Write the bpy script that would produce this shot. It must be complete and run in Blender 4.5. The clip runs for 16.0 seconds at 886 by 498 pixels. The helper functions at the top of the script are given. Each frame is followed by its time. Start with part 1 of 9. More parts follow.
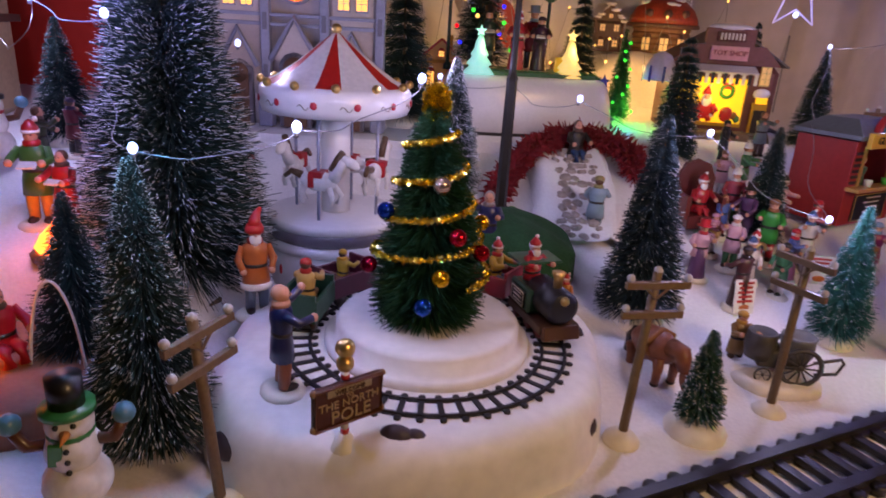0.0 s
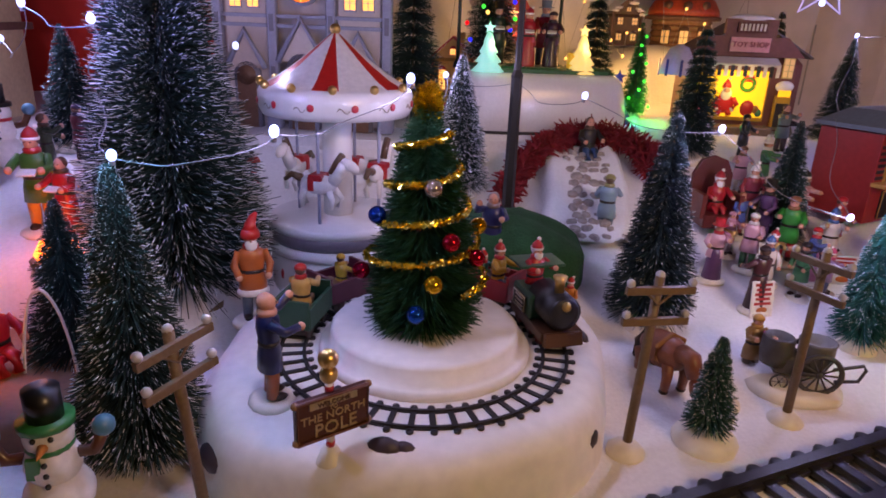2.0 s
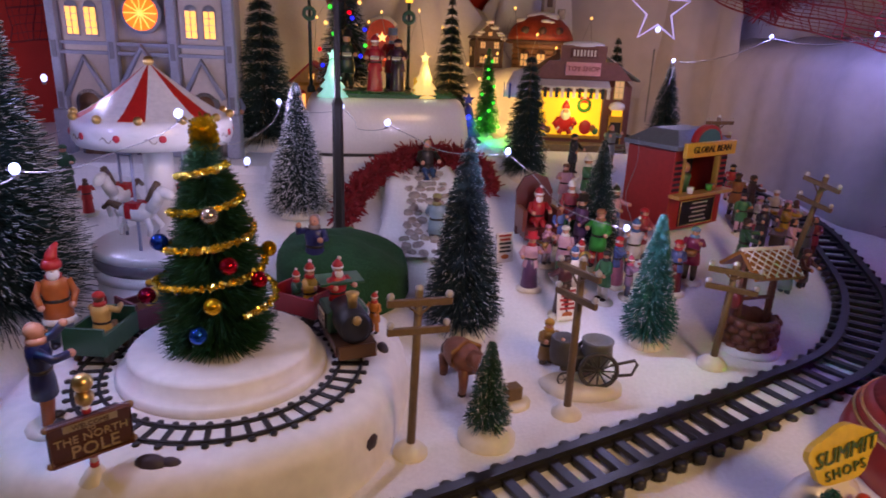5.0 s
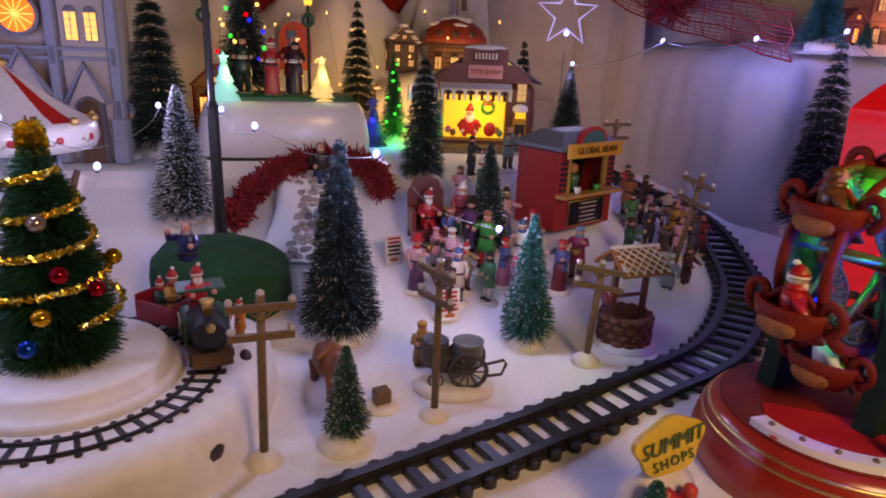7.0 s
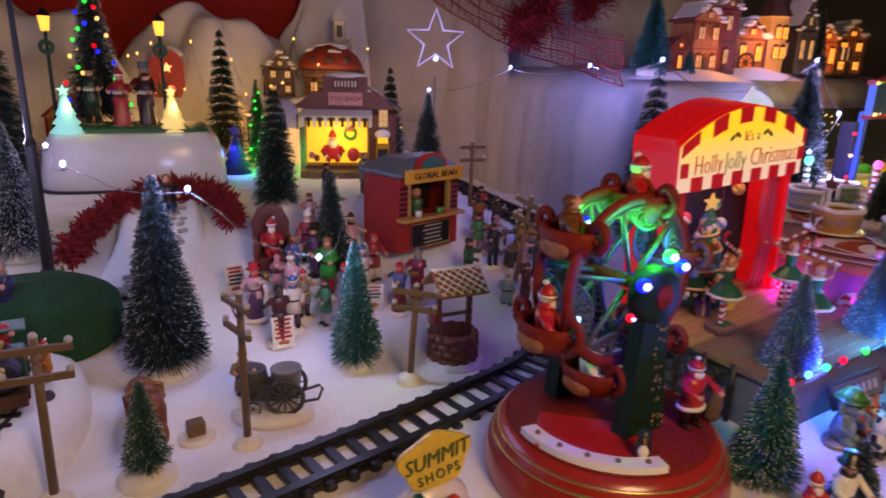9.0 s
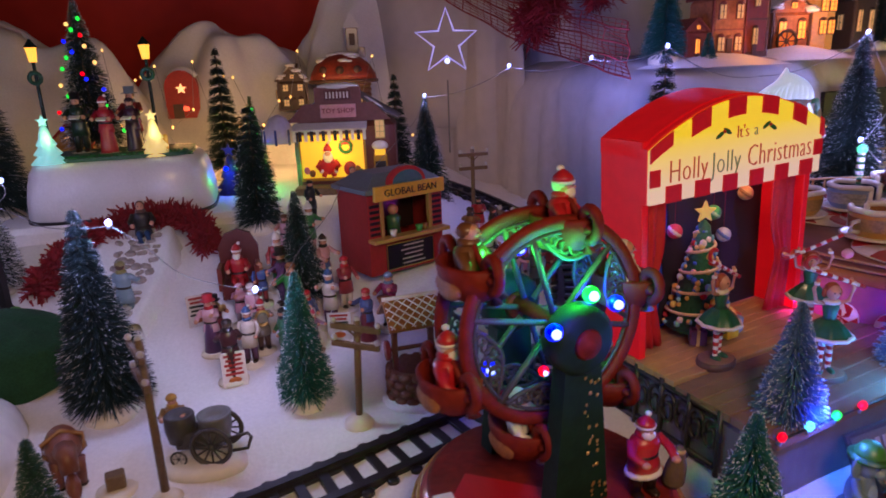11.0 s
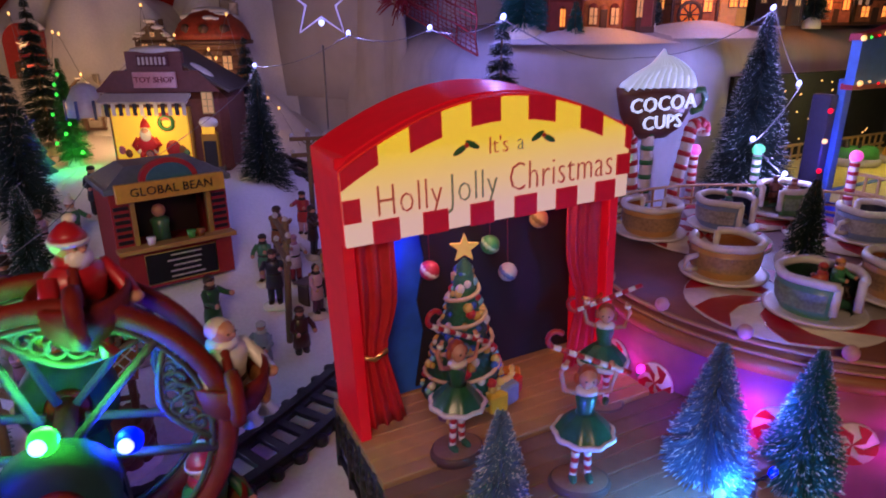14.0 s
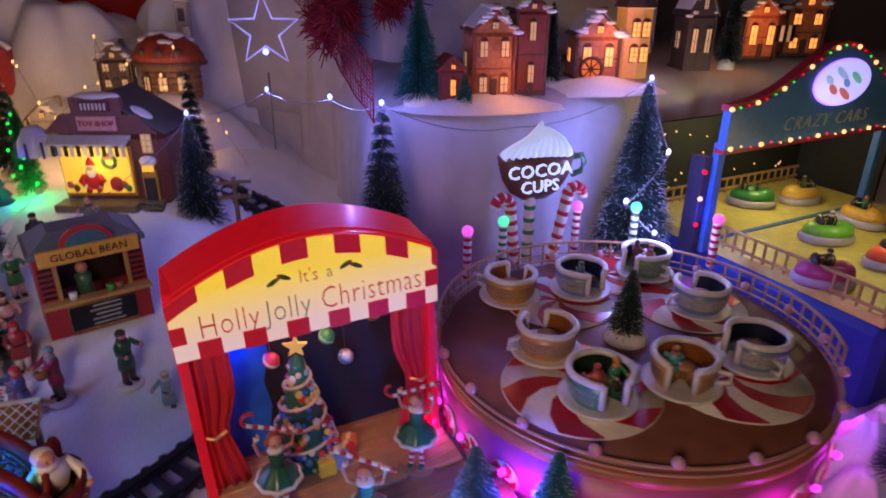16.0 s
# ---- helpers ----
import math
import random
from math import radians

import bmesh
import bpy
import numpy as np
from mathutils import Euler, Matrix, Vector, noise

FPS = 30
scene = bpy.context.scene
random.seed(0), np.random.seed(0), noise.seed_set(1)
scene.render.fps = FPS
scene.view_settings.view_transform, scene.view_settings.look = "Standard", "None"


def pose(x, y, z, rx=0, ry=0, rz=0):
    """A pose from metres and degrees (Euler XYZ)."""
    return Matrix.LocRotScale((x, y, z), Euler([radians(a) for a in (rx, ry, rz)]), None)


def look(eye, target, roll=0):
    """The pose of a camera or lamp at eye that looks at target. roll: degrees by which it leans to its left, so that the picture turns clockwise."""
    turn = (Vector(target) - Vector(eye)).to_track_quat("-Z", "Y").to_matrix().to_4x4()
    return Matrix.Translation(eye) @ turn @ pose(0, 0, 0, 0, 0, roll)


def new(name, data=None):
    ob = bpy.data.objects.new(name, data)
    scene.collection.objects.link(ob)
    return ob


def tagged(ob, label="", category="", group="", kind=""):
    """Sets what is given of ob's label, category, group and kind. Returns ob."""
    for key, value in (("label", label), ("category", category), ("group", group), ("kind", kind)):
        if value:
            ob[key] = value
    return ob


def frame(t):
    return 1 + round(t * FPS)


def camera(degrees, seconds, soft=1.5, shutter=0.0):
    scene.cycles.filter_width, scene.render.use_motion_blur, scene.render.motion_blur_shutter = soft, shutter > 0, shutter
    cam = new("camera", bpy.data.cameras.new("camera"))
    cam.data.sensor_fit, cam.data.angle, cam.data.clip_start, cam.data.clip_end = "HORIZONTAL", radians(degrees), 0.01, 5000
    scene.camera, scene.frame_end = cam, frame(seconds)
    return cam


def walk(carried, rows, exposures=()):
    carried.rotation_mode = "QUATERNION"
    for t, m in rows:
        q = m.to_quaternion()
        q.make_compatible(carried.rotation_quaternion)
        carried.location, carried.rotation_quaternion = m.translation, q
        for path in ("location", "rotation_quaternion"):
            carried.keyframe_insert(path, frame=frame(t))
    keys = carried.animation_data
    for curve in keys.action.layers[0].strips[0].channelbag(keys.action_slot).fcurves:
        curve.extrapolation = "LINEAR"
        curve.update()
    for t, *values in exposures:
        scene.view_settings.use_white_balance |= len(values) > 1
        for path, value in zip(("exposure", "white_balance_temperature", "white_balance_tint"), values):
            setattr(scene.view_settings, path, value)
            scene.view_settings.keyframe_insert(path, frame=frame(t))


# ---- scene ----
cam = camera(69.7, 16.0, 1.7, 0.5)
METRES, EYE, TILT, LEAN, TURN = 0.9, 0.219, -19.3, -3.45, 0.0
EXPOSURES = [(0.0, -0.01, 6930, 20), (6.5, -0.05, 6880, 20), (8.0, -0.12, 6620, 19), (9.8, -0.17, 6450, 19), (12.0, -0.6, 5820, 26), (12.5, -0.62, 5800, 28), (13.5, -0.62, 5950, 36), (14.5, -0.56, 5680, 39), (15.5, -0.44, 5500, 36), (16.0, -0.38, 5420, 35)]
ROWS = [
    (0.0, 0.0, 0.0, 0.0, 0.0, 0.0, -0.0),
    (0.5, 0.0003, 0.0186, 0.0064, 2.16, 0.58, -0.01),
    (1.0, -0.0012, 0.0241, 0.0064, 2.9, 0.19, -0.17),
    (1.5, 0.0069, 0.0221, 0.0021, 2.96, -0.1, 0.07),
    (2.0, 0.0211, 0.0136, 0.004, 2.45, -0.14, 0.51),
    (2.5, 0.0233, 0.0075, 0.0037, 2.14, -0.2, 0.5),
    (3.0, 0.0366, 0.0041, 0.0027, 1.35, -0.14, 0.46),
    (3.5, 0.0566, -0.0056, 0.006, 0.25, 0.1, 0.83),
    (4.0, 0.0774, -0.0125, 0.006, -1.33, 0.6, 1.56),
    (6.5, 0.174, -0.0226, 0.0007, -6.89, 1.08, 3.7),
    (7.0, 0.1908, -0.0239, -0.001, -7.95, 1.12, 3.96),
    (7.5, 0.2166, -0.025, -0.0029, -9.28, 1.14, 4.55),
    (8.0, 0.2435, -0.0224, -0.0031, -10.73, 1.14, 5.2),
    (8.5, 0.262, -0.0388, -0.0032, -11.42, 1.48, 5.51),
    (9.0, 0.2905, -0.0648, -0.0012, -13.64, 1.98, 6.42),
    (9.5, 0.2982, -0.095, -0.0023, -14.58, 2.34, 7.21),
    (12.0, 0.5316, 0.0386, 0.0197, -1.27, 2.94, 7.8),
    (12.5, 0.5774, 0.0531, 0.0317, -2.69, 1.54, 6.51),
    (13.0, 0.61, 0.0773, 0.0284, -5.2, -0.37, 6.07),
    (13.5, 0.6204, 0.0887, 0.0342, -6.6, -0.72, 6.01),
    (14.0, 0.6335, 0.0821, 0.0401, -6.86, -0.62, 6.21),
    (14.5, 0.6561, 0.0778, 0.0633, -7.5, -0.1, 6.61),
    (15.0, 0.6738, 0.0786, 0.0729, -8.8, -0.93, 7.22),
    (15.5, 0.7038, 0.0451, 0.0942, -8.23, -0.37, 7.2),
    (16.0, 0.7648, -0.0042, 0.1334, -5.62, -4.51, 5.15),
]
walk(cam, [(t, pose(0, 0, EYE, TILT, LEAN, TURN) @ pose(METRES * x, METRES * y, METRES * z, 90 + pitch, roll, yaw)) for t, x, y, z, yaw, pitch, roll in ROWS], EXPOSURES)

# ---------------------------------------------------------------- light
world = bpy.data.worlds.new("room_air")
scene.world = world
world.use_nodes = True
world.node_tree.nodes["Background"].inputs[0].default_value = (0.25, 0.2, 0.35, 1)
world.node_tree.nodes["Background"].inputs[1].default_value = 0.005

# Unseen warm area light added low in front of the table.
room_light = bpy.data.lights.new("unseen_warm_light", "AREA")
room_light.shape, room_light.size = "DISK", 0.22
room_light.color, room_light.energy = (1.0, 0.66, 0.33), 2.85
rl = new("unseen_warm_light", room_light)
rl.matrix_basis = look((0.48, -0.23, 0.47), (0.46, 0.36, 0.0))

COLD = (0.56, 0.56, 1.0)


# ---------------------------------------------------------------- materials
MATS = {}


def mat(name, color, rough=0.6, metal=0.0, vary=0.15, scale=300.0, bump=0.2, emit=None, power=0.0, coat=0.0, island=0.0, fine=6.0):
    """A node material: base colour with variation at two scales, fine relief, optional glow."""
    if name in MATS:
        return MATS[name]
    m = bpy.data.materials.new(name)
    m.use_nodes = True
    nt = m.node_tree
    bsdf = nt.nodes["Principled BSDF"]
    co = nt.nodes.new("ShaderNodeTexCoord")
    big = nt.nodes.new("ShaderNodeTexNoise")
    big.inputs["Scale"].default_value = scale / 8
    big.inputs["Detail"].default_value = 3
    small = nt.nodes.new("ShaderNodeTexNoise")
    small.inputs["Scale"].default_value = scale * fine / 6
    small.inputs["Detail"].default_value = 4
    nt.links.new(co.outputs["Object"], big.inputs["Vector"])
    nt.links.new(co.outputs["Object"], small.inputs["Vector"])
    both = nt.nodes.new("ShaderNodeMath")
    both.operation = "ADD"
    nt.links.new(big.outputs["Fac"], both.inputs[0])
    nt.links.new(small.outputs["Fac"], both.inputs[1])
    fac = both.outputs[0]
    if island:
        geo = nt.nodes.new("ShaderNodeNewGeometry")
        mul = nt.nodes.new("ShaderNodeMath")
        mul.operation = "MULTIPLY_ADD"
        mul.inputs[1].default_value = island
        nt.links.new(geo.outputs["Random Per Island"], mul.inputs[0])
        nt.links.new(fac, mul.inputs[2])
        fac = mul.outputs[0]
    span = nt.nodes.new("ShaderNodeMapRange")
    span.inputs["From Min"].default_value = 0.6
    span.inputs["From Max"].default_value = 1.4 + island
    span.inputs["To Min"].default_value = 1 - vary
    span.inputs["To Max"].default_value = 1 + vary
    nt.links.new(fac, span.inputs["Value"])
    tint = nt.nodes.new("ShaderNodeVectorMath")
    tint.operation = "SCALE"
    tint.inputs[0].default_value = color[:3]
    nt.links.new(span.outputs[0], tint.inputs["Scale"])
    nt.links.new(tint.outputs[0], bsdf.inputs["Base Color"])
    bsdf.inputs["Roughness"].default_value = rough
    bsdf.inputs["Metallic"].default_value = metal
    bsdf.inputs["Coat Weight"].default_value = coat
    bsdf.inputs["Coat Roughness"].default_value = 0.15
    if bump:
        bu = nt.nodes.new("ShaderNodeBump")
        bu.inputs["Strength"].default_value = bump
        bu.inputs["Distance"].default_value = 0.001
        nt.links.new(both.outputs[0], bu.inputs["Height"])
        nt.links.new(bu.outputs[0], bsdf.inputs["Normal"])
    if emit:
        bsdf.inputs["Emission Color"].default_value = (*emit, 1)
        bsdf.inputs["Emission Strength"].default_value = power
    MATS[name] = m
    return m


def paint(hexa, rough=0.38, coat=0.3):
    """Glossy craft paint of a colour given as six hex digits (display colour)."""
    c = [int(hexa[i : i + 2], 16) / 255 for i in (0, 2, 4)]
    c = [v / 12.92 if v < 0.04045 else ((v + 0.055) / 1.055) ** 2.4 for v in c]
    return mat("paint_" + hexa, c, rough, 0, 0.14, 260, 0.12, coat=coat)


def glow(name, color, power):
    return mat(name, color, 0.4, emit=color, power=power, bump=0, vary=0.0)


# ---------------------------------------------------------------- mesh building
class Mesh:
    """Collects vertices and faces; each shape takes a placement and a material slot."""

    def __init__(self):
        self.v, self.f, self.mi, self.sm, self.mats = [], [], [], [], []

    def slot(self, m):
        if m not in self.mats:
            self.mats.append(m)
        return self.mats.index(m)

    def add(self, verts, faces, m, at=None, smooth=False):
        n, s = len(self.v), self.slot(m)
        self.v += [tuple(at @ Vector(p)) for p in verts] if at is not None else [tuple(p) for p in verts]
        for f in faces:
            self.f.append([i + n for i in f])
            self.mi.append(s)
            self.sm.append(smooth)
        return self

    def box(self, size, m, at=None, bevel=None):
        hx, hy, hz = (s / 2 for s in size)
        b = min(hx, hy, hz) * 0.18 if bevel is None else bevel
        if b <= 0:
            vs = [(x * hx, y * hy, z * hz) for x in (-1, 1) for y in (-1, 1) for z in (-1, 1)]
            return self.add(vs, [(0, 1, 3, 2), (4, 6, 7, 5), (0, 4, 5, 1), (2, 3, 7, 6), (0, 2, 6, 4), (1, 5, 7, 3)], m, at)
        sg = [(x, y, z) for x in (-1, 1) for y in (-1, 1) for z in (-1, 1)]
        h, vs, idx = (hx, hy, hz), [], {}
        for s in sg:
            for a in range(3):
                idx[s, a] = len(vs)
                vs.append([s[k] * (h[k] - (0 if k == a else b)) for k in range(3)])
        fs = []
        for a in range(3):
            i, j = [k for k in range(3) if k != a]
            for w in (-1, 1):
                ring = []
                for p, q in ((-1, -1), (1, -1), (1, 1), (-1, 1)):
                    s = [0, 0, 0]
                    s[a], s[i], s[j] = w, p, q
                    ring.append(idx[tuple(s), a])
                fs.append(ring)
            for p in (-1, 1):
                for q in (-1, 1):
                    s0, s1 = [0, 0, 0], [0, 0, 0]
                    s0[a], s0[i], s0[j] = -1, p, q
                    s1[a], s1[i], s1[j] = 1, p, q
                    s0, s1 = tuple(s0), tuple(s1)
                    fs.append([idx[s0, i], idx[s1, i], idx[s1, j], idx[s0, j]])
        for s in sg:
            fs.append([idx[s, 0], idx[s, 1], idx[s, 2]])
        out = []
        for f in fs:
            p = [Vector(vs[i]) for i in f]
            nrm = (p[1] - p[0]).cross(p[2] - p[0])
            out.append(f if nrm.dot(sum(p, Vector())) > 0 else f[::-1])
        return self.add(vs, out, m, at)

    def lathe(self, prof, m, at=None, seg=16, smooth=True, squash=1.0, turn=1.0):
        """prof: (radius, height) from the bottom up, turned round z. Ends with a radius are closed."""
        full = turn >= 1.0
        n = seg if full else seg + 1
        vs, fs = [], []
        for r, z in prof:
            for k in range(n):
                a = 2 * math.pi * turn * k / seg
                vs.append((r * math.cos(a), r * squash * math.sin(a), z))
        for i in range(len(prof) - 1):
            for k in range(seg):
                a, b = i * n + k, i * n + (k + 1) % n
                fs.append((a, b, b + n, a + n))
        if full and prof[0][0] > 1e-6:
            fs.append(tuple(range(seg))[::-1])
        if full and prof[-1][0] > 1e-6:
            fs.append(tuple(range((len(prof) - 1) * n, (len(prof) - 1) * n + seg)))
        return self.add(vs, fs, m, at, smooth)

    def cyl(self, r, z0, z1, m, at=None, seg=12, r2=None, smooth=True):
        r2 = r if r2 is None else r2
        return self.lathe([(r, z0), (r2, z1)], m, at, seg, smooth)

    def ball(self, r, m, at=None, seg=12, rings=8, squash=(1, 1, 1)):
        prof = [(max(r * math.sin(math.pi * i / rings), 1e-7), -r * math.cos(math.pi * i / rings)) for i in range(rings + 1)]
        at = (at if at is not None else Matrix()) @ Matrix.Diagonal((*squash, 1))
        return self.lathe(prof, m, at, seg)

    def tube(self, pts, r, m, at=None, seg=6, r2=None, closed=False):
        pts = [Vector(p) for p in pts]
        n, vs, fs = len(pts), [], []
        up = Vector((0.13, 0.21, 0.97))
        for i, p in enumerate(pts):
            if closed:
                d = (pts[(i + 1) % n] - pts[i - 1]).normalized()
            else:
                d = (pts[min(i + 1, n - 1)] - pts[max(i - 1, 0)]).normalized()
            x = d.cross(up)
            if x.length < 1e-3:
                x = d.cross(Vector((1, 0, 0)))
            x.normalize()
            y = d.cross(x)
            rr = r if r2 is None else r + (r2 - r) * i / max(n - 1, 1)
            for k in range(seg):
                a = 2 * math.pi * k / seg
                vs.append(p + x * rr * math.cos(a) + y * rr * math.sin(a))
        for i in range(n if closed else n - 1):
            for k in range(seg):
                a, b = i * seg + k, i * seg + (k + 1) % seg
                c, e = (b + seg) % (n * seg), (a + seg) % (n * seg)
                fs.append((a, e, c, b))
        if not closed:
            fs.append(tuple(range(seg)))
            fs.append(tuple(range((n - 1) * seg, n * seg))[::-1])
        return self.add(vs, fs, m, at, True)

    def slab(self, outline, z0, z1, m, at=None, smooth=False):
        """A plate: an outline in x, y drawn up from z0 to z1."""
        n = len(outline)
        vs = [(x, y, z0) for x, y in outline] + [(x, y, z1) for x, y in outline]
        fs = [tuple(range(n))[::-1], tuple(range(n, 2 * n))]
        fs += [(i, (i + 1) % n, n + (i + 1) % n, n + i) for i in range(n)]
        return self.add(vs, fs, m, at, smooth)

    def data(self, name):
        me = bpy.data.meshes.new(name)
        me.from_pydata(self.v, [], self.f)
        for m in self.mats:
            me.materials.append(m)
        me.polygons.foreach_set("material_index", self.mi)
        me.polygons.foreach_set("use_smooth", self.sm)
        me.update()
        return me


def M(x=0, y=0, z=0, rx=0, ry=0, rz=0, s=1.0):
    return pose(x, y, z, rx, ry, rz) @ Matrix.Scale(s, 4)


def part(name, me, parent, label="", at=None, kind=""):
    """One mesh object under a thing or a part."""
    ob = new(name, me.data(name) if isinstance(me, Mesh) else me)
    ob.parent = parent
    if at is not None:
        ob.matrix_basis = at
    return tagged(ob, label, kind=kind)


def thing(name, label, category, at, group="", me=None, kind=""):
    """A top-level thing: an Empty at its base, or one mesh."""
    ob = new(name, me.data(name) if isinstance(me, Mesh) else me)
    ob.matrix_basis = at
    return tagged(ob, label, category, group, kind)


def lettering(text, size, m, depth=0.0006, align="CENTER", shear=0.0, space=1.0, thin=0.0):
    """The built-in font's letters as a mesh, upright in x, z, facing -y."""
    cu = bpy.data.curves.new("letters", "FONT")
    cu.body, cu.size, cu.extrude, cu.align_x, cu.align_y = text, size, depth, align, "CENTER"
    cu.shear, cu.space_character, cu.resolution_u, cu.offset = shear, space, 2, thin
    ob = bpy.data.objects.new("letters", cu)
    me = bpy.data.meshes.new_from_object(ob)
    bpy.data.objects.remove(ob)
    me.transform(pose(0, 0, 0, 90, 0, 0))
    me.materials.clear()
    me.materials.append(m)
    return me


def lamp(name, at, color, watts, radius=0.004):
    li = bpy.data.lights.new(name, "POINT")
    li.color, li.energy, li.shadow_soft_size = color, watts, radius
    ob = new(name, li)
    ob.location = at
    return ob


# ---------------------------------------------------------------- colours in use
SNOW = mat("snow_batting", (0.82, 0.81, 0.81), 0.9, 0, 0.09, 150, 0.4, fine=14)
GLAZE = mat("white_glaze", (0.80, 0.78, 0.76), 0.3, 0, 0.05, 160, 0.08, coat=0.4)
RESIN = mat("cream_resin", (0.78, 0.72, 0.58), 0.4, 0, 0.08, 200, 0.15)
BLACKPL = mat("black_plastic", (0.018, 0.017, 0.018), 0.42, 0, 0.2, 400, 0.15)
DARKWOOD = mat("brown_resin", (0.16, 0.10, 0.045), 0.5, 0, 0.25, 350, 0.3)
GREENPL = mat("dark_green_paint", (0.02, 0.09, 0.05), 0.35, 0, 0.2, 300, 0.1)
GOLD = mat("gold_paint", (0.75, 0.5, 0.18), 0.3, 0.9, 0.1, 300, 0.05)
TINSEL = mat("gold_tinsel", (0.85, 0.68, 0.13), 0.22, 1.0, 0.3, 300, 0.0, island=0.6)
GREY = mat("grey_ceramic", (0.30, 0.32, 0.42), 0.45, 0, 0.15, 260, 0.2)
FROSTED = mat("frosted_snow_resin", (0.82, 0.79, 0.74), 0.5, 0, 0.10, 120, 0.12)
COBBLE = mat("pale_cobble", (0.36, 0.31, 0.28), 0.7, 0, 0.5, 200, 0.6)
STONE = mat("painted_stone", (0.32, 0.29, 0.26), 0.6, 0, 0.35, 260, 0.5)
REDGLOSS = mat("red_gloss", (0.34, 0.024, 0.014), 0.28, 0, 0.12, 150, 0.06, coat=0.5)
REDBROWN = mat("red_brown_resin", (0.17, 0.014, 0.007), 0.62, 0, 0.4, 200, 0.45)
REDBROWN.node_tree.nodes["Principled BSDF"].inputs["Specular IOR Level"].default_value = 0.22
CHOC = mat("chocolate_paint", (0.13, 0.047, 0.028), 0.38, 0, 0.25, 120, 0.12)
BRISTLE = mat("dark_green_bristle", (0.016, 0.040, 0.036), 0.6, 0, 0.25, 300, 0.0, island=0.6)
BRISTLE_T = mat("teal_bristle", (0.018, 0.13, 0.11), 0.55, 0, 0.25, 300, 0.0, island=0.6)
BRISTLE_G = mat("deep_green_bristle", (0.009, 0.058, 0.022), 0.55, 0, 0.25, 300, 0.0, island=0.6)
BRISTLE_B = mat("blue_green_bristle", (0.09, 0.16, 0.30), 0.55, 0, 0.25, 300, 0.0, island=0.6)
FROST = mat("frost_flock", (0.78, 0.79, 0.82), 0.8, 0, 0.1, 300, 0.0)
MOSS = mat("green_felt", (0.014, 0.075, 0.03), 0.95, 0, 0.3, 500, 0.8)
REDMOSS = mat("red_moss", (0.22, 0.012, 0.018), 0.9, 0, 0.35, 400, 0.0, island=0.8)
REDWALL = mat("red_wall_cloth", (0.50, 0.025, 0.012), 0.8, 0, 0.12, 30, 0.2)
CLOTH = mat("grey_white_cloth", (0.46, 0.44, 0.47), 0.9, 0, 0.1, 40, 0.35)
WALLP = mat("plain_wall_paint", (0.22, 0.19, 0.17), 0.8, 0, 0.05, 10, 0.1)
WOOD = mat("light_wood_paint", (0.42, 0.24, 0.10), 0.5, 0, 0.15, 120, 0.15)
WIRE = mat("clear_wire", (0.22, 0.22, 0.24), 0.3, 0.2, 0.05, 300, 0.0)
LED_W = glow("cold_white_led", (0.42, 0.52, 1.0), 3.2)
LED_B = glow("blue_led", (0.004, 0.012, 1.0), 2.2)
LED_G = glow("green_led", (0.0, 1.0, 0.05), 1.6)
LED_R = glow("red_led", (1.0, 0.0, 0.008), 1.7)
LED_P = glow("pink_led", (1.0, 0.05, 0.75), 2.6)
LED_Y = glow("warm_led", (1.0, 0.55, 0.13), 2.0)
LED_C = glow("cyan_led", (0.10, 0.6, 1.0), 3.4)


# ---------------------------------------------------------------- the setting
def rise(x, y):
    """Height of the snow-covered ground."""
    def ramp(v, table):
        return float(np.interp(v, [a for a, _ in table], [b for _, b in table]))

    z = ramp(y, [(0.46, 0), (0.54, 0.02), (0.60, 0.045), (0.70, 0.085), (0.76, 0.10), (1.0, 0.115), (1.3, 0.13)])
    right = min(max((x - 0.47) / 0.12, 0), 1)
    z = z * (1 - right) + right * ramp(y, [(0.55, 0.0), (0.7, 0.03), (0.9, 0.05), (1.3, 0.06)])
    dip = min(max((0.43 - y) / 0.05, 0), 1) * min(max((0.42 - x) / 0.12, 0), 1)
    z -= 0.013 * dip * dip * (3 - 2 * dip)
    left = min(max((-0.16 - x) / 0.06, 0), 1)
    z = z * (1 - left) + left * ramp(y, [(0.372, 0.0), (0.402, 0.05), (0.48, 0.068), (0.62, 0.09), (0.9, 0.11), (1.3, 0.12)])
    return z


def build_ground():
    me = Mesh()
    nx, ny = 150, 96
    xs = np.linspace(-1.1, 1.7, nx)
    ys = np.linspace(0.06, 1.45, ny)
    vs = []
    for y in ys:
        for x in xs:
            n = noise.noise(Vector((x * 18, y * 18, 0))) * 0.0025 + noise.noise(Vector((x * 60, y * 60, 4))) * 0.0012
            vs.append((x, y, rise(x, y) + n - 0.001))
    fs = [(j * nx + i, j * nx + i + 1, (j + 1) * nx + i + 1, (j + 1) * nx + i) for j in range(ny - 1) for i in range(nx - 1)]
    me.add(vs, fs, SNOW, None, True)
    ob = thing("ground", "white snow batting spread over the display table", "snow", Matrix(), "", me, "structure")
    return ob


build_ground()

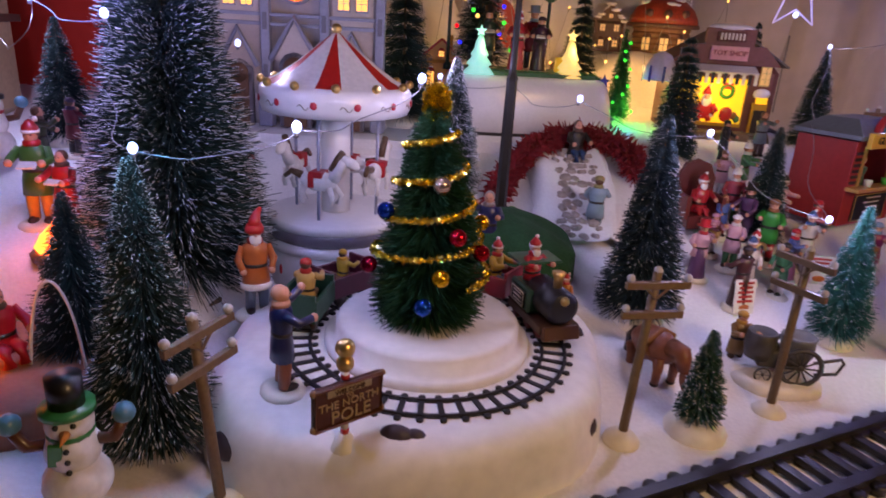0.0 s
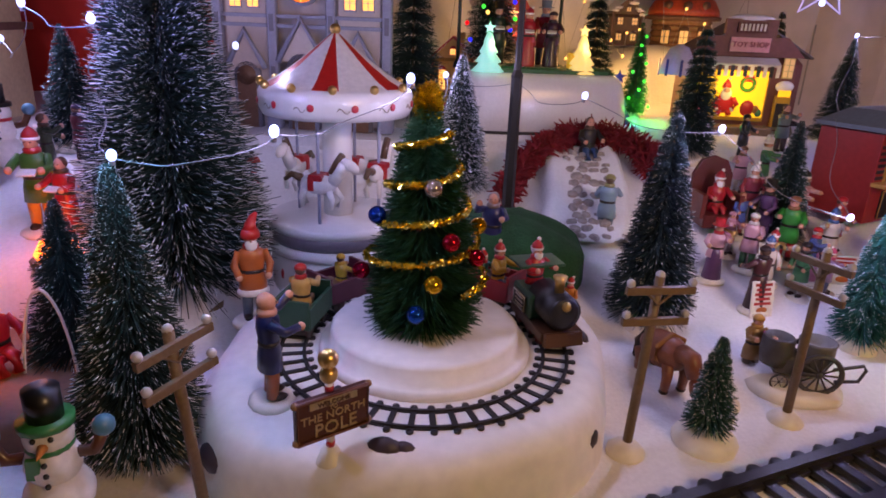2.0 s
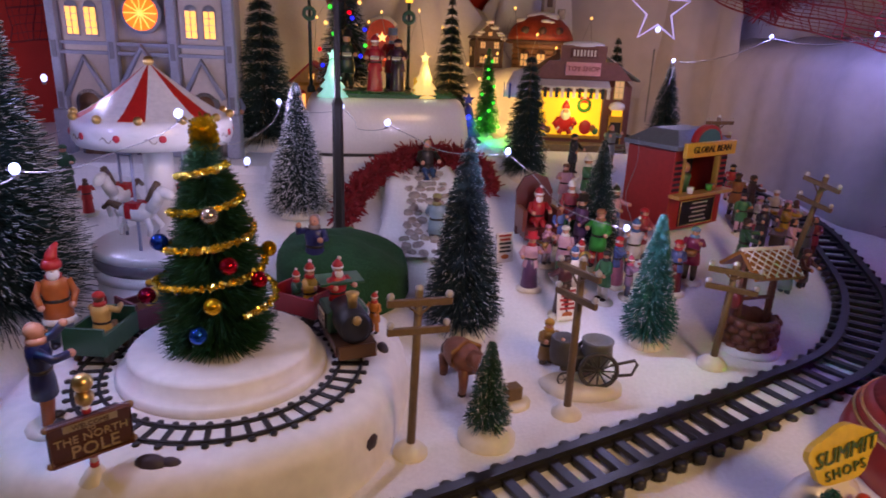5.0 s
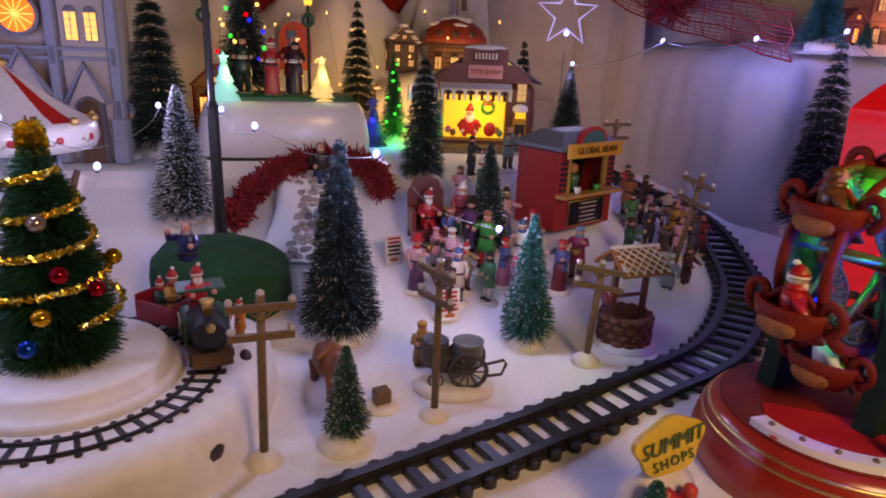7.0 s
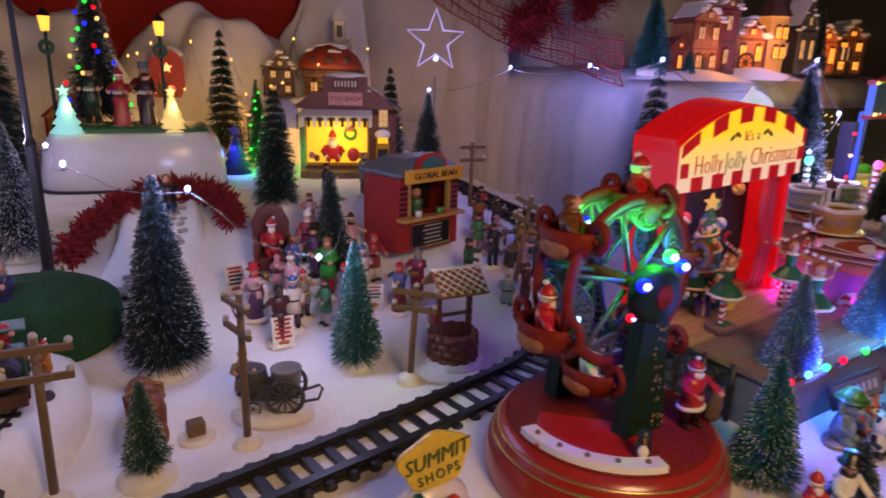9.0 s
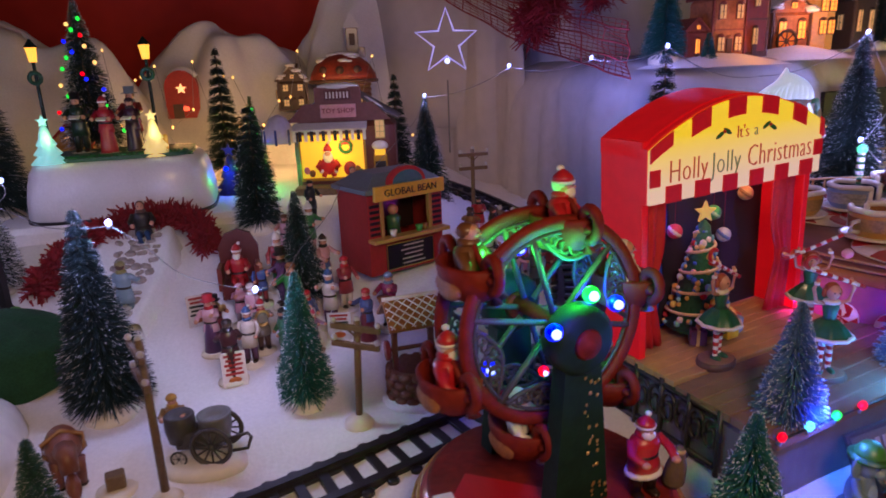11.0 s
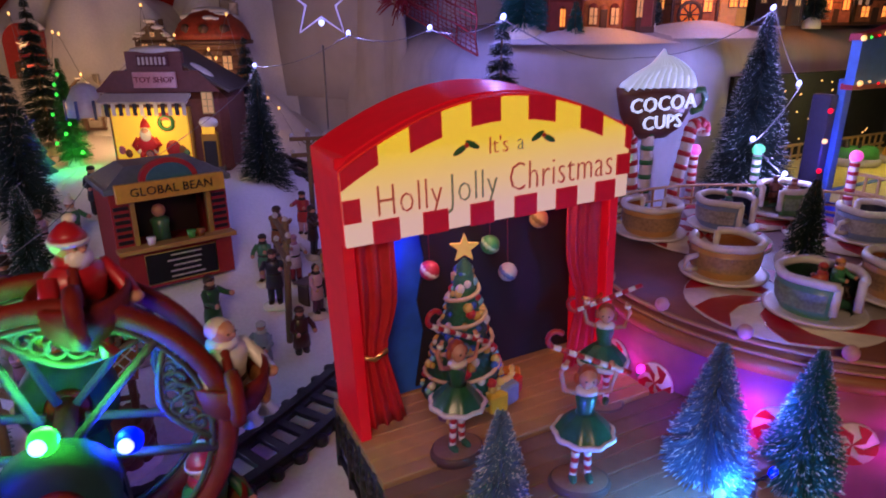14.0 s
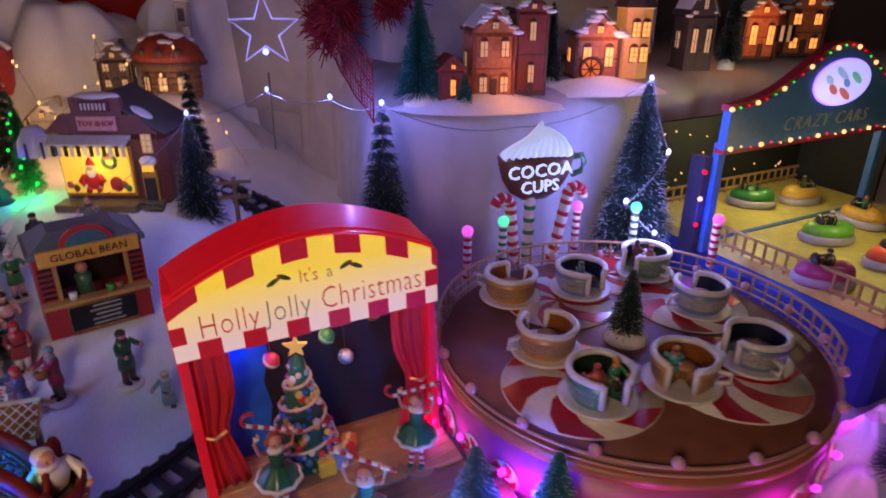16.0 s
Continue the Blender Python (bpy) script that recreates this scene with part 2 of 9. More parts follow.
tbl = Mesh().box((2.8, 1.4, 0.03), mat("table_board", (0.3, 0.2, 0.12), 0.6), M(0.3, 0.76, -0.042))
thing("table_top", "wooden board table under the snow blanket", "table", Matrix(), "", tbl, "structure")
WT = 0.05
for nm, size, at in (("floor", (4.6, 4.6, WT), (0.3, -0.35, -0.83)), ("wall_north", (4.6, WT, 2.6), (0.3, 1.5, 0.5)), ("wall_south", (4.6, WT, 2.6), (0.3, -2.6, 0.5)), ("wall_west", (WT, 4.6, 2.6), (-1.9, -0.5, 0.5)), ("wall_east", (WT, 4.6, 2.6), (2.5, -0.5, 0.5)), ("ceiling", (4.6, 4.6, WT), (0.3, -0.5, 1.82))):
    thing(nm, "plain painted room surface behind the display", "room", Matrix(), "", Mesh().box(size, WALLP, M(*at), 0), "structure")


def cloth(name, label, pts, z0, z1, m, folds=0.012, count=90, at=None, lean=0.0):
    """A hanging cloth along a line of plan points, with thickness and soft vertical folds."""
    me = Mesh()
    P = [Vector((*p, 0)) for p in pts]
    seg = [(P[i + 1] - P[i]).length for i in range(len(P) - 1)]
    total = sum(seg)
    rows = 12

    def along(d):
        for i, s in enumerate(seg):
            if d <= s or i == len(seg) - 1:
                u = (P[i + 1] - P[i]).normalized()
                return P[i] + u * d, Vector((u.y, -u.x, 0))
            d -= s

    vs = []
    for side in (0, 1):
        for j in range(rows):
            f = j / (rows - 1)
            for k in range(count):
                p, n = along(total * k / (count - 1))
                w = noise.noise(Vector((k * 0.075, f * 1.6, 2.0))) + 0.2 * noise.noise(Vector((k * 0.22, f * 2.6, 7.0)))
                q = p + n * (w * folds * (1.1 - 0.5 * f) + side * 0.002 + lean * (1 - f))
                vs.append((q.x, q.y, z0 + (z1 - z0) * f))
    fs = []
    for side in (0, 1):
        o = side * rows * count
        for j in range(rows - 1):
            for k in range(count - 1):
                a = o + j * count + k
                q = (a, a + 1, a + count + 1, a + count)
                fs.append(q if side else q[::-1])
    o = rows * count
    for k in range(count - 1):
        t = (rows - 1) * count + k
        fs += [(t, t + 1, t + 1 + o, t + o), (k + o, k + 1 + o, k + 1, k)]
    me.add(vs, fs, m, None, True)
    return thing(name, label, "backdrop", Matrix(), "", me, "structure")


cloth("red_backdrop", "red cloth hung behind the village", [(-1.2, 1.40), (-0.5, 1.3), (0.1, 1.36), (0.62, 1.38)], 0.05, 0.75, REDWALL, 0.015, 60)
cloth("red_curtain", "deep red cloth hung behind the tall trees", [(-0.72, 0.93), (-0.5, 0.90), (-0.27, 0.92)], 0.06, 0.6, REDWALL, 0.02, 40)
cloth("white_backdrop", "pale grey-white cloth draped as a snowy cliff", [(0.44, 1.29), (0.57, 1.18), (0.632, 1.08), (0.655, 0.99)], 0.0, 0.62, CLOTH, 0.014, 90)
cloth("white_backdrop_upper", "pale grey-white cloth hung on the wall", [(0.40, 1.30), (0.62, 1.13), (0.72, 0.98), (1.0, 1.02), (1.14, 1.05)], 0.15, 0.62, CLOTH, 0.011, 110)


def mound(name, label, cx, cy, rx, ry, z0, h, m, seed, shape=1.6, rough=0.2):
    """A soft hill with an uneven outline."""
    me = Mesh()
    n, rings = 60, 20
    vs = []
    for i in range(rings + 1):
        f = i / rings
        for k in range(n):
            a = 2 * math.pi * k / n
            w = 1 + rough * noise.noise(Vector((math.cos(a) * 1.5 + seed, math.sin(a) * 1.5, f)))
            z = h * (1 - f**shape) * (1 + 0.35 * rough * noise.noise(Vector((f * 3 * math.cos(a), f * 3 * math.sin(a), seed))))
            vs.append((cx + rx * f * w * math.cos(a), cy + ry * f * w * math.sin(a), z0 + z))
    fs = [(i * n + k, (i + 1) * n + k, (i + 1) * n + (k + 1) % n, i * n + (k + 1) % n) for i in range(rings) for k in range(n)]
    me.add(vs, fs, m, None, True)
    return thing(name, label, "snow", Matrix(), "", me, "structure")


mound("snow_hill", "white batting snow hill in front of the red cloth", 0.16, 1.24, 0.22, 0.10, 0.09, 0.25, SNOW, 1, 2.6, 0.55)
mound("snow_hill", "white batting snow hill behind the cabin", 0.40, 1.29, 0.17, 0.07, 0.09, 0.31, SNOW, 5, 2.8, 0.55)
mound("snow_hill", "white batting snow ledge under the cabin", 0.34, 1.13, 0.17, 0.12, 0.08, 0.115, SNOW, 6, 3.5)
mound("snow_hill", "white batting snow hill behind the church", -0.14, 1.16, 0.26, 0.14, 0.09, 0.25, SNOW, 9, 2.4, 0.5)


# ---------------------------------------------------------------- brush trees
def brush_tree(label, x, y, z, h, r, m, n=3200, frost=0.35, tiers=0, seed=1, base="pad", droop=0.25, power=0.85, low=0.1, group="brush trees", foot=None, wide=0.0006, flock=0.76):
    """A bottle-brush tree: a twisted wire trunk, thousands of bristles and frosted tips."""
    rnd = random.Random(seed)
    tree = thing("brush_tree", label, "tree", M(x, y, z), group)
    b, fr = Mesh(), Mesh()
    bv, bf, fv, ff = [], [], [], []
    n, r = int(n * 1.5), r * 0.9
    for i in range(n):
        u = rnd.random() ** 1.15
        if tiers:
            u = min((math.floor(u * tiers) + min(abs(rnd.gauss(0.25, 0.2)), 0.95)) / tiers, 0.995)
        zz = h * (low + (1 - low) * u)
        rad = r * max(1 - u, 0.0) ** power * rnd.uniform(0.78, 1.06) + 0.0025
        if u < 0.06:
            rad *= 0.9
        a = rnd.uniform(0, 2 * math.pi)
        d = Vector((math.cos(a), math.sin(a), 0))
        rad *= 0.97 + 0.16 * noise.noise(Vector((1.7 * d.x + seed, 1.7 * d.y, zz * 75)))
        t = Vector((-d.y, d.x, 0))
        tip = d * rad + Vector((0, 0, zz + rad * rnd.uniform(-droop - 0.25, 0.3 - droop))) + t * rad * rnd.uniform(-0.15, 0.15)
        tip.z = max(tip.z, 0.002)
        root = d * rad * 0.12 + Vector((0, 0, zz))
        w = (t * math.cos(i) + Vector((0, 0, 1)) * math.sin(i)) * wide * (0.6 if u > 0.8 else 1)
        k = len(bv)
        bv += [root - w, root + w, tip + w * 0.35, tip - w * 0.35]
        bf.append((k, k + 1, k + 2, k + 3))
        if rnd.random() < frost * 1.25:
            k = len(fv)
            mid = root.lerp(tip, 1 - flock * rnd.uniform(0.06, 0.20))
            e = Vector((0, 0, 0.0004))
            wd = w.normalized() * flock * rnd.uniform(0.00015, 0.00042)
            fv += [mid + e - wd, mid + e + wd, tip * 1.004 + e + wd * 0.6, tip * 1.004 + e - wd * 0.6]
            ff.append((k, k + 1, k + 2, k + 3))
    b.add(bv, bf, m)
    part("bristle_brush", b, tree, kind="stuff")
    if ff:
        fr.add(fv, ff, FROST)
        part("frost", fr, tree, "white flocked bristle tips", kind="stuff")
    part("trunk", Mesh().cyl(0.0022, 0, h * 0.97, DARKWOOD, None, 6, 0.0008), tree)
    if base == "pad":
        f = foot or r * 0.62
        part("base", Mesh().lathe([(f, -0.004), (f * 1.02, 0.003), (f * 0.8, 0.008), (f * 0.3, 0.011), (0.001, 0.012)], RESIN, None, 14), tree, "cream snow-shaped resin foot")
    elif base == "disc":
        part("base", Mesh().cyl(r * 0.4, -0.004, 0.006, DARKWOOD, None, 12), tree)
    return tree


# front and middle trees
brush_tree("dark green brush tree with frosted tips beside the track sign", 0.1735, 0.343, -0.013, 0.070, 0.0165, mat("grey_green_bristle", (0.035, 0.10, 0.08), 0.55, 0, 0.25, 300, 0.0, island=0.6), 1700, 0.4, seed=2, low=0.2, foot=0.019)
# The tall tree's bristle colour holds the blue tint of the bulbs' light.
brush_tree("tall dark brush tree, lightly frosted, on a snow foot", 0.170, 0.472, 0.002, 0.167, 0.038, mat("blue_lit_bristle", (0.017, 0.038, 0.044), 0.5, 0, 0.25, 300, 0.0, island=0.6), 7600, 0.14, tiers=15, seed=3, low=0.12)
brush_tree("teal brush tree with few frosted tips on a snow foot", 0.325, 0.455, 0, 0.112, 0.0255, BRISTLE_T, 3600, 0.25, seed=4, low=0.12)
brush_tree("broad dark brush tree with heavy frost near the signpost", -0.145, 0.298, 0, 0.152, 0.041, BRISTLE, 8000, 0.3, seed=5, low=0.04, base="disc", flock=0.75)
brush_tree("very tall dark brush tree with frosted outer bristles", -0.192, 0.462, 0.0, 0.335, 0.082, BRISTLE, 12000, 0.5, seed=6, base="disc", power=0.75, droop=0.05, wide=0.0008, flock=0.9)
brush_tree("small frosted grey-green brush tree beside the fire rug", -0.216, 0.36, 0.015, 0.10, 0.034, BRISTLE, 2600, 0.25, seed=7, base="disc", low=0.05)
brush_tree("dark blue-green brush tree standing among the carolers", -0.36, 0.625, 0.09, 0.116, 0.036, BRISTLE, 2200, 0.3, seed=8)
brush_tree("thickly snowed brush tree on the white terrace", 0.016, 0.635, 0.062, 0.13, 0.036, BRISTLE, 4600, 0.65, seed=9, low=0.08, flock=1.2)
brush_tree("layered dark brush tree with bare trunk beside the church", -0.045, 0.80, 0.10, 0.21, 0.052, BRISTLE, 3400, 0.12, tiers=13, seed=10)
brush_tree("layered dark brush tree behind the carolers' hill", 0.197, 0.952, 0.115, 0.185, 0.036, BRISTLE, 2600, 0.12, tiers=13, seed=11)
brush_tree("layered dark green brush tree beside the toy shop", 0.266, 0.715, 0.087, 0.140, 0.031, BRISTLE, 2600, 0.15, tiers=14, seed=12, power=0.6)
brush_tree("dark brush tree with a light at its tip", 0.473, 0.815, 0.06, 0.16, 0.040, BRISTLE, 2600, 0.35, tiers=0, seed=13)
brush_tree("thin layered dark brush tree behind the toy shop", 0.445, 0.95, 0.11, 0.145, 0.028, BRISTLE, 2000, 0.1, tiers=11, seed=14)
brush_tree("small frosted brush tree near the seated figurine's chair", 0.318, 0.592, 0.038, 0.112, 0.027, BRISTLE, 2400, 0.35, seed=15)
brush_tree("layered dark brush tree with a light at its tip", 0.696, 0.612, 0.05, 0.216, 0.042, BRISTLE, 3600, 0.35, tiers=16, seed=16, power=0.7)
brush_tree("tall frosted brush tree with white lights", 0.978, 0.682, 0.075, 0.20, 0.052, BRISTLE, 5400, 0.3, seed=17)
brush_tree("small dark brush tree in a snow foot amid the ride", 0.886, 0.467, 0.101, 0.062, 0.017, BRISTLE, 1400, 0.35, seed=18, foot=0.018)
brush_tree("blue-lit brush tree standing before the stage floor", 0.737, 0.325, 0.046, 0.077, 0.026, BRISTLE_B, 3000, 0.3, seed=19, base="disc", low=0.05)
brush_tree("blue-lit brush tree beside the ride", 0.786, 0.320, 0.042, 0.076, 0.024, BRISTLE_T, 2600, 0.4, seed=20, base="disc", low=0.05)
brush_tree("slim blue-lit brush tree at the stage front", 0.6225, 0.290, 0.0465, 0.074, 0.022, BRISTLE_B, 2600, 0.4, seed=21, base="disc", low=0.05)
brush_tree("green brush tree with frosted tips in front of the stage", 0.565, 0.24, 0, 0.085, 0.027, BRISTLE_T, 3200, 0.35, seed=22, low=0.05)
brush_tree("tiny dark brush tree by the shop sign", 0.33, 0.232, 0, 0.03, 0.014, BRISTLE_T, 900, 0.2, seed=23, low=0.1)
brush_tree("green brush tree on the upper terrace", 0.738, 0.70, 0.255, 0.10, 0.03, BRISTLE_T, 2200, 0.1, seed=24)
brush_tree("thin dark brush tree between the lit houses", 0.893, 0.765, 0.258, 0.09, 0.016, BRISTLE, 1300, 0.2, seed=25)
brush_tree("dark brush tree between the lit houses", 1.177, 0.885, 0.262, 0.11, 0.02, BRISTLE, 1300, 0.2, seed=26)
brush_tree("dark brush tree at the end of the lit houses", 1.165, 0.94, 0.262, 0.10, 0.02, BRISTLE, 1300, 0.2, seed=27)
brush_tree("dark frosted brush tree beside the bumper car hall", 1.075, 0.36, 0.03, 0.08, 0.03, BRISTLE, 2200, 0.3, seed=28)
brush_tree("tiny green brush tree before the lit houses", 0.782, 0.682, 0.25, 0.034, 0.010, BRISTLE_T, 500, 0.1, seed=29)


# ---------------------------------------------------------------- railway track
def spline(pts, n):
    """A smooth line through plan points."""
    P = [Vector(p) for p in pts]
    P = [2 * P[0] - P[1]] + P + [2 * P[-1] - P[-2]]
    out = []
    for i in range(1, len(P) - 2):
        for k in range(n):
            t = k / n
            a, b, c, d = P[i - 1 : i + 3]
            out.append(0.5 * (2 * b + (c - a) * t + (2 * a - 5 * b + 4 * c - d) * t * t + (3 * b - a - 3 * c + d) * t**3))
    out.append(P[-2])
    return out


def even(line, step):
    """Points at even steps along a line, with the way it runs there."""
    out, left = [], 0.0
    for a, b in zip(line, line[1:]):
        s = (b - a).length
        while left <= s:
            out.append((a.lerp(b, left / s), (b - a).normalized()))
            left += step
        left -= s
    return out


def track(name, label, line, width, gauge, tie, step, rail_h, lift, head=0.075):
    """Ties with rounded ends under two rails; head: half the rail's width as a share of the gauge."""
    t = thing(name, label, "railway track", Matrix())
    tm = Mesh().box((tie, width, rail_h * 0.5), BLACKPL, M(0, 0, rail_h * 0.25))
    for s in (-1, 1):
        tm.lathe([(tie * 0.62, 0), (tie * 0.62, rail_h * 0.62), (tie * 0.4, rail_h * 0.7)], BLACKPL, M(0, s * width / 2, 0), 8)
    tm = tm.data("tie")
    for p, d in even(line, step):
        part("tie", tm, t, at=M(p.x, p.y, p.z + lift, 0, 0, math.degrees(math.atan2(d.y, d.x))))
    for s in (-1, 1):
        me = Mesh()
        pts = even(line, step / 2)
        w, h = gauge * head, rail_h
        prof = [(-w, 0), (w, 0), (w, h * 0.35), (w * 0.55, h * 0.45), (w * 0.55, h * 0.8), (w * 0.7, h), (-w * 0.7, h), (-w * 0.55, h * 0.8), (-w * 0.55, h * 0.45), (-w, h * 0.35)]
        vs, fs, n = [], [], len(prof)
        for p, d in pts:
            nn = Vector((-d.y, d.x, 0))
            c = p + nn * s * gauge / 2 + Vector((0, 0, lift))
            vs += [c + nn * u + Vector((0, 0, z)) for u, z in prof]
        for i in range(len(pts) - 1):
            a = n * i
            fs += [(a + k, a + (k + 1) % n, a + n + (k + 1) % n, a + n + k) for k in range(n)]
        me.add(vs, [f[::-1] for f in fs], BLACKPL)
        part("rail", me, t)
    return t


LINE = spline([(-0.56, -0.022, -0.013), (-0.308, 0.066, -0.013), (-0.105, 0.153, -0.013), (0.102, 0.246, -0.013), (0.287, 0.330, -0.012), (0.393, 0.374, -0.006), (0.487, 0.423, 0.0), (0.565, 0.515, 0.008), (0.607, 0.61, 0.016), (0.624, 0.69, 0.03), (0.622, 0.765, 0.039), (0.60, 0.835, 0.048), (0.54, 0.885, 0.076), (0.44, 0.92, 0.113)], 10)
track("railway_track", "black plastic toy railway track with ties on the snow", LINE, 0.047, 0.035, 0.0072, 0.0175, 0.0085, 0.0, 0.135)


# ---------------------------------------------------------------- utility poles
def utility_pole(label, x, y, z, h, turn, lean=0.0, leany=0.0):
    t = thing("utility_pole", label, "utility pole", M(x, y, z, lean, leany, turn), "utility poles")
    part("post", Mesh().cyl(0.0028, 0, h, DARKWOOD, None, 10, 0.0025), t)
    for k, (zz, w) in enumerate(((h * 0.935, 0.031), (h * 0.775, 0.030))):
        arm = part("crossarm", Mesh().box((w * 1.25, 0.0032, 0.0042), DARKWOOD, M(0, -0.003, zz)), t)
        for s in (-1, 1):
            part("insulator", Mesh().ball(0.0024, paint("b9b6b0"), M(s * w * 0.56, -0.003, zz + 0.0042), 8, 6), arm)
    part("brace", Mesh().tube([(-0.009, -0.003, h * 0.935), (0, -0.003, h * 0.86), (0.009, -0.003, h * 0.935)], 0.0008, DARKWOOD), t)
    part("cap", Mesh().ball(0.0026, paint("b9b6b0"), M(0, 0, h), 8, 6), t)
    part("base", Mesh().lathe([(0.0115, -0.003), (0.011, 0.002), (0.007, 0.006), (0.003, 0.008)], RESIN, None, 14), t, "cream snow-shaped resin foot")
    return t


utility_pole("brown toy utility pole with two crossarms beside the track", 0.1228, 0.3285, -0.013, 0.113, 12, 2, 1)
utility_pole("brown toy utility pole with two crossarms by the cart", 0.2355, 0.3715, -0.015, 0.117, -62)
utility_pole("brown toy utility pole with two crossarms by the well", 0.3655, 0.419, -0.001, 0.085, -25, 0, 3)
utility_pole("tall brown toy utility pole standing inside the curve", 0.512, 0.565, 0.008, 0.122, -70, 0, 10)
utility_pole("brown toy utility pole behind the coffee booth", 0.526, 0.774, 0.05, 0.108, 8)
utility_pole("brown toy utility pole seen from its side, by the broad tree", -0.096, 0.256, -0.013, 0.108, 62, 0, -5)


# ---------------------------------------------------------------- the turning train under the decorated tree
TX, TY = 0.001, 0.373
BASE_Z = 0.026


def north_pole_base():
    t = thing("train_base", "white snow-shaped base carrying a small train circle", "display base", M(TX, TY, 0))
    me = Mesh()
    n = 64
    rings = [(1.02, -0.016), (1.015, -0.004), (1.0, 0.006), (0.985, 0.014), (0.955, 0.0205), (0.90, 0.025), (0.83, 0.026), (0.4, 0.0265), (0.001, 0.0265)]

    def edge(a):
        deg = math.degrees(a)
        deg = deg - 360 if deg > 180 else deg
        r = float(np.interp(deg, [-180, -150, -130, -110, -90, -61, -44, -14, 4, 27, 42, 70, 90, 135, 180], [0.130, 0.139, 0.141, 0.131, 0.118, 0.114, 0.117, 0.115, 0.117, 0.133, 0.146, 0.139, 0.135, 0.14, 0.130]))
        return r * (1 + 0.008 * math.sin(7 * a))

    vs = []
    for f, z in rings:
        for k in range(n):
            a = 2 * math.pi * k / n
            e = edge(a) * f
            vs.append((e * math.cos(a), e * math.sin(a), z))
    fs = [(i * n + k, i * n + (k + 1) % n, (i + 1) * n + (k + 1) % n, (i + 1) * n + k) for i in range(len(rings) - 1) for k in range(n)]
    me.add(vs, fs, FROSTED, None, True)
    part("snow_body", me, t)
    part("plinth", Mesh().lathe([(0.066, 0.026), (0.066, 0.030), (0.064, 0.032), (0.059, 0.033), (0.0585, 0.041), (0.056, 0.0435), (0.02, 0.0445), (0.001, 0.0445)], FROSTED, None, 48), t, "round white two-step plinth")
    dark = mat("dark_rock_paint", (0.05, 0.035, 0.045), 0.5)
    for ang, dist, s in ((-97, 0.104, 1.15), (-92, 0.103, 0.8), (-137, 0.138, 1.45), (-33, 0.112, 1.35), (172, 0.118, 1.15), (13, 0.106, 1.0)):
        a = math.radians(ang)
        zz = 0.006 if dist > 0.11 else 0.024
        part("rock", Mesh().ball(0.008 * s, dark, M(dist * math.cos(a), dist * math.sin(a), zz, 0, 0, ang + 90), 10, 7, (1, 0.55, 0.7)), t, "dark painted rock")
    return t


north_pole_base()
circle = [Vector((TX + 0.082 * math.cos(a), TY + 0.082 * math.sin(a), BASE_Z)) for a in np.linspace(0, 2 * math.pi, 121)]
track("small_train_track", "small black circular train track round the plinth", circle, 0.021, 0.0145, 0.0032, 0.0107, 0.0022, 0.0003)

# decorated tree
xt = brush_tree("deep green brush tree wound with gold tinsel and baubles", TX - 0.002, TY - 0.003, 0.0445, 0.135, 0.042, BRISTLE_G, 9000, 0.0, seed=40, base="none", low=0.03, power=0.62, droop=0.1, group="decorated tree")


def helix(turns, z0, z1, r0, r1, n, a0):
    return [Vector(((r0 + (r1 - r0) * i / n) * math.cos(a0 + turns * 2 * math.pi * i / n), (r0 + (r1 - r0) * i / n) * math.sin(a0 + turns * 2 * math.pi * i / n), z0 + (z1 - z0) * i / n)) for i in range(n + 1)]


def tinsel(line, r, count, seed, m=TINSEL):
    rnd = random.Random(seed)
    me, vs, fs = Mesh(), [], []
    n = len(line)
    for i in range(count):
        f = rnd.random() * (n - 1)
        p = line[int(f)].lerp(line[min(int(f) + 1, n - 1)], f % 1)
        d = Vector((rnd.gauss(0, 1), rnd.gauss(0, 1), rnd.gauss(0, 1))).normalized()
        e = d.orthogonal().normalized() * 0.0006
        q = p + d * r * rnd.uniform(0.6, 1.1)
        k = len(vs)
        vs += [p - e, p + e, q + e, q - e]
        fs.append((k, k + 1, k + 2, k + 3))
    me.add(vs, fs, m)
    return me


part("tinsel_garland", tinsel(helix(4.1, 0.030, 0.118, 0.038, 0.014, 240, -0.9), 0.0028, 5200, 3), xt, "gold tinsel garland", kind="stuff")
part("tinsel_top", tinsel([Vector((0, 0, 0.128 + 0.002 * k)) for k in range(6)], 0.0085, 1300, 4), xt, "gold tinsel ball", kind="stuff")
for ang, zz, r, c in ((-92, 0.022, 0.038, "1c4fa8"), (-78, 0.040, 0.038, "d8a21c"), (-60, 0.062, 0.033, "b01828"), (-150, 0.040, 0.040, "7a1030"), (-150, 0.072, 0.030, "1c3f98"), (-75, 0.090, 0.022, "b9a48c"), (-30, 0.05, 0.036, "b01828"), (20, 0.06, 0.034, "d8a21c")):
    a = math.radians(ang)
    cc = [(int(c[i : i + 2], 16) / 255) ** 2.2 for i in (0, 2, 4)]
    part("bauble", Mesh().ball(0.0052, mat("bauble_" + c, cc, 0.12, 0.85, 0.05, 200, 0.0), M(r * math.cos(a), r * math.sin(a), zz), 14, 10), xt, "shiny round bauble")


# ---------------------------------------------------------------- figurines (one plain mesh each)
SKIN = paint("c98f74", 0.5)


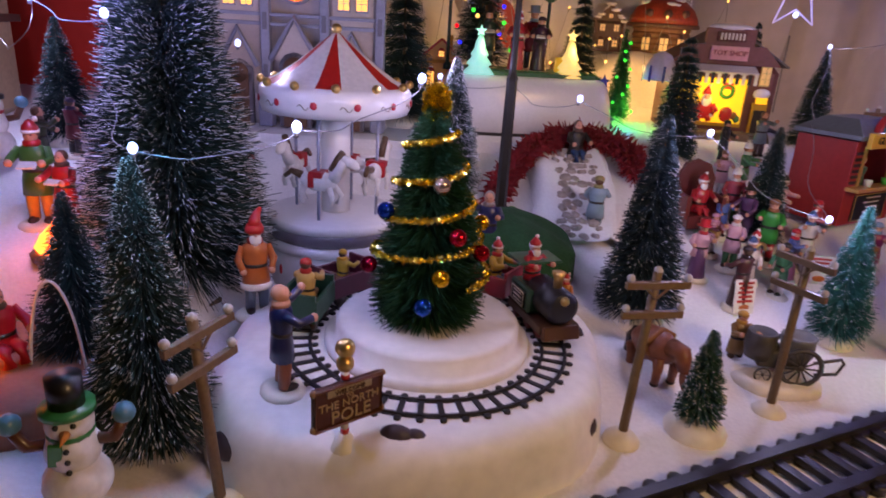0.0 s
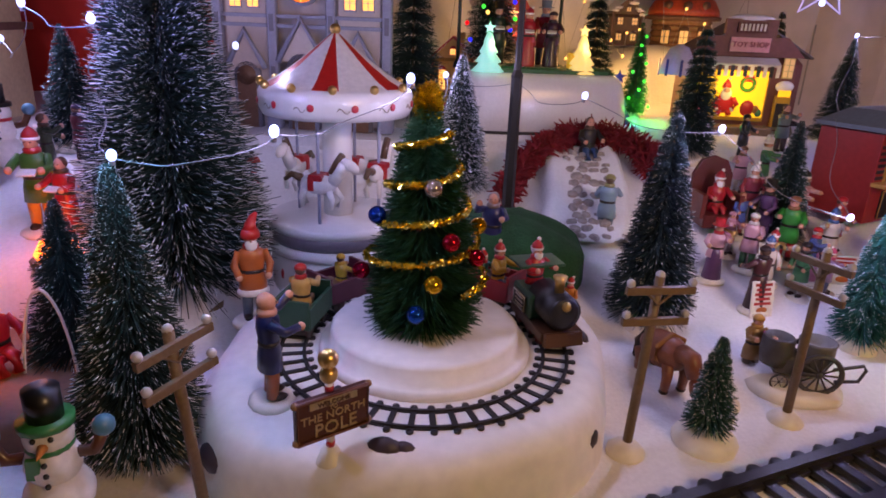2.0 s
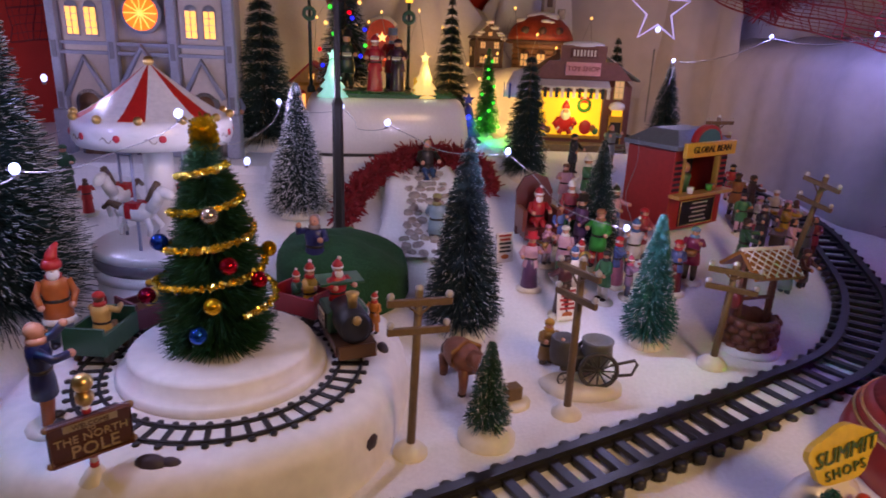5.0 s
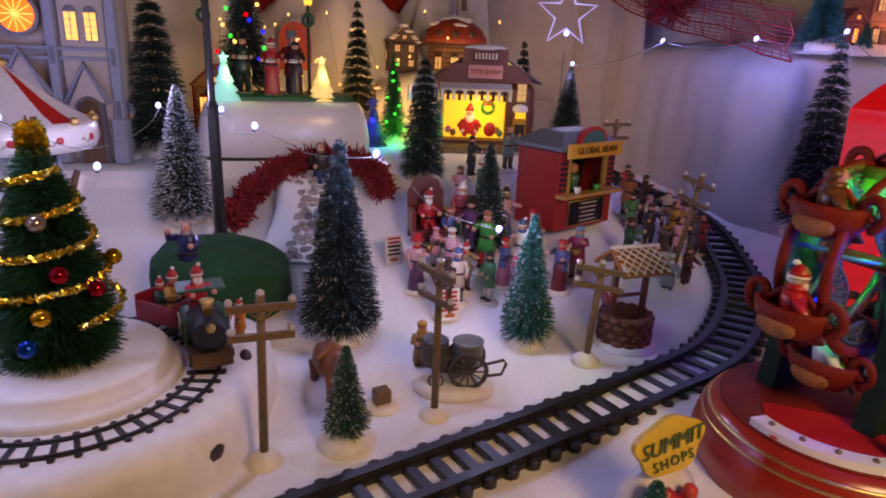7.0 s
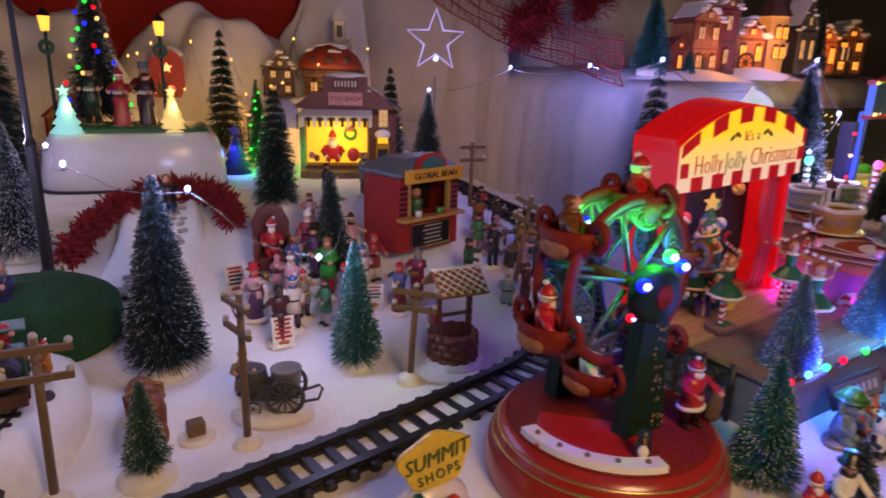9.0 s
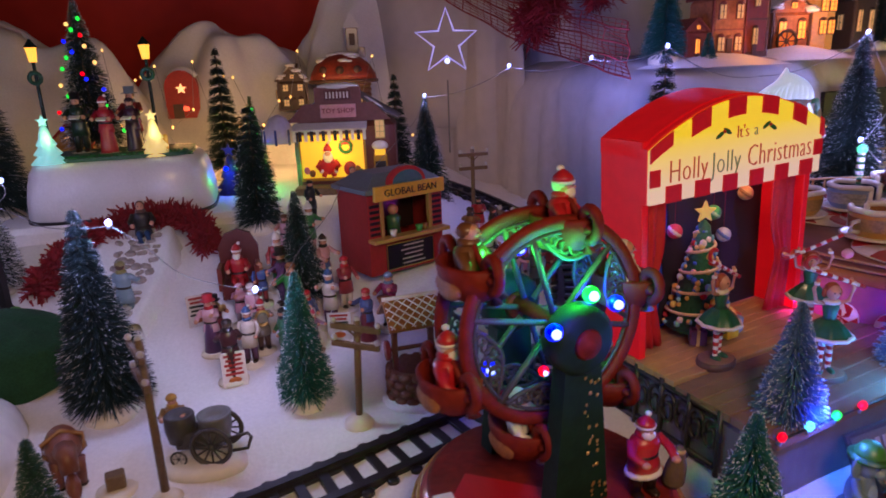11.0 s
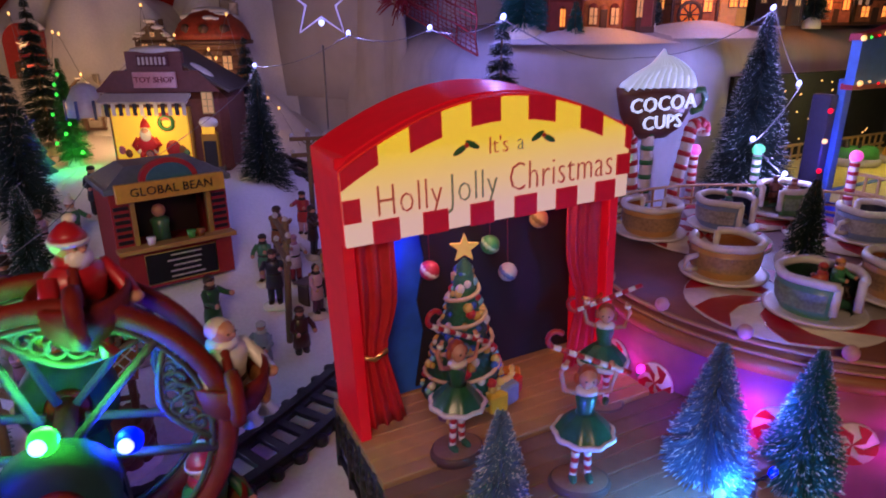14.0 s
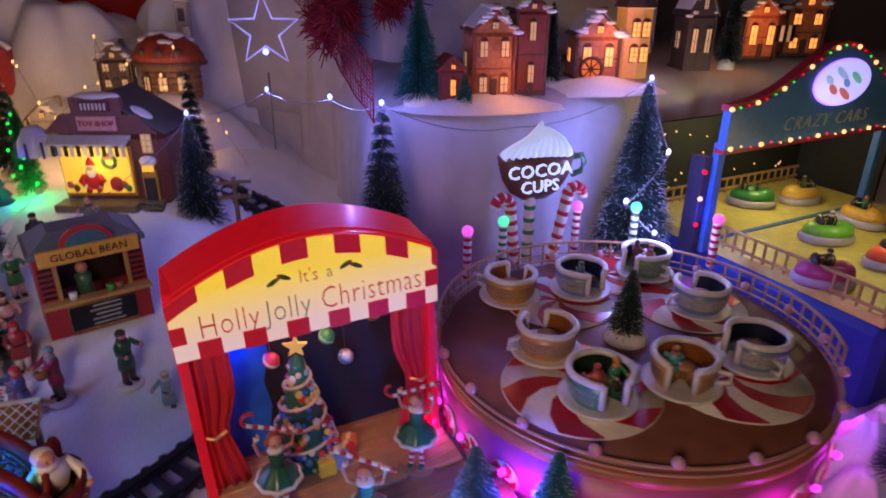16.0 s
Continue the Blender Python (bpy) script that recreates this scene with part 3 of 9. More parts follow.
def figurine(name, label, x, y, z, h, turn, coat, legs, hat=None, hat_kind="", arms=(20, 20), skirt=False, pad=True, sit=False, hair="5a4030", beard=False, lean=0.0, prop=None, group="figurines", category="figurine"):
    """A small painted figurine. arms: degrees each arm is raised forward; hat_kind: pom, top, cone, cap."""
    me = Mesh()
    u = h / 10.0
    cm, lm, hm = paint(coat), paint(legs), paint(hair)
    if pad:
        me.lathe([(2.3 * u, -0.002), (2.3 * u, 0.15 * u), (1.9 * u, 0.4 * u), (0.01, 0.45 * u)], RESIN, M(0, 0, 0), 12, True, 0.85)
    zb = 0.4 * u if pad else 0
    hip = zb + (1.6 * u if sit else 4.3 * u)
    if skirt:
        me.lathe([(1.55 * u, zb), (1.5 * u, zb + 0.4 * u), (1.1 * u, hip), (0.85 * u, hip + 1.0 * u)], lm, None, 12)
    else:
        for s in (-1, 1):
            if sit:
                me.tube([(s * 0.55 * u, 0.2 * u, hip), (s * 0.6 * u, -1.7 * u, hip), (s * 0.6 * u, -1.9 * u, hip - 1.4 * u)], 0.55 * u, lm, None, 8)
            else:
                me.tube([(s * 0.6 * u, 0, hip + 0.2 * u), (s * 0.65 * u, -0.1 * u, zb + 2.2 * u), (s * 0.7 * u, 0.05 * u, zb + 0.3 * u)], 0.62 * u, lm, None, 8, 0.5 * u)
                me.ball(0.6 * u, paint("2a1c16"), M(s * 0.7 * u, -0.35 * u, zb + 0.3 * u), 8, 6, (0.8, 1.5, 0.6))
    long = 0.9 if skirt or sit else 2.0
    me.lathe([(1.45 * u, hip - long * u * 0.75), (1.35 * u, hip), (1.12 * u, hip + 0.9 * u), (1.35 * u, hip + 2.2 * u), (1.25 * u, hip + 3.0 * u), (0.6 * u, hip + 3.4 * u), (0.45 * u, hip + 3.6 * u)], cm, None, 12, True, 0.72)
    sh = hip + 2.9 * u
    for s, deg in zip((-1, 1), arms):
        a = math.radians(deg)
        el = Vector((s * 1.75 * u, -1.2 * u * math.sin(a), sh - 1.35 * u * math.cos(a)))
        b = math.radians(deg * 1.25 + 25)
        hd = el + Vector((-s * 0.35 * u, -1.35 * u * math.sin(b), -1.35 * u * math.cos(b)))
        me.tube([(s * 1.15 * u, 0, sh), el, hd], 0.46 * u, cm, None, 8, 0.36 * u)
        me.ball(0.38 * u, SKIN, M(*hd), 8, 6)
    if beard and not sit:
        me.lathe([(1.42 * u, hip - 1.65 * u), (1.62 * u, hip - 1.5 * u), (1.6 * u, hip - 1.1 * u), (1.38 * u, hip - 0.95 * u)], paint("e6e0d8"), None, 14, True, 0.76)
    me.lathe([(1.2 * u, hip + 0.75 * u), (1.22 * u, hip + 0.95 * u), (1.18 * u, hip + 1.1 * u)], paint("241a14"), None, 12, True, 0.74)
    hz = hip + 4.22 * u
    v = 0.84 * u
    me.ball(0.84 * v, SKIN, M(0, -0.1 * v, hz), 12, 9, (0.88, 0.95, 1.12))
    me.ball(0.17 * v, SKIN, M(0, -0.92 * v, hz - 0.05 * v), 6, 5)
    for s in (-1, 1):
        me.ball(0.09 * v, paint("20160f"), M(s * 0.3 * v, -0.85 * v, hz + 0.14 * v), 5, 4)
    me.lathe([(0.78 * u, hip + 3.25 * u), (0.8 * u, hip + 3.6 * u), (0.55 * u, hip + 3.85 * u)], paint(hat or hair), None, 10)
    me.ball(0.87 * v, hm, M(0, 0.16 * v, hz + 0.2 * v), 12, 9, (0.95, 0.95, 1.0))
    if beard:
        me.ball(0.75 * v, paint("e6e0d8"), M(0, -0.5 * v, hz - 0.65 * v), 10, 8, (1, 0.7, 1.15))
    if hat:
        ha = paint(hat)
        if hat_kind == "pom":
            me.lathe([(0.96 * v, hz + 0.28 * v), (1.0 * v, hz + 0.62 * v)], paint("e6e0d8"), None, 12)
            me.lathe([(0.92 * v, hz + 0.58 * v), (0.8 * v, hz + 1.05 * v), (0.4 * v, hz + 1.55 * v), (0.05 * v, hz + 1.8 * v)], ha, M(0, 0, 0), 12)
            me.ball(0.35 * v, paint("e6e0d8"), M(0.5 * v, 0.35 * v, hz + 1.75 * v), 8, 6)
        elif hat_kind == "top":
            me.lathe([(1.5 * v, hz + 0.5 * v), (1.5 * v, hz + 0.65 * v), (0.95 * v, hz + 0.7 * v), (1.0 * v, hz + 1.9 * v)], ha, None, 12)
        elif hat_kind == "cone":
            me.lathe([(1.15 * v, hz + 0.2 * v), (1.12 * v, hz + 0.7 * v), (0.9 * v, hz + 1.2 * v)], ha, None, 12)
            me.tube([(0, 0, hz + 0.9 * v), (0.1 * v, 0.1 * v, hz + 1.7 * v), (0.45 * v, 0.3 * v, hz + 2.5 * v), (0.9 * v, 0.5 * v, hz + 3.0 * v)], 0.95 * v, ha, None, 10, 0.2 * v)
        else:
            me.lathe([(0.95 * v, hz + 0.28 * v), (0.92 * v, hz + 0.7 * v), (0.55 * v, hz + 1.05 * v), (0.02 * v, hz + 1.15 * v)], ha, None, 12)
    if prop == "book":
        me.box((1.6 * u, 1.0 * u, 0.2 * u), paint("e8e2d2"), M(0, -1.9 * u, sh - 1.2 * u, 25))
    elif prop == "basket":
        me.lathe([(0.8 * u, -0.8 * u), (1.1 * u, 0.2 * u)], paint("8a5a2a"), M(0, -1.9 * u, sh - 1.6 * u), 10)
    elif prop == "trumpet":
        me.lathe([(0.8 * u, 0), (0.3 * u, 0.8 * u), (0.15 * u, 3.4 * u)], GOLD, M(0, -3.6 * u, hz - 0.3 * u, -80), 10)
    elif prop == "tuba":
        me.tube([(1.2 * u * math.cos(a), -1.5 * u, sh - 0.6 * u + 1.4 * u * math.sin(a)) for a in np.linspace(0, 5.5, 14)], 0.3 * u, GOLD, None, 6)
    return thing(name, label, category, M(x, y, z, lean, 0, turn), group, me)


# people of the train base
figurine("waving_figurine", "bald waving figurine in a long dark blue coat", -0.076, 0.303, BASE_Z, 0.064, 115, "141a44", "a85a1e", None, "", (60, 95), hair="c98f74")
figurine("elf_figurine", "bearded elf figurine with tall red hat and orange coat", -0.120, 0.412, 0.018, 0.068, 25, "b4602a", "5e6b7a", "b5271f", "cone", (15, 15), beard=True)
figurine("waving_figurine", "grey-haired figurine in a navy coat with both arms raised", 0.046, 0.505, 0.03, 0.066, -10, "262a5c", "1c1d30", None, "", (95, 60), hair="8d7f78")
figurine("bear_figurine", "small orange bear figurine with a red and white cap", 0.098, 0.42, BASE_Z + 0.001, 0.032, -30, "c0762c", "c0762c", "b5271f", "pom", (30, 30), pad=False, hair="c0762c")
# carolers and skaters on the raised snow
figurine("caroler_figurine", "caroler figurine in a green jacket, yellow trousers and red cap", -0.291, 0.458, rise(-0.291, 0.458) - 0.003, 0.076, 12, "3f6b2d", "c98a2c", "a82323", "pom", (50, 50), prop="book")
figurine("caroler_figurine", "short caroler figurine in a red coat", -0.268, 0.452, rise(-0.268, 0.452) - 0.003, 0.062, -8, "b32626", "8d1c1c", None, "", (50, 45), skirt=True, prop="book")
figurine("walking_figurine", "figurine in a brown-red coat reaching forward", -0.318, 0.41, rise(-0.318, 0.41) - 0.003, 0.084, -60, "5a2620", "2a1c1c", "27233c", "cap", (60, 75))
figurine("skating_figurine", "figurine in an olive coat and yellow scarf bending over", -0.338, 0.545, rise(-0.338, 0.545) - 0.002, 0.06, 120, "39402c", "b38a2e", None, "", (80, 40))
figurine("walking_figurine", "figurine in dark red clothes carrying a bundle", -0.335, 0.59, rise(-0.335, 0.59) - 0.002, 0.055, 160, "5c1f2a", "1c2430", "3a2d45", "cap", (45, 70))
figurine("postbox_figurine", "figurine in a dark green cloak near the church", -0.203, 0.62, rise(-0.203, 0.62), 0.05, 20, "1f4a2e", "1a3a25", "244d33", "cap", (40, 50), skirt=True)
figurine("child_figurine", "small child figurine in a red dress near the church", -0.182, 0.61, rise(-0.182, 0.61), 0.036, 200, "b32a24", "b32a24", None, "", (40, 40), skirt=True)
figurine("gentleman_figurine", "figurine in a pale blue coat and brown trousers before the church", -0.079, 0.772, rise(-0.079, 0.772), 0.080, 15, "7c87a5", "4a2b22", "4a2b22", "cap", (20, 35))
figurine("seated_santa_on_rug", "red-clad figurine sitting on the brown rug by the fire", -0.246, 0.332, 0.018, 0.07, 60, "b51e2a", "b51e2a", None, "", (40, 40), pad=False, sit=True, hair="5a4a3a")
# bench, band and shoppers
figurine("gardener_figurine", "figurine in dark jacket and blue apron before the red garland", 0.150, 0.682, rise(0.15, 0.682) + 0.012, 0.066, 15, "2a2420", "27426a", None, "", (40, 45), pad=False, sit=True)
figurine("bent_figurine", "stooping figurine in a pale blue coat seen from behind", 0.155, 0.585, rise(0.155, 0.585) - 0.002, 0.06, 165, "7f95a0", "5d6d78", "8c8450", "cap", (45, 30))
figurine("seated_santa_figurine", "bearded figurine in red sitting in a wooden chair", 0.258, 0.597, rise(0.258, 0.597) + 0.014, 0.06, 5, "a8242a", "a8242a", "a8242a", "pom", (45, 50), pad=False, sit=True, hair="e6e0d8", beard=True)
figurine("child_figurine", "small child figurine in blue beside the chair", 0.279, 0.590, rise(0.279, 0.590), 0.044, 10, "4a5d9a", "8c3a3a", None, "", (30, 60), hair="8a5a30")
figurine("band_figurine", "snowman-like band figurine in a black top hat playing", 0.243, 0.545, rise(0.243, 0.545), 0.045, 35, "7a2a30", "6d6a70", "16161a", "top", (60, 60), prop="trumpet")
figurine("band_figurine", "band figurine in pale pink cap playing", 0.262, 0.565, rise(0.262, 0.565), 0.042, 20, "b7808e", "8d8088", "c98fa0", "cap", (65, 60))
figurine("band_figurine", "band figurine in red cap with a brass horn", 0.285, 0.53, rise(0.285, 0.53), 0.048, 15, "8a847c", "5a4438", "b5222a", "pom", (60, 70), prop="tuba")
figurine("band_figurine", "band figurine in a long dark red coat", 0.262, 0.495, rise(0.262, 0.495), 0.056, 200, "4a2326", "3b2020", "2c1a1a", "cap", (40, 40), skirt=True)
figurine("shopper_figurine", "shopper figurine in a bright green jacket", 0.311, 0.56, rise(0.311, 0.56), 0.062, -30, "2f8a35", "b02a2a", "8a5a3a", "cap", (60, 40))
figurine("shopper_figurine", "shopper figurine in a pink cap bending forward", 0.33, 0.52, rise(0.33, 0.52), 0.04, 60, "8f6f8a", "50506a", "c04a6a", "pom", (70, 50))
figurine("shopper_figurine", "shopper figurine in a magenta coat and grey cap", 0.40, 0.545, rise(0.40, 0.545), 0.056, -35, "8c2a52", "5d5a50", "6d8aa0", "cap", (50, 70), prop="basket")
figurine("shopper_figurine", "shopper figurine in a black coat by the toy shop", 0.325, 0.72, rise(0.325, 0.72), 0.05, 40, "22242c", "1c1c22", "141418", "cap", (30, 40))
figurine("shopper_figurine", "shopper figurine in a striped top reaching upward", 0.375, 0.74, rise(0.375, 0.74), 0.055, 10, "6a7a74", "5d4a40", None, "", (70, 80))
figurine("skier_figurine", "figurine in dark jacket and jeans on a snow pad", 0.495, 0.537, 0.002, 0.050, -20, "8d97a3", "4a5a6c", "c9c4bc", "", (50, 30))
figurine("skier_figurine", "dark-clad figurine on the snow by the curve", 0.523, 0.553, 0.003, 0.052, 30, "4a2420", "2a2428", "4a3024", "cap", (40, 40))
for k, (x, y, c, l) in enumerate(((0.50, 0.60, "2c2a33", "20222a"), (0.545, 0.63, "b08a2c", "5a5048"), (0.53, 0.68, "3a2320", "2b2830"), (0.575, 0.66, "b9b4b0", "6a6670"), (0.50, 0.66, "8a5a30", "4a4650"), (0.56, 0.61, "4a4e5a", "1e2026"))):
    figurine("party_figurine", "figurine sitting or standing at the tables behind the booth", x, y, rise(x, y), 0.052, 40 * k, c, l, None if k % 2 else "3a2d28", "cap", (50, 60), group="party figurines")


figurine("skier_figurine", "figurine in a green jacket and brown trousers by the booth", 0.457, 0.556, rise(0.457, 0.556), 0.058, 60, "2f5a36", "5a4436", "3a2a20", "cap", (40, 60))
rc = random.Random(21)
COATS = ("9a3a40", "c8c0b8", "d0a0a8", "8a8a92", "6a2a30", "b06a7a", "3f7a4f", "d8d0c4", "5a3a5a", "b03030", "4a5a8a")
HATS = ("b5222a", "2a2420", "c08a9a", "3a5a8a", None, "d8d2c8", "6a4a30")
for x, y in ((0.275, 0.55), (0.30, 0.585), (0.295, 0.61), (0.325, 0.54), (0.305, 0.515), (0.345, 0.555), (0.275, 0.515), (0.36, 0.575), (0.34, 0.605), (0.30, 0.655), (0.325, 0.66), (0.24, 0.535), (0.378, 0.53)):
    c, l, hh = rc.choice(COATS), rc.choice(COATS), rc.choice(HATS)
    figurine("crowd_figurine", "small painted figurine in the crowd before the booth", x, y, rise(x, y) - 0.001, rc.uniform(0.048, 0.060), rc.uniform(-70, 70), c, l, hh, rc.choice(("cap", "pom", "top")), (rc.uniform(10, 80), rc.uniform(10, 80)), skirt=rc.random() < 0.35, hair=rc.choice(("5a4030", "8a5a30", "d8d4cc", "2a2020")), group="crowd figurines")
for x, y in ((0.515, 0.635), (0.555, 0.645), (0.535, 0.60), (0.585, 0.635), (0.49, 0.625), (0.565, 0.685), (0.52, 0.71)):
    c, l, hh = rc.choice(COATS), rc.choice(COATS), rc.choice(HATS)
    figurine("party_figurine", "small painted figurine standing by the tables", x, y, rise(x, y) - 0.001, rc.uniform(0.045, 0.056), rc.uniform(-90, 90), c, l, hh, "cap", (rc.uniform(20, 80), rc.uniform(20, 80)), hair=rc.choice(("5a4030", "8a5a30", "2a2020")), group="party figurines")
for x, y, r in ((0.505, 0.645, 20), (0.55, 0.665, -10), (0.53, 0.615, 50)):
    tb = thing("picnic_table", "small grey-brown toy table behind the booth", "table", M(x, y, rise(x, y), 0, 0, r), "picnic tables")
    part("tabletop", Mesh().box((0.03, 0.016, 0.002), paint("6a5a52"), M(0, 0, 0.02)), tb)
    for s in (-1, 1):
        part("leg", Mesh().box((0.002, 0.012, 0.02), paint("4a3e38"), M(s * 0.011, 0, 0.0095)), tb)
    part("dish", Mesh().lathe([(0.004, 0.021), (0.0055, 0.024)], paint("c9902c"), M(0.004, 0, 0), 10), tb, "yellow dish")


# ---------------------------------------------------------------- the small train
def on_circle(deg, z=0.0):
    a = math.radians(deg)
    return M(TX + 0.082 * math.cos(a), TY + 0.082 * math.sin(a), BASE_Z + 0.0028 + z, 0, 0, deg - 90)


def engine(deg):
    t = thing("toy_engine", "green and black toy steam engine on the small track", "toy train", on_circle(deg) @ Matrix.Scale(1.5, 4))
    part("frame", Mesh().box((0.034, 0.019, 0.004), paint("4a3020"), M(0, 0, 0.0055)), t)
    part("side_tank", Mesh().box((0.020, 0.019, 0.011), GREENPL, M(-0.006, 0, 0.013)), t)
    for s in (-1, 1):
        p = part("name_plate", Mesh().box((0.013, 0.0008, 0.0075), paint("20201e"), M(-0.006, s * 0.0099, 0.013)), t, "dark plate with a pale border")
        part("border", Mesh().tube([(-0.012, s * 0.0105, 0.0098), (0.0, s * 0.0105, 0.0098), (0.0, s * 0.0105, 0.0163), (-0.012, s * 0.0105, 0.0163)], 0.0004, paint("d8cfc0"), None, 4, None, True), p)
        for k in range(3):
            part("line_of_writing", Mesh().box((0.008, 0.0004, 0.0007), paint("d8cfc0"), M(-0.006, s * 0.0105, 0.0112 + 0.0019 * k), 0), p)
    part("boiler", Mesh().cyl(0.0078, -0.004, 0.017, BLACKPL, M(0, 0, 0.0155, 0, 90, 0), 16), t, "black round boiler")
    part("boiler_front", Mesh().ball(0.0072, BLACKPL, M(0.017, 0, 0.0155), 14, 8, (0.3, 1, 1)), t)
    part("cab_roof", Mesh().box((0.015, 0.021, 0.0012), GREENPL, M(-0.013, 0, 0.028)), t)
    part("chimney", Mesh().lathe([(0.002, 0), (0.0022, 0.005), (0.0032, 0.0075)], GOLD, M(0.011, 0, 0.0225), 10), t)
    part("lamp", Mesh().ball(0.0022, GOLD, M(0.0185, 0, 0.0195), 8, 6), t)
    part("cowcatcher", Mesh().box((0.004, 0.017, 0.006), paint("5d3a24"), M(0.018, 0, 0.0045, 0, -18, 0)), t)
    for x in (-0.01, 0.002, 0.012):
        for s in (-1, 1):
            part("wheel", Mesh().cyl(0.0036, -0.0009, 0.0009, paint("6a2018"), M(x, s * 0.0075, 0.0036, 90, 0, 0), 12), t)
    return t


def wagon(deg, color, label, rider=True):
    t = thing("toy_wagon", label, "toy train", on_circle(deg) @ Matrix.Scale(1.42, 4), "train wagons")
    cm = paint(color)
    part("floor", Mesh().box((0.026, 0.018, 0.002), cm, M(0, 0, 0.006)), t)
    for s in (-1, 1):
        part("side", Mesh().box((0.028, 0.0016, 0.010), cm, M(0, s * 0.0092, 0.011)), t)
        part("end", Mesh().box((0.0016, 0.019, 0.013), cm, M(s * 0.0135, 0, 0.0125)), t)
    part("seat", Mesh().box((0.007, 0.016, 0.006), paint("6b4a2a"), M(-0.004, 0, 0.0095)), t)
    for x in (-0.008, 0.008):
        for s in (-1, 1):
            part("wheel", Mesh().cyl(0.0034, -0.0009, 0.0009, paint("3a2a20"), M(x, s * 0.007, 0.0034, 90, 0, 0), 12), t)
    return t


def rider(deg, z, label, coat, legs, hat, kind, h=0.042, hair="5a4030", beard=False):
    m = on_circle(deg, z)
    figurine("rider_figurine", label, m.translation.x, m.translation.y, m.translation.z, h, deg + 0, coat, legs, hat, kind, (60, 60), pad=False, sit=True, hair=hair, beard=beard, group="train riders")


engine(18)
rider(30, 0.020, "white-bearded rider figurine in red driving the toy engine", "b51f24", "b51f24", "b51f24", "pom", 0.052, "e6e0d8", True)
wagon(57, "8c1f2a", "dark red open toy wagon")
rider(54, 0.010, "rider figurine in a yellow jacket and red cap", "d9a52c", "556070", "b5271f", "pom", 0.05)
rider(63, 0.010, "rider figurine in a green jacket", "2c6b52", "556070", "b5271f", "pom", 0.038)
wagon(140, "5a2430", "dark purple open toy wagon")
rider(140, 0.010, "rider figurine in a yellow hood", "c9a23a", "56344a", "d9a52c", "cap", 0.04)
wagon(172, "1f4a35", "dark green open toy wagon with a small emblem")
rider(171, 0.010, "rider figurine in a tan coat and red cap", "c9a05a", "8a6a40", "b5271f", "cap", 0.05)


def sign_post():
    t = thing("welcome_sign", "small brown sign board on a striped pole with a gold ball", "sign", M(-0.037, 0.2655, 0.020, 0, 0, 38))
    part("foot", Mesh().lathe([(0.0095, -0.002), (0.009, 0.002), (0.004, 0.006), (0.003, 0.008)], RESIN, None, 14), t)
    pole = part("pole", Mesh().cyl(0.002, 0.005, 0.05, paint("e3dfd6"), None, 10), t)
    for k in range(6):
        part("stripe", Mesh().lathe([(0.00215, 0.0), (0.00215, 0.003)], paint("b02428"), M(0, 0, 0.008 + 0.006 * k, 8, 0, 0), 10), pole)
    bd = part("board", Mesh().box((0.037, 0.0032, 0.022), paint("4a2618"), M(0, -0.0025, 0.0275)), t)
    part("frame", Mesh().tube([(-0.018, -0.0045, 0.0172), (0.018, -0.0045, 0.0172), (0.018, -0.0045, 0.038), (-0.018, -0.0045, 0.038)], 0.0011, paint("6b4128"), None, 6, None, True), bd)
    part("letters", lettering("POLE", 0.0095, paint("a8926a")), bd, at=M(0.001, -0.0042, 0.0215))
    part("letters", lettering("THE NORTH", 0.0058, paint("a8926a")), bd, at=M(0, -0.0042, 0.0282))
    part("letters", lettering("TO", 0.003, paint("a8926a")), bd, at=M(0, -0.0042, 0.0318))
    part("strip", Mesh().box((0.024, 0.0012, 0.0036), paint("9a8c72"), M(0, -0.0044, 0.0352)), bd, "pale strip with small writing")
    part("letters", lettering("WELCOME", 0.0034, paint("4a2618")), bd, at=M(0, -0.0051, 0.0352))
    part("ball", Mesh().ball(0.0048, GOLD, M(0, 0, 0.0545), 14, 10), t, "gold ball")
    part("collar", Mesh().lathe([(0.0028, 0.043), (0.0042, 0.045), (0.0042, 0.048), (0.003, 0.05)], GOLD, None, 12), t, "gold collar")
    for s in (-1, 1):
        for zz in (0.018, 0.0375):
            part("frame_knob", Mesh().ball(0.0019, paint("8a6a48"), M(s * 0.0185, -0.0035, zz), 8, 6), bd)


sign_post()


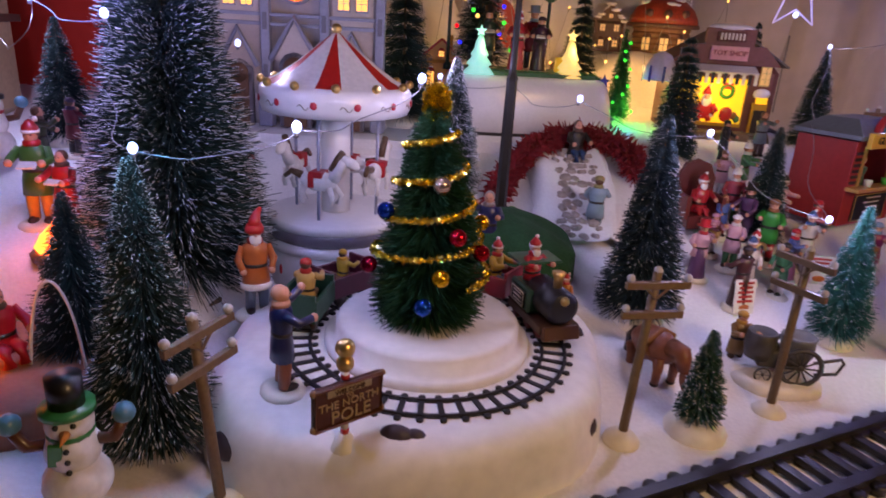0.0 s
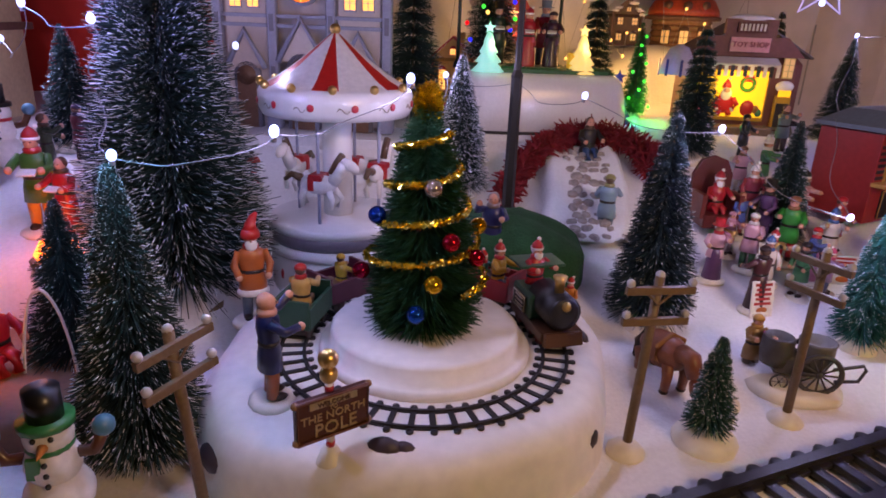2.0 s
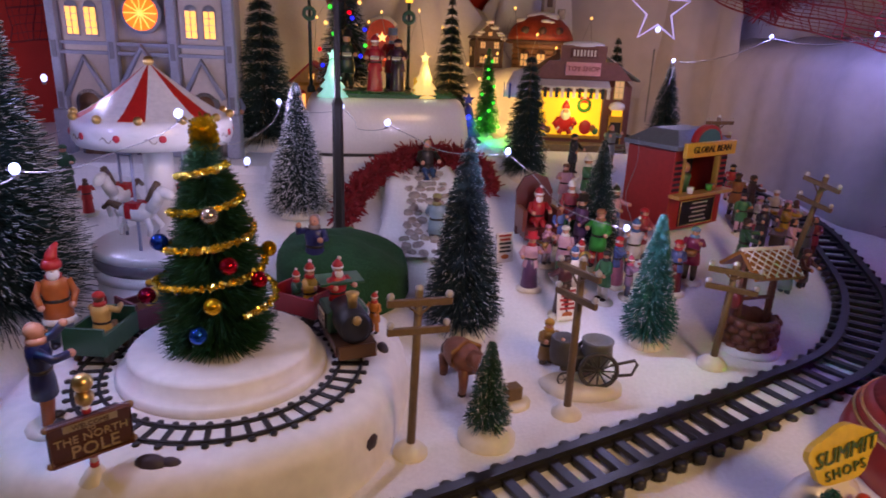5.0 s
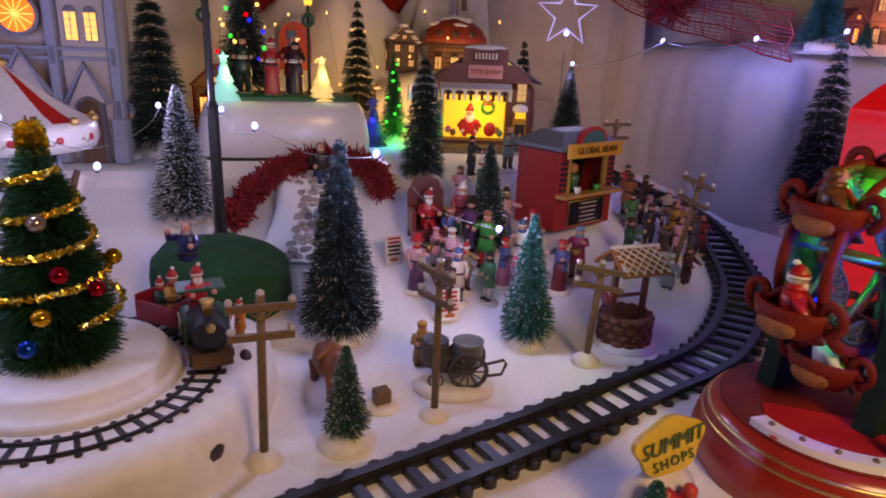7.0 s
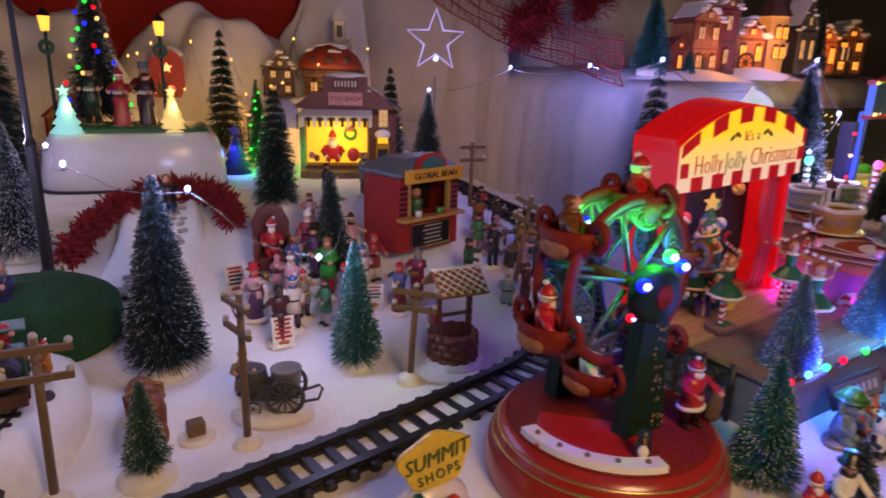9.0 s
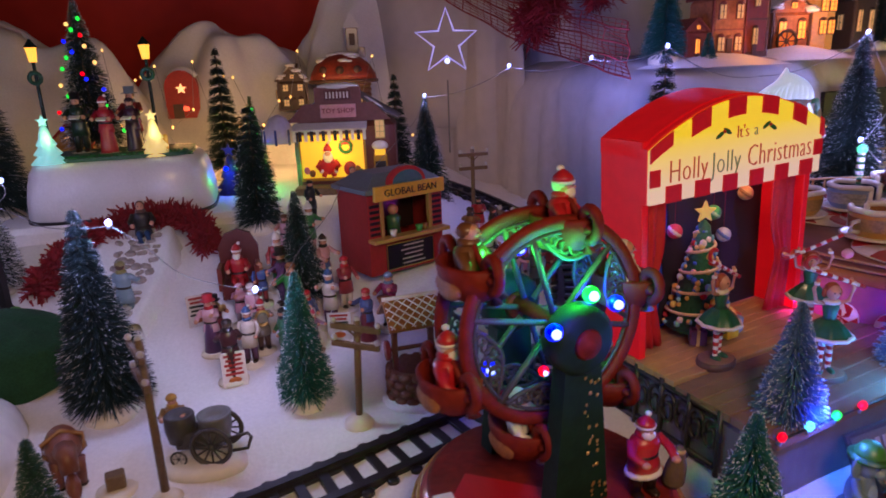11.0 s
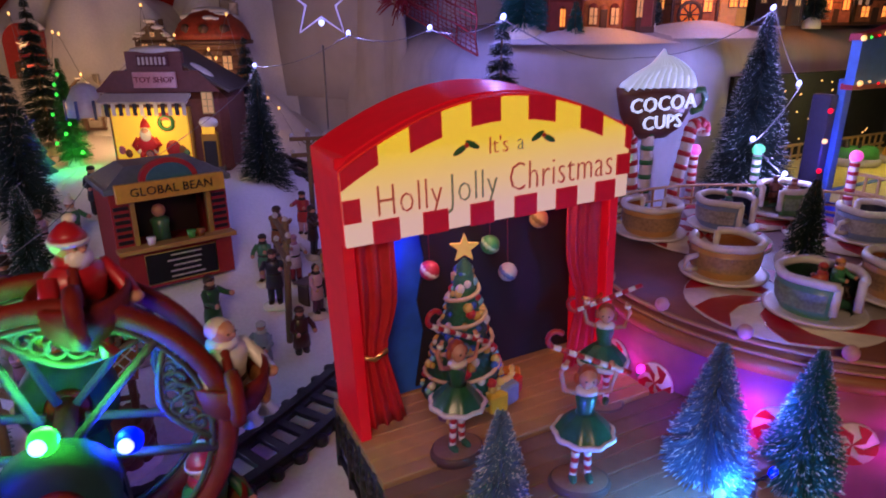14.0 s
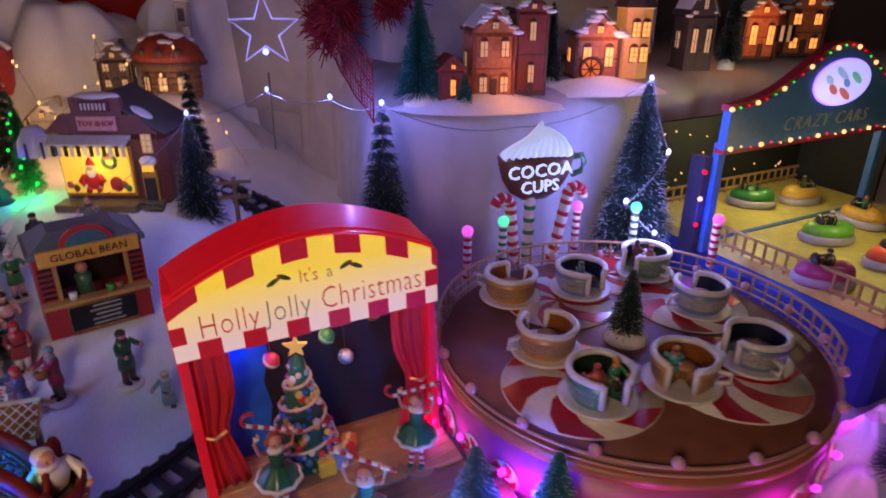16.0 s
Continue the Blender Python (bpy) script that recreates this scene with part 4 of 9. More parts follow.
# ---------------------------------------------------------------- snowman at the fire rug
def snowman(label, x, y, z, h, turn, scarf="2f7a3f", brim="2f7a3f"):
    me = Mesh()
    u = h / 10
    W = paint("e4e0da", 0.5)
    me.ball(2.2 * u, W, M(0, 0, 1.8 * u), 16, 10, (1, 1, 0.9))
    me.ball(1.75 * u, W, M(0, 0, 4.4 * u), 16, 10)
    me.ball(1.5 * u, W, M(0, 0, 6.4 * u), 16, 10)
    me.lathe([(1.7 * u, 7.2 * u), (1.7 * u, 7.7 * u)], paint(brim), None, 14)
    me.lathe([(1.1 * u, 7.6 * u), (1.1 * u, 9.8 * u)], paint("17130f"), None, 14)
    me.lathe([(0.35 * u, 0), (0.02 * u, 1.3 * u)], paint("d07a2a"), M(0, -1.4 * u, 6.3 * u, 90), 8)
    me.lathe([(1.35 * u, 5.4 * u), (1.5 * u, 5.8 * u), (1.3 * u, 6.0 * u)], paint(scarf), None, 12)
    me.box((0.8 * u, 0.3 * u, 1.8 * u), paint(scarf), M(-0.7 * u, -1.55 * u, 4.9 * u, 12, 8, 0))
    for s in (-1, 1):
        me.ball(0.2 * u, paint("17130f"), M(s * 0.5 * u, -1.35 * u, 6.8 * u), 6, 5)
        me.tube([(s * 1.5 * u, 0, 4.8 * u), (s * 2.6 * u, -0.3 * u, 5.0 * u), (s * 3.2 * u, -0.3 * u, 6.3 * u)], 0.42 * u, paint("5a3520"), None, 7)
        me.ball(0.75 * u, paint("4d7f96"), M(s * 3.3 * u, -0.3 * u, 6.8 * u), 10, 7)
    for k in range(3):
        me.ball(0.2 * u, paint("17130f"), M(0, -1.75 * u, (3.6 + 0.8 * k) * u), 6, 5)
    return thing("snowman_figurine", label, "snowman", M(x, y, z, 0, 0, turn), "snowmen", me)


snowman("white snowman figurine in black top hat with raised mittens", -0.156, 0.242, 0.0, 0.068, 18)
snowman("white snowman figurine with a red scarf before the shop", -0.395, 0.57, rise(-0.395, 0.57), 0.074, 30, "b5222a", "17130f")
me = Mesh().lathe([(0.075, -0.01), (0.077, 0.012), (0.073, 0.017), (0.001, 0.018)], mat("brown_rug_resin", (0.30, 0.14, 0.08), 0.6), None, 36)
thing("fire_base", "round brown base with a glowing camp fire", "base", M(-0.262, 0.335, 0.0), "", me)
fire = thing("camp_fire", "glowing orange camp fire with dark logs", "fire", M(-0.268, 0.318, 0.018))
part("flame", Mesh().lathe([(0.011, 0), (0.013, 0.006), (0.009, 0.014), (0.003, 0.022), (0.0005, 0.026)], glow("fire_glow", (1.0, 0.16, 0.02), 7), None, 12), fire)
for k in range(5):
    part("log", Mesh().tube([(0.017 * math.cos(k * 1.26), 0.017 * math.sin(k * 1.26), 0.001), (0.002 * math.cos(k * 1.26), 0.002 * math.sin(k * 1.26), 0.014)], 0.0025, DARKWOOD), fire)
thing("wire_hoop", "thin white wire hoop bent over the rug's edge", "wire", Matrix(), "", Mesh().tube(spline([(-0.230, 0.33, 0.017), (-0.226, 0.33, 0.042), (-0.219, 0.33, 0.065), (-0.211, 0.33, 0.071), (-0.204, 0.33, 0.060), (-0.200, 0.33, 0.040), (-0.198, 0.33, 0.017)], 6), 0.0009, paint("e6e2da"), None, 6))
fire2 = thing("lantern_fire", "glowing orange fire behind the small tree", "fire", M(-0.258, 0.42, 0.052))
part("flame", Mesh().lathe([(0.012, 0), (0.016, 0.007), (0.011, 0.016), (0.003, 0.024), (0.0005, 0.027)], glow("fire_glow", (1.0, 0.16, 0.02), 7), None, 12), fire2)
part("log_ring", Mesh().lathe([(0.018, -0.003), (0.019, 0.003), (0.015, 0.004)], DARKWOOD, None, 12), fire2)


# ---------------------------------------------------------------- carousel
def horse(me, at, s=1.0):
    W, R, B = paint("e6e2dc"), paint("b5242a"), paint("5d4632")
    me.ball(0.0075 * s, W, at @ M(0, 0, 0), 12, 8, (1.75, 0.8, 0.9))
    me.tube([at @ Vector((0.010 * s, 0, 0.002 * s)), at @ Vector((0.016 * s, 0, 0.010 * s)), at @ Vector((0.018 * s, 0, 0.015 * s))], 0.0042 * s, W, None, 8, 0.0035 * s)
    me.ball(0.0042 * s, W, at @ M(0.022 * s, 0, 0.014 * s, 0, 28, 0), 10, 7, (1.7, 0.8, 0.85))
    me.tube([at @ Vector((0.009 * s, 0, 0.008 * s)), at @ Vector((0.013 * s, 0, 0.015 * s)), at @ Vector((0.017 * s, 0, 0.0205 * s))], 0.0024 * s, B, None, 6)
    me.box((0.009 * s, 0.0125 * s, 0.004 * s), R, at @ M(0, 0, 0.005 * s))
    me.box((0.004 * s, 0.0132 * s, 0.009 * s), R, at @ M(-0.003 * s, 0, 0.001 * s))
    me.tube([at @ Vector((-0.012 * s, 0, 0.003 * s)), at @ Vector((-0.019 * s, 0, 0.005 * s)), at @ Vector((-0.024 * s, 0, 0.001 * s))], 0.0028 * s, B, None, 7, 0.0015 * s)
    for x, y, fx in ((0.009, 0.004, 0.008), (0.009, -0.004, 0.003), (-0.009, 0.004, -0.006), (-0.009, -0.004, -0.002)):
        me.tube([at @ Vector((x * s, y * s, -0.003 * s)), at @ Vector(((x + fx * 0.7) * s, y * s, -0.009 * s)), at @ Vector(((x + fx * 0.3) * s, y * s, -0.015 * s))], 0.0021 * s, W, None, 7, 0.0016 * s)


def carousel():
    t = thing("carousel", "white toy carousel with red and white striped tent roof", "carousel", M(-0.083, 0.527, 0.018))
    part("foot", Mesh().lathe([(0.056, -0.012), (0.056, 0.022), (0.053, 0.024)], GLAZE, None, 40), t)
    part("step", Mesh().lathe([(0.058, 0.022), (0.058, 0.028), (0.055, 0.03)], GLAZE, None, 40), t)
    part("dark_band", Mesh().lathe([(0.0555, 0.03), (0.0575, 0.034), (0.0575, 0.040), (0.056, 0.041)], paint("6f6870"), None, 40), t)
    part("deck", Mesh().lathe([(0.057, 0.040), (0.057, 0.046), (0.055, 0.0475), (0.001, 0.0475)], GLAZE, None, 40), t)
    part("drum", Mesh().lathe([(0.012, 0.047), (0.012, 0.146)], GLAZE, None, 20), t)
    for k in range(10):
        a = 2 * math.pi * k / 10 + 0.2
        part("flower", Mesh().ball(0.003, paint("b5242a"), M(0.056 * math.cos(a), 0.056 * math.sin(a), 0.006), 8, 6, (0.5, 0.5, 1.5)), t, "painted red flower")
    roof = part("roof", Mesh().lathe([(0.058, 0.131), (0.0605, 0.137), (0.0605, 0.148), (0.056, 0.153)], GLAZE, None, 40), t)
    n = 18
    for k in range(n):
        me = Mesh()
        a0, a1 = 2 * math.pi * (k - 0.5) / n - math.pi / 2 + 0.05, 2 * math.pi * (k + 0.5) / n - math.pi / 2 + 0.05
        vs = []
        for r, z in ((0.056, 0.153), (0.046, 0.158), (0.030, 0.169), (0.015, 0.181), (0.003, 0.191)):
            for i in range(4):
                a = a0 + (a1 - a0) * i / 3
                vs.append((r * math.cos(a), r * math.sin(a), z))
        m = paint("c22a22") if k % 3 == 0 else paint("e8e4de")
        fs = [(j * 4 + i, j * 4 + i + 1, (j + 1) * 4 + i + 1, (j + 1) * 4 + i) for j in range(4) for i in range(3)]
        part("roof_panel", me.add(vs, fs, m, None, True), roof)
    part("finial", Mesh().ball(0.0042, GOLD, M(0, 0, 0.194), 12, 8), roof)
    for k in range(12):
        a = 2 * math.pi * k / 12 + 0.15
        c, s = math.cos(a), math.sin(a)
        part("scallop", Mesh().ball(0.0145, GLAZE, M(0.055 * c, 0.055 * s, 0.144, 0, 0, math.degrees(a)), 12, 8, (0.4, 1.0, 0.62)), roof)
        part("knob", Mesh().ball(0.0034, GOLD, M(0.059 * c, 0.059 * s, 0.154), 10, 8), roof)
        part("painted_flower", Mesh().ball(0.0028, paint("c23040"), M(0.0612 * math.cos(a + 0.26), 0.0612 * math.sin(a + 0.26), 0.141, 0, 0, math.degrees(a + 0.26)), 8, 6, (0.3, 1, 1)), roof, "painted red flower")
        sc = [(0.0612 * math.cos(a + 0.05 + 0.03 * i), 0.0612 * math.sin(a + 0.05 + 0.03 * i), 0.1395 + 0.002 * math.sin(i * 1.3)) for i in range(6)]
        part("painted_scroll", Mesh().tube(sc, 0.0004, paint("9b8f80"), None, 4), roof)
    for k in range(4):
        a = 2 * math.pi * k / 4 - 1.80
        x, y = 0.036 * math.cos(a), 0.036 * math.sin(a)
        part("pole", Mesh().cyl(0.0013, 0.0475, 0.14, GREY, M(x, y, 0), 8), t)
        me = Mesh()
        horse(me, M(x, y, 0.080 + 0.005 * (k % 2), 0, 0, math.degrees(a) + 90), 1.2)
        part("horse", me, t, "white carousel horse with red saddle")


carousel()


# ---------------------------------------------------------------- windows and houses
LIT = glow("lit_window", (1.0, 0.50, 0.10), 1.5)
ORANGE = glow("orange_window", (1.0, 0.34, 0.04), 1.7)


def lit_window(parent, x, y, z, w, h, frame_m, glass=None, arch=False, bars=(2, 3), face=0):
    """A small lit window facing -y (or turned by face), with frame, bars and glowing pane."""
    at = M(x, y, z, 0, 0, face)
    win = part("window", Mesh().box((w * 1.18, 0.002, h * 1.14), frame_m, at), parent)
    part("pane", Mesh().box((w, 0.001, h), glass or LIT, at @ M(0, -0.0014, 0), 0), win, "glowing pane")
    me = Mesh()
    for i in range(1, bars[0]):
        me.box((w * 0.06, 0.0012, h), frame_m, at @ M(-w / 2 + w * i / bars[0], -0.0021, 0), 0)
    for j in range(1, bars[1]):
        me.box((w, 0.0012, w * 0.06), frame_m, at @ M(0, -0.0021, -h / 2 + h * j / bars[1]), 0)
    if me.v:
        part("window_lattice", me, win)
    if arch:
        part("arch", Mesh().lathe([(w * 0.59, -0.001), (w * 0.59, 0.001)], frame_m, at @ M(0, 0, h / 2, 90, 0, 0), 16), win)
    return win


def gable(me, w, d, z, h, m, over=0.004, thick=0.0025, snow=None):
    """Two roof slopes with thickness, ridge along y."""
    for s in (-1, 1):
        sl = math.hypot(w / 2 + over, h)
        ang = math.degrees(math.atan2(h, w / 2 + over))
        me.box((sl, d + 2 * over, thick), m, M(s * (w / 2 + over) / 2, 0, z + h / 2, 0, s * ang, 0))
    return me


def church():
    t = thing("church", "grey and cream ceramic church with lit windows and rose window", "church", M(-0.163, 0.758, 0.098, 0, 0, -3))
    CREAM = mat("cream_ceramic", (0.55, 0.48, 0.44), 0.4, 0, 0.1, 200, 0.1)
    GR2 = mat("dark_grey_ceramic", (0.16, 0.16, 0.2), 0.45, 0, 0.15, 260, 0.2)
    DOOR = mat("brown_door", (0.16, 0.085, 0.05), 0.5, 0, 0.2, 300, 0.2)
    part("nave_wall", Mesh().box((0.15, 0.10, 0.19), CREAM, M(0, 0.055, 0.095)), t)
    me = Mesh()
    gable(me, 0.17, 0.10, 0.19, 0.075, GR2)
    part("nave_roof", me, t, at=M(0, 0.055, 0))
    part("front_gable", Mesh().slab([(-0.085, 0.19), (0.085, 0.19), (0, 0.262)], -0.004, 0.004, CREAM, M(0, 0.006, 0, 90, 0, 0)), t)
    for s in (-1, 1):
        tw = part("tower", Mesh().box((0.056, 0.06, 0.215), CREAM, M(s * 0.064, 0.022, 0.1075)), t)
        part("tower_roof", Mesh().lathe([(0.044, 0.215), (0.04, 0.22), (0.002, 0.31)], GR2, M(s * 0.064, 0.022, 0, 0, 0, 45), 4, False), tw)
        for x in (-0.031, 0.031):
            part("buttress", Mesh().box((0.010, 0.010, 0.225), GREY, M(s * 0.064 + x, -0.010, 0.1125)), tw)
            part("pinnacle", Mesh().lathe([(0.008, 0), (0.008, 0.003), (0.001, 0.022)], GREY, M(s * 0.064 + x, -0.010, 0.225, 0, 0, 45), 4, False), tw)
            part("buttress_foot", Mesh().box((0.016, 0.016, 0.05), GREY, M(s * 0.064 + x, -0.013, 0.025)), tw)
            for zz in (0.06, 0.115):
                part("niche", Mesh().box((0.005, 0.001, 0.018), GR2, M(s * 0.064 + x, -0.0155, zz)), tw)
        for k in (-1, 1):
            lit_window(tw, s * 0.064 + k * 0.010, -0.0095, 0.145, 0.0115, 0.028, GREY, None, True, (2, 4))
    for zz in (0.112, 0.122, 0.185):
        part("string_course", Mesh().box((0.188, 0.012, 0.004), GREY, M(0, -0.006, zz)), t)
    for x, w, h in ((-0.064, 0.036, 0.066), (0, 0.044, 0.074), (0.064, 0.036, 0.066)):
        p = part("portal", Mesh().lathe([(w * 0.42, -0.004), (w * 0.42, 0.004)], GR2, M(x, -0.0105, h * 0.88, 90, 0, 0), 20), t)
        part("portal_wall", Mesh().box((w * 0.84, 0.008, h * 0.88), GR2, M(x, -0.0105, h * 0.44)), p)
        part("door", Mesh().box((w * 0.6, 0.003, h * 0.88), DOOR, M(x, -0.0155, h * 0.44)), p)
        part("door_arch", Mesh().lathe([(w * 0.3, -0.0015), (w * 0.3, 0.0015)], DOOR, M(x, -0.0155, h * 0.88, 90, 0, 0), 20), p)
        part("portal_gable", Mesh().tube([(x - w * 0.62, -0.016, h * 1.0), (x, -0.016, h * 1.62), (x + w * 0.62, -0.016, h * 1.0)], 0.0034, GREY, None, 6), p)
        part("gable_panel", Mesh().slab([(-w * 0.55, h * 1.0), (w * 0.55, h * 1.0), (0, h * 1.55)], -0.002, 0.002, CREAM, M(x, -0.0125, 0, 90, 0, 0)), p)
    rose = part("rose_window", Mesh().lathe([(0.0215, -0.003), (0.0215, 0.003)], GREY, M(0, -0.006, 0.155, 90, 0, 0), 28), t)
    part("pane", Mesh().lathe([(0.0182, -0.001), (0.0182, 0.001)], glow("rose_pane", (1.0, 0.17, 0.015), 1.6), M(0, -0.010, 0.155, 90, 0, 0), 28), rose, "glowing orange pane")
    me = Mesh()
    for k in range(6):
        a = math.pi * k / 6
        me.tube([(0.018 * math.cos(a), -0.0115, 0.155 + 0.018 * math.sin(a)), (-0.018 * math.cos(a), -0.0115, 0.155 - 0.018 * math.sin(a))], 0.0007, glow("rose_tracery", (1.0, 0.5, 0.1), 1.6), None, 4)
    part("tracery", me, rose)


church()


def street_lamp(label, x, y, z, h, group="street lamps"):
    t = thing("street_lamp", label, "street lamp", M(x, y, z), group)
    D = mat("lamp_green_metal", (0.012, 0.03, 0.025), 0.4, 0.4)
    part("post", Mesh().lathe([(0.006, 0), (0.005, 0.006), (0.0022, 0.010), (0.002, h * 0.8), (0.003, h * 0.81)], D, None, 10), t)
    part("wreath", Mesh().tube([(0.0065 * math.cos(a), -0.003, h * 0.68 + 0.0065 * math.sin(a)) for a in np.linspace(0, 6.0, 16)], 0.0026, GREENPL, None, 6, None, True), t)
    lan = part("lantern", Mesh().lathe([(0.0045, h * 0.81), (0.0068, h * 0.93)], glow("lantern_glow", (1.0, 0.46, 0.04), 1.9), None, 6, False), t, "glowing amber lantern")
    part("lantern_cap", Mesh().lathe([(0.0085, h * 0.93), (0.004, h * 0.97), (0.001, h)], D, None, 6, False), lan)
    return t


def light_tree(label, x, y, z, h, colour, power):
    """A little clear plastic tree lit from inside, with a star."""
    t = thing("light_up_tree", label, "ornament", M(x, y, z), "lit plastic trees")
    m = mat("lit_plastic_" + label[:6], colour, 0.3, emit=colour, power=power, vary=0.35, scale=1500, bump=0.8)
    prof = []
    for k in range(4):
        zz = h * 0.78 * k / 4
        prof += [(h * 0.36 * (1 - k / 4.5), zz + 0.001), (h * 0.20 * (1 - k / 4.5), zz + h * 0.18)]
    part("body", Mesh().lathe(prof + [(0.001, h * 0.82)], m, None, 14), t)
    st = [((h * 0.13 if i % 2 == 0 else h * 0.055) * math.sin(i * math.pi / 5), (h * 0.13 if i % 2 == 0 else h * 0.055) * math.cos(i * math.pi / 5)) for i in range(10)]
    part("star", Mesh().slab(st, -0.001, 0.001, glow("plastic_star_" + label[:6], colour, power * 1.6), M(0, 0, h * 0.9, 90, 0, 0)), t, "lit star")
    return t


# carolers' hill with lamps
GX, GY = 0.102, 0.806
hill = thing("carolers_hill", "white glazed snow-shaped musical base with green rim", "display base", M(GX, GY, 0.106, 0, 0, 8))
me = Mesh()
n = 48
vs = []
for f, z in ((0.98, 0.0), (1.02, 0.004), (1.015, 0.02), (0.985, 0.040), (0.945, 0.054), (0.90, 0.061), (0.84, 0.064), (0.001, 0.066)):
    for k in range(n):
        a = 2 * math.pi * k / n
        r = 1 / ((abs(math.cos(a)) / 0.099) ** 5 + (abs(math.sin(a)) / 0.075) ** 5) ** 0.2
        vs.append((r * f * math.cos(a), r * f * math.sin(a), z))
me.add(vs, [(i * n + k, i * n + (k + 1) % n, (i + 1) * n + (k + 1) % n, (i + 1) * n + k) for i in range(7) for k in range(n)], mat("glitter_glaze", (0.72, 0.68, 0.66), 0.35, 0, 0.06, 400, 0.25, coat=0.4), None, True)
part("snow_body", me, hill)
part("green_rim", tinsel([Vector((0.078 * c, -0.052 + 0.01 * abs(c), 0.066)) for c in np.linspace(-1, 1, 40)], 0.006, 1500, 8, mat("green_tinsel", (0.02, 0.16, 0.05), 0.5, 0.0, 0.3, 300, 0, island=0.6)), hill, "green tinsel edging", kind="stuff")
# Black plate stands in for the shadow line at the hill's foot.
part("shadow_foot", Mesh().slab([((0.102 * abs(math.cos(a)) ** 0.4) * (1 if math.cos(a) > 0 else -1), (0.0785 * abs(math.sin(a)) ** 0.4) * (1 if math.sin(a) > 0 else -1)) for a in np.linspace(0, 2 * math.pi, 49)[:-1]], -0.004, 0.0028, BLACKPL), hill, "thin black plate drawn as the shadow line under the hill")
part("lawn", Mesh().slab([((0.082 * abs(math.cos(a)) ** 0.4) * (1 if math.cos(a) > 0 else -1), (0.056 * abs(math.sin(a)) ** 0.4) * (1 if math.sin(a) > 0 else -1)) for a in np.linspace(0, 2 * math.pi, 41)[:-1]], 0.062, 0.0685, mat("glitter_green", (0.02, 0.10, 0.035), 0.45, 0, 0.5, 600, 0.6)), hill, "dark green glittering lawn")
street_lamp("dark green toy street lamp with amber lantern and wreath", 0.008, 0.838, 0.168, 0.14)
street_lamp("dark green toy street lamp with amber lantern and wreath", 0.132, 0.852, 0.168, 0.14)
light_tree("yellow lit clear plastic tree with star at the hill's edge", 0.043, 0.748, 0.17, 0.052, (0.35, 0.9, 0.75), 0.55)
light_tree("green-white lit clear plastic tree with star", 0.15, 0.772, 0.17, 0.052, (1.0, 0.72, 0.22), 0.7)
light_tree("blue lit small plastic tree standing behind", 0.215, 0.86, 0.10, 0.070, (0.02, 0.03, 0.16), 0.06)
thing("fairy_light", "blue fairy light on the small plastic tree", "fairy light", M(0.213, 0.838, 0.142), "fairy lights", Mesh().ball(0.003, LED_B, None, 10, 8))
brush_tree("snow-flocked brush tree with coloured lights behind the carolers", 0.05, 0.875, 0.165, 0.19, 0.045, BRISTLE, 2600, 1.0, seed=50, base="none")
for k in range(22):
    dx, dy, m = 0.03 * math.cos(k * 2.4) * (1 - k / 26), -0.012 - 0.028 * (1 - k / 24) * abs(math.sin(k * 2.4)), (LED_G, LED_B, LED_Y, LED_B, LED_R, LED_G, LED_Y)[k % 7]
    thing("fairy_light", "small coloured fairy light on the flocked tree", "fairy light", M(0.05 + dx * 1.3, 0.875 + dy, 0.195 + 0.0065 * k), "fairy lights", Mesh().ball(0.0026, m, None, 8, 6))
figurine("caroler_figurine", "singing caroler figurine in dark green coat", 0.055, 0.815, 0.172, 0.07, 5, "1d3328", "16241e", "20211f", "top", (45, 45), prop="book", group="carolers")
figurine("caroler_figurine", "singing caroler figurine in red cloak with white trim", 0.090, 0.80, 0.172, 0.066, 0, "a3202a", "a3202a", "a3202a", "pom", (45, 45), skirt=True, prop="book", group="carolers")
figurine("caroler_figurine", "singing caroler figurine in dark plum cloak", 0.118, 0.806, 0.172, 0.066, -8, "3f1f30", "2c1824", "2d1a26", "cap", (45, 45), skirt=True, prop="book", group="carolers")
figurine("caroler_figurine", "singing caroler figurine in a red coat behind", 0.112, 0.832, 0.172, 0.074, -5, "8c2328", "20242c", "7a8a95", "top", (45, 45), group="carolers")
box = thing("gift_box", "yellow gift box at the lamp's foot", "gift box", M(0.147, 0.80, 0.174), "", Mesh().box((0.018, 0.014, 0.018), mat("gold_yellow", (0.85, 0.5, 0.04), 0.4, emit=(1.0, 0.6, 0.05), power=0.25), M(0, 0, 0.009)))


